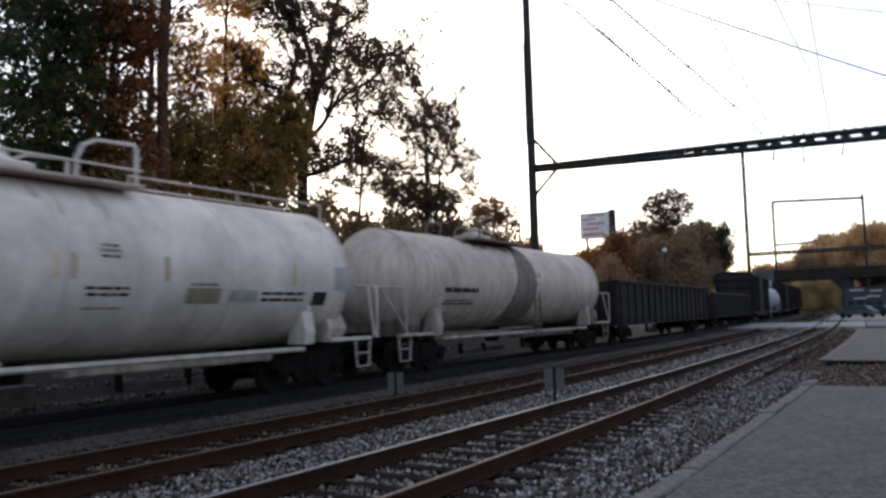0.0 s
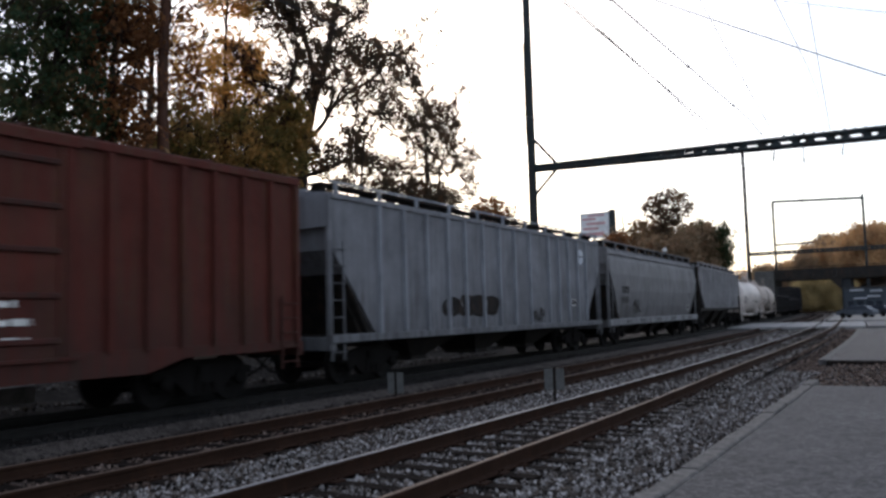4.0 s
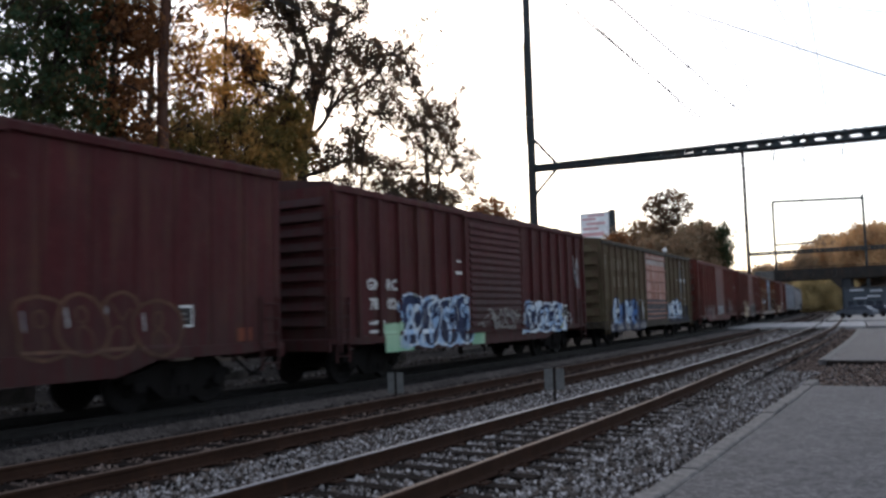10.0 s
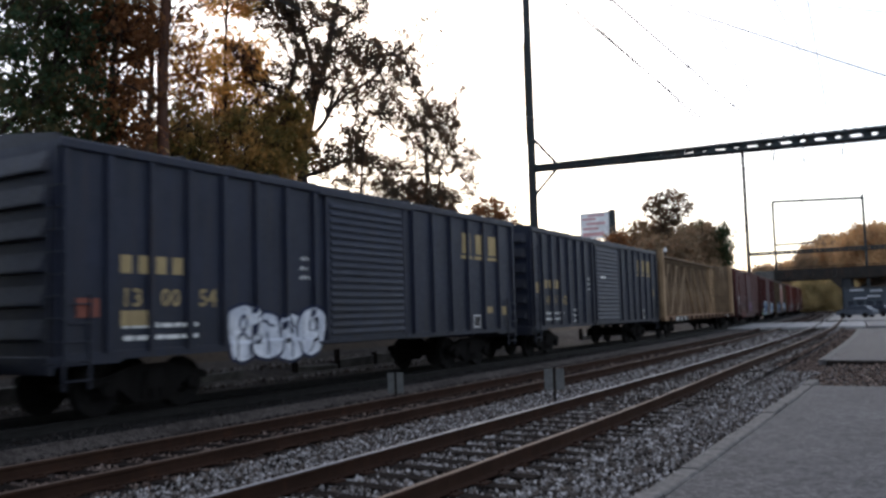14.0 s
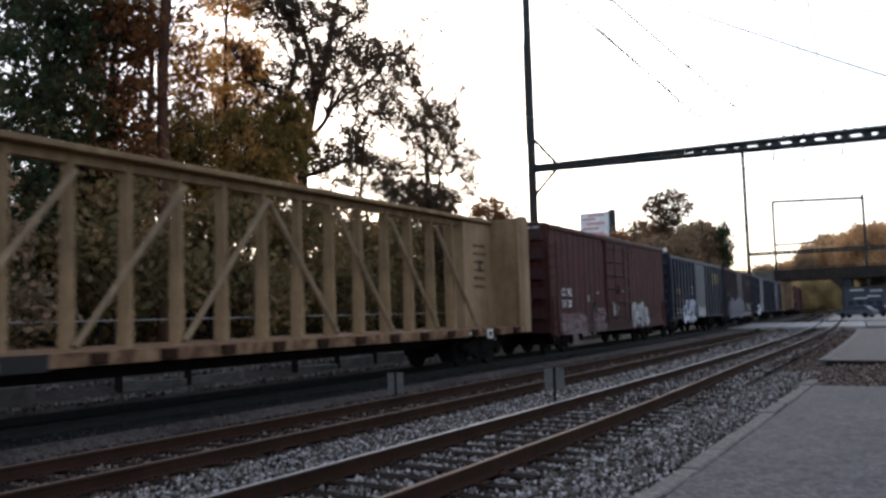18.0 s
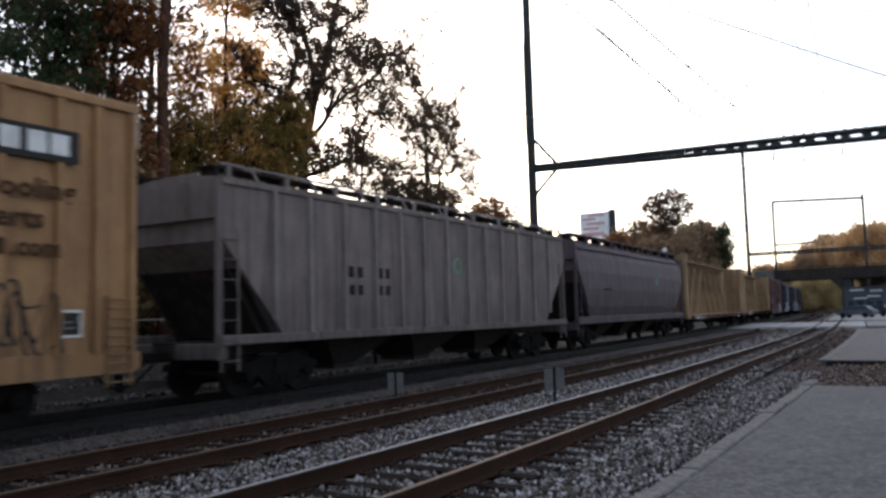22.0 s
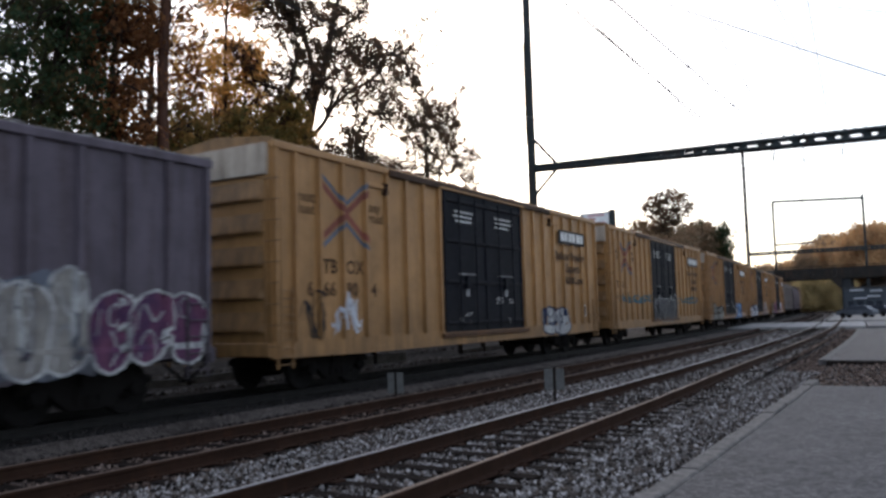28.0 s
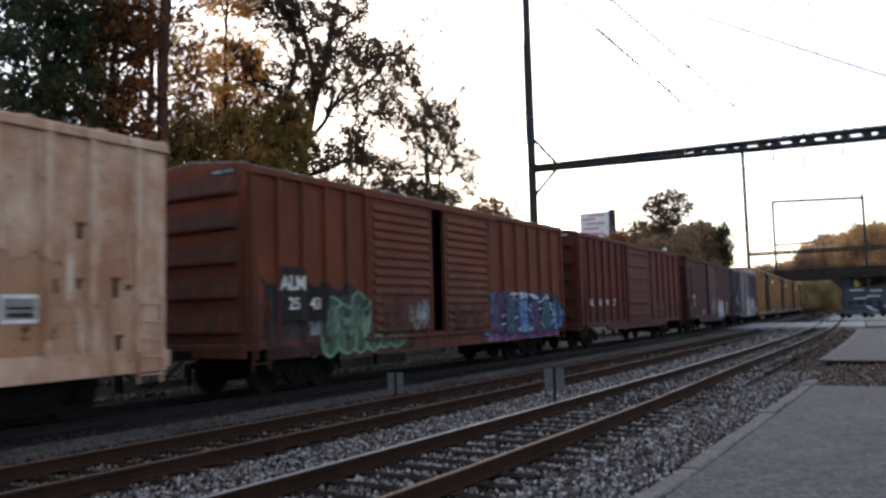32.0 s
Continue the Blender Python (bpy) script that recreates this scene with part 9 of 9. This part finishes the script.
limbed("russet bush rising over the guard rail", -25.0, 47.6, 0.08, 364, L_BROWN, ((47.6, 4), (47.7, 6), (47.8, 7.6)),
       tuple((((47.6, 3.6 + k), (47.6 + (1.0 if k % 2 else -1.0), 4.8 + k), (47.6 + (1.8 if k % 2 else -1.8), 5.4 + k)), 0.03, 0.4) for k in range(3)),
       ((47.0, 8.3, 0.9, 2.4, 1.1, 170, 16), (50.2, 7.9, 0.6, 1.6, 1.3, 60, 12), (47.4, 5.6, 1.2, 2.8, 1.6, 110, 16)), category="shrub")
for i, (x, y, h, m) in enumerate(((-23.0, 26.0, 5.0, L_SCRUB), (-22.6, 31.0, 4.8, L_SCRUB), (-23.5, 36.0, 6.0, L_OAK), (-25.0, 43.0, 5.6, L_SCRUB), (-24.5, 39.5, 5.6, L_OAK), (-27.0, 49.0, 5.4, L_BROWN), (-29.0, 56.0, 5.6, L_OAK), (-21.6, 16.0, 4.4, L_SCRUB), (-21.8, 20.5, 4.2, L_SCRUB), (-21.5, 11.0, 4.0, L_MID), (-29, 33, 6.5, L_MID), (-30, 42, 6, L_BROWN), (-27, 26, 6, L_MID), (-21.0, 7.5, 4.0, L_BROWN), (-27.0, 20.5, 6.0, L_MID), (-33, 24, 8, L_DARK), (-34, 52, 6.5, L_BROWN), (-36, 62, 6.5, L_MID), (-33, 68, 6, L_BROWN), (-39, 74, 7, L_MID), (-35, 80, 6, L_OAK), (-42, 88, 8, L_MID), (-36, 92, 7, L_BROWN), (-31, 86, 5.5, L_MID), (-46, 70, 8, L_OAK))):
    tree("low %s undergrowth tree" % ("russet" if m is L_BROWN else "autumn"), x, y, bank(x, y), h, 0.08, 400 + i, m, 6, 0.13, 0.34, 2, 0.7, (3, 5), limbs=9, low=0.05, limb_len=0.42, category="shrub")
# trees up the line, left of the tracks
for i, (x, y, h, m) in enumerate(((-34.0, 116, 12.5, L_MID), (-31.0, 112, 10.8, L_MID), (-37.5, 124, 13.0, L_MID), (-29.0, 110, 10.6, L_MID), (-41.0, 128, 12.0, L_BROWN), (-29.6, 120, 12.2, L_MID), (-28.6, 116, 11.5, L_DARK), (-46, 132, 11.0, L_MID), (-51, 128, 10.0, L_BROWN), (-28.8, 106, 9.0, L_MID), (-37.0, 106, 10.5, L_MID), (-35.0, 99, 9.5, L_BROWN), (-32.0, 104, 9.0, L_MID))):
    tree("autumn tree beside the line", x, y, 0.5, h, 0.2, 500 + i, m, 11, 0.2, 0.6, 2, 0.65, (3, 5), limbs=11, low=0.06, limb_len=0.30)
for x, h, m, cl, lb in ((-31.6, 17.8, L_OAK, ((112, 15.8, 3.5, 1.8, 2.3, 170, 15), (112, 13.0, 2.4, 1.4, 1.5, 60, 12)), "tall dark tree with an open crown beside the line"),
                        (-27.0, 13.0, L_MID, ((112, 10.0, 2.8, 1.8, 3.2, 200, 15),), "rusty brown tree beside the line"),
                        (-24.3, 12.8, L_DARK, ((112, 9.8, 1.0, 1.0, 3.2, 110, 14),), "narrow dark green tree beside the line"),
                        (-38.0, 16.6, L_MID, ((112, 14.0, 1.2, 1.0, 2.2, 10, 4),), "bare grey tree beside the line"),
                        (-36.4, 14.0, L_MID, ((112, 11.6, 2.8, 1.8, 2.6, 120, 13),), "thin grey-brown tree beside the line")):
    limbed(lb, x, 112, 0.16, 520 + int(-x), m, ((112, 5), (112.2, 9), (112, h)), tuple((((112, 4 + 1.6 * k), (112.6, 6 + 1.6 * k), (113.0, 7.6 + 1.6 * k)), 0.06, 1.6) for k in range(5)), cl, 0.2)
# wooded hill beyond the bridge
for i in range(54):
    rng_ = random.Random(600 + i)
    y = 318 + rng_.uniform(-22, 40)
    u = -15 + 75 * (i / 53) ** 1.1 + rng_.uniform(-2, 2)
    x = u + bow(y)
    tree("orange autumn tree on the wooded hill", x, y, bank(u, y) - 0.5, (12.2 + 0.16 * (u + 13) + 0.09 * max(0.0, u) if u < 13 else 17.6 - max(0.0, min(6.5, (u - 25) * 0.65))) * rng_.uniform(0.88, 1.08), 0.3, 620 + i, L_HILL if i % 4 else L_MID, 14, 0.45, 1.2, 2, 0.65, (3, 4), limbs=10, low=0.05, limb_len=0.36)
for i, (x, y) in enumerate(((-29.0, 226), (-26.5, 232), (-24.0, 228), (-31.5, 240), (-28, 243), (-21.5, 236))):
    tree("golden bush glowing beyond the bridge", x, y, bank(x - bow(y), y) - 0.3, 7.5, 0.12, 700 + i, L_YEL, 16, 0.28, 0.8, 2, 0.7, (3, 4), limbs=9, low=0.03, limb_len=0.4, category="shrub")

motions()
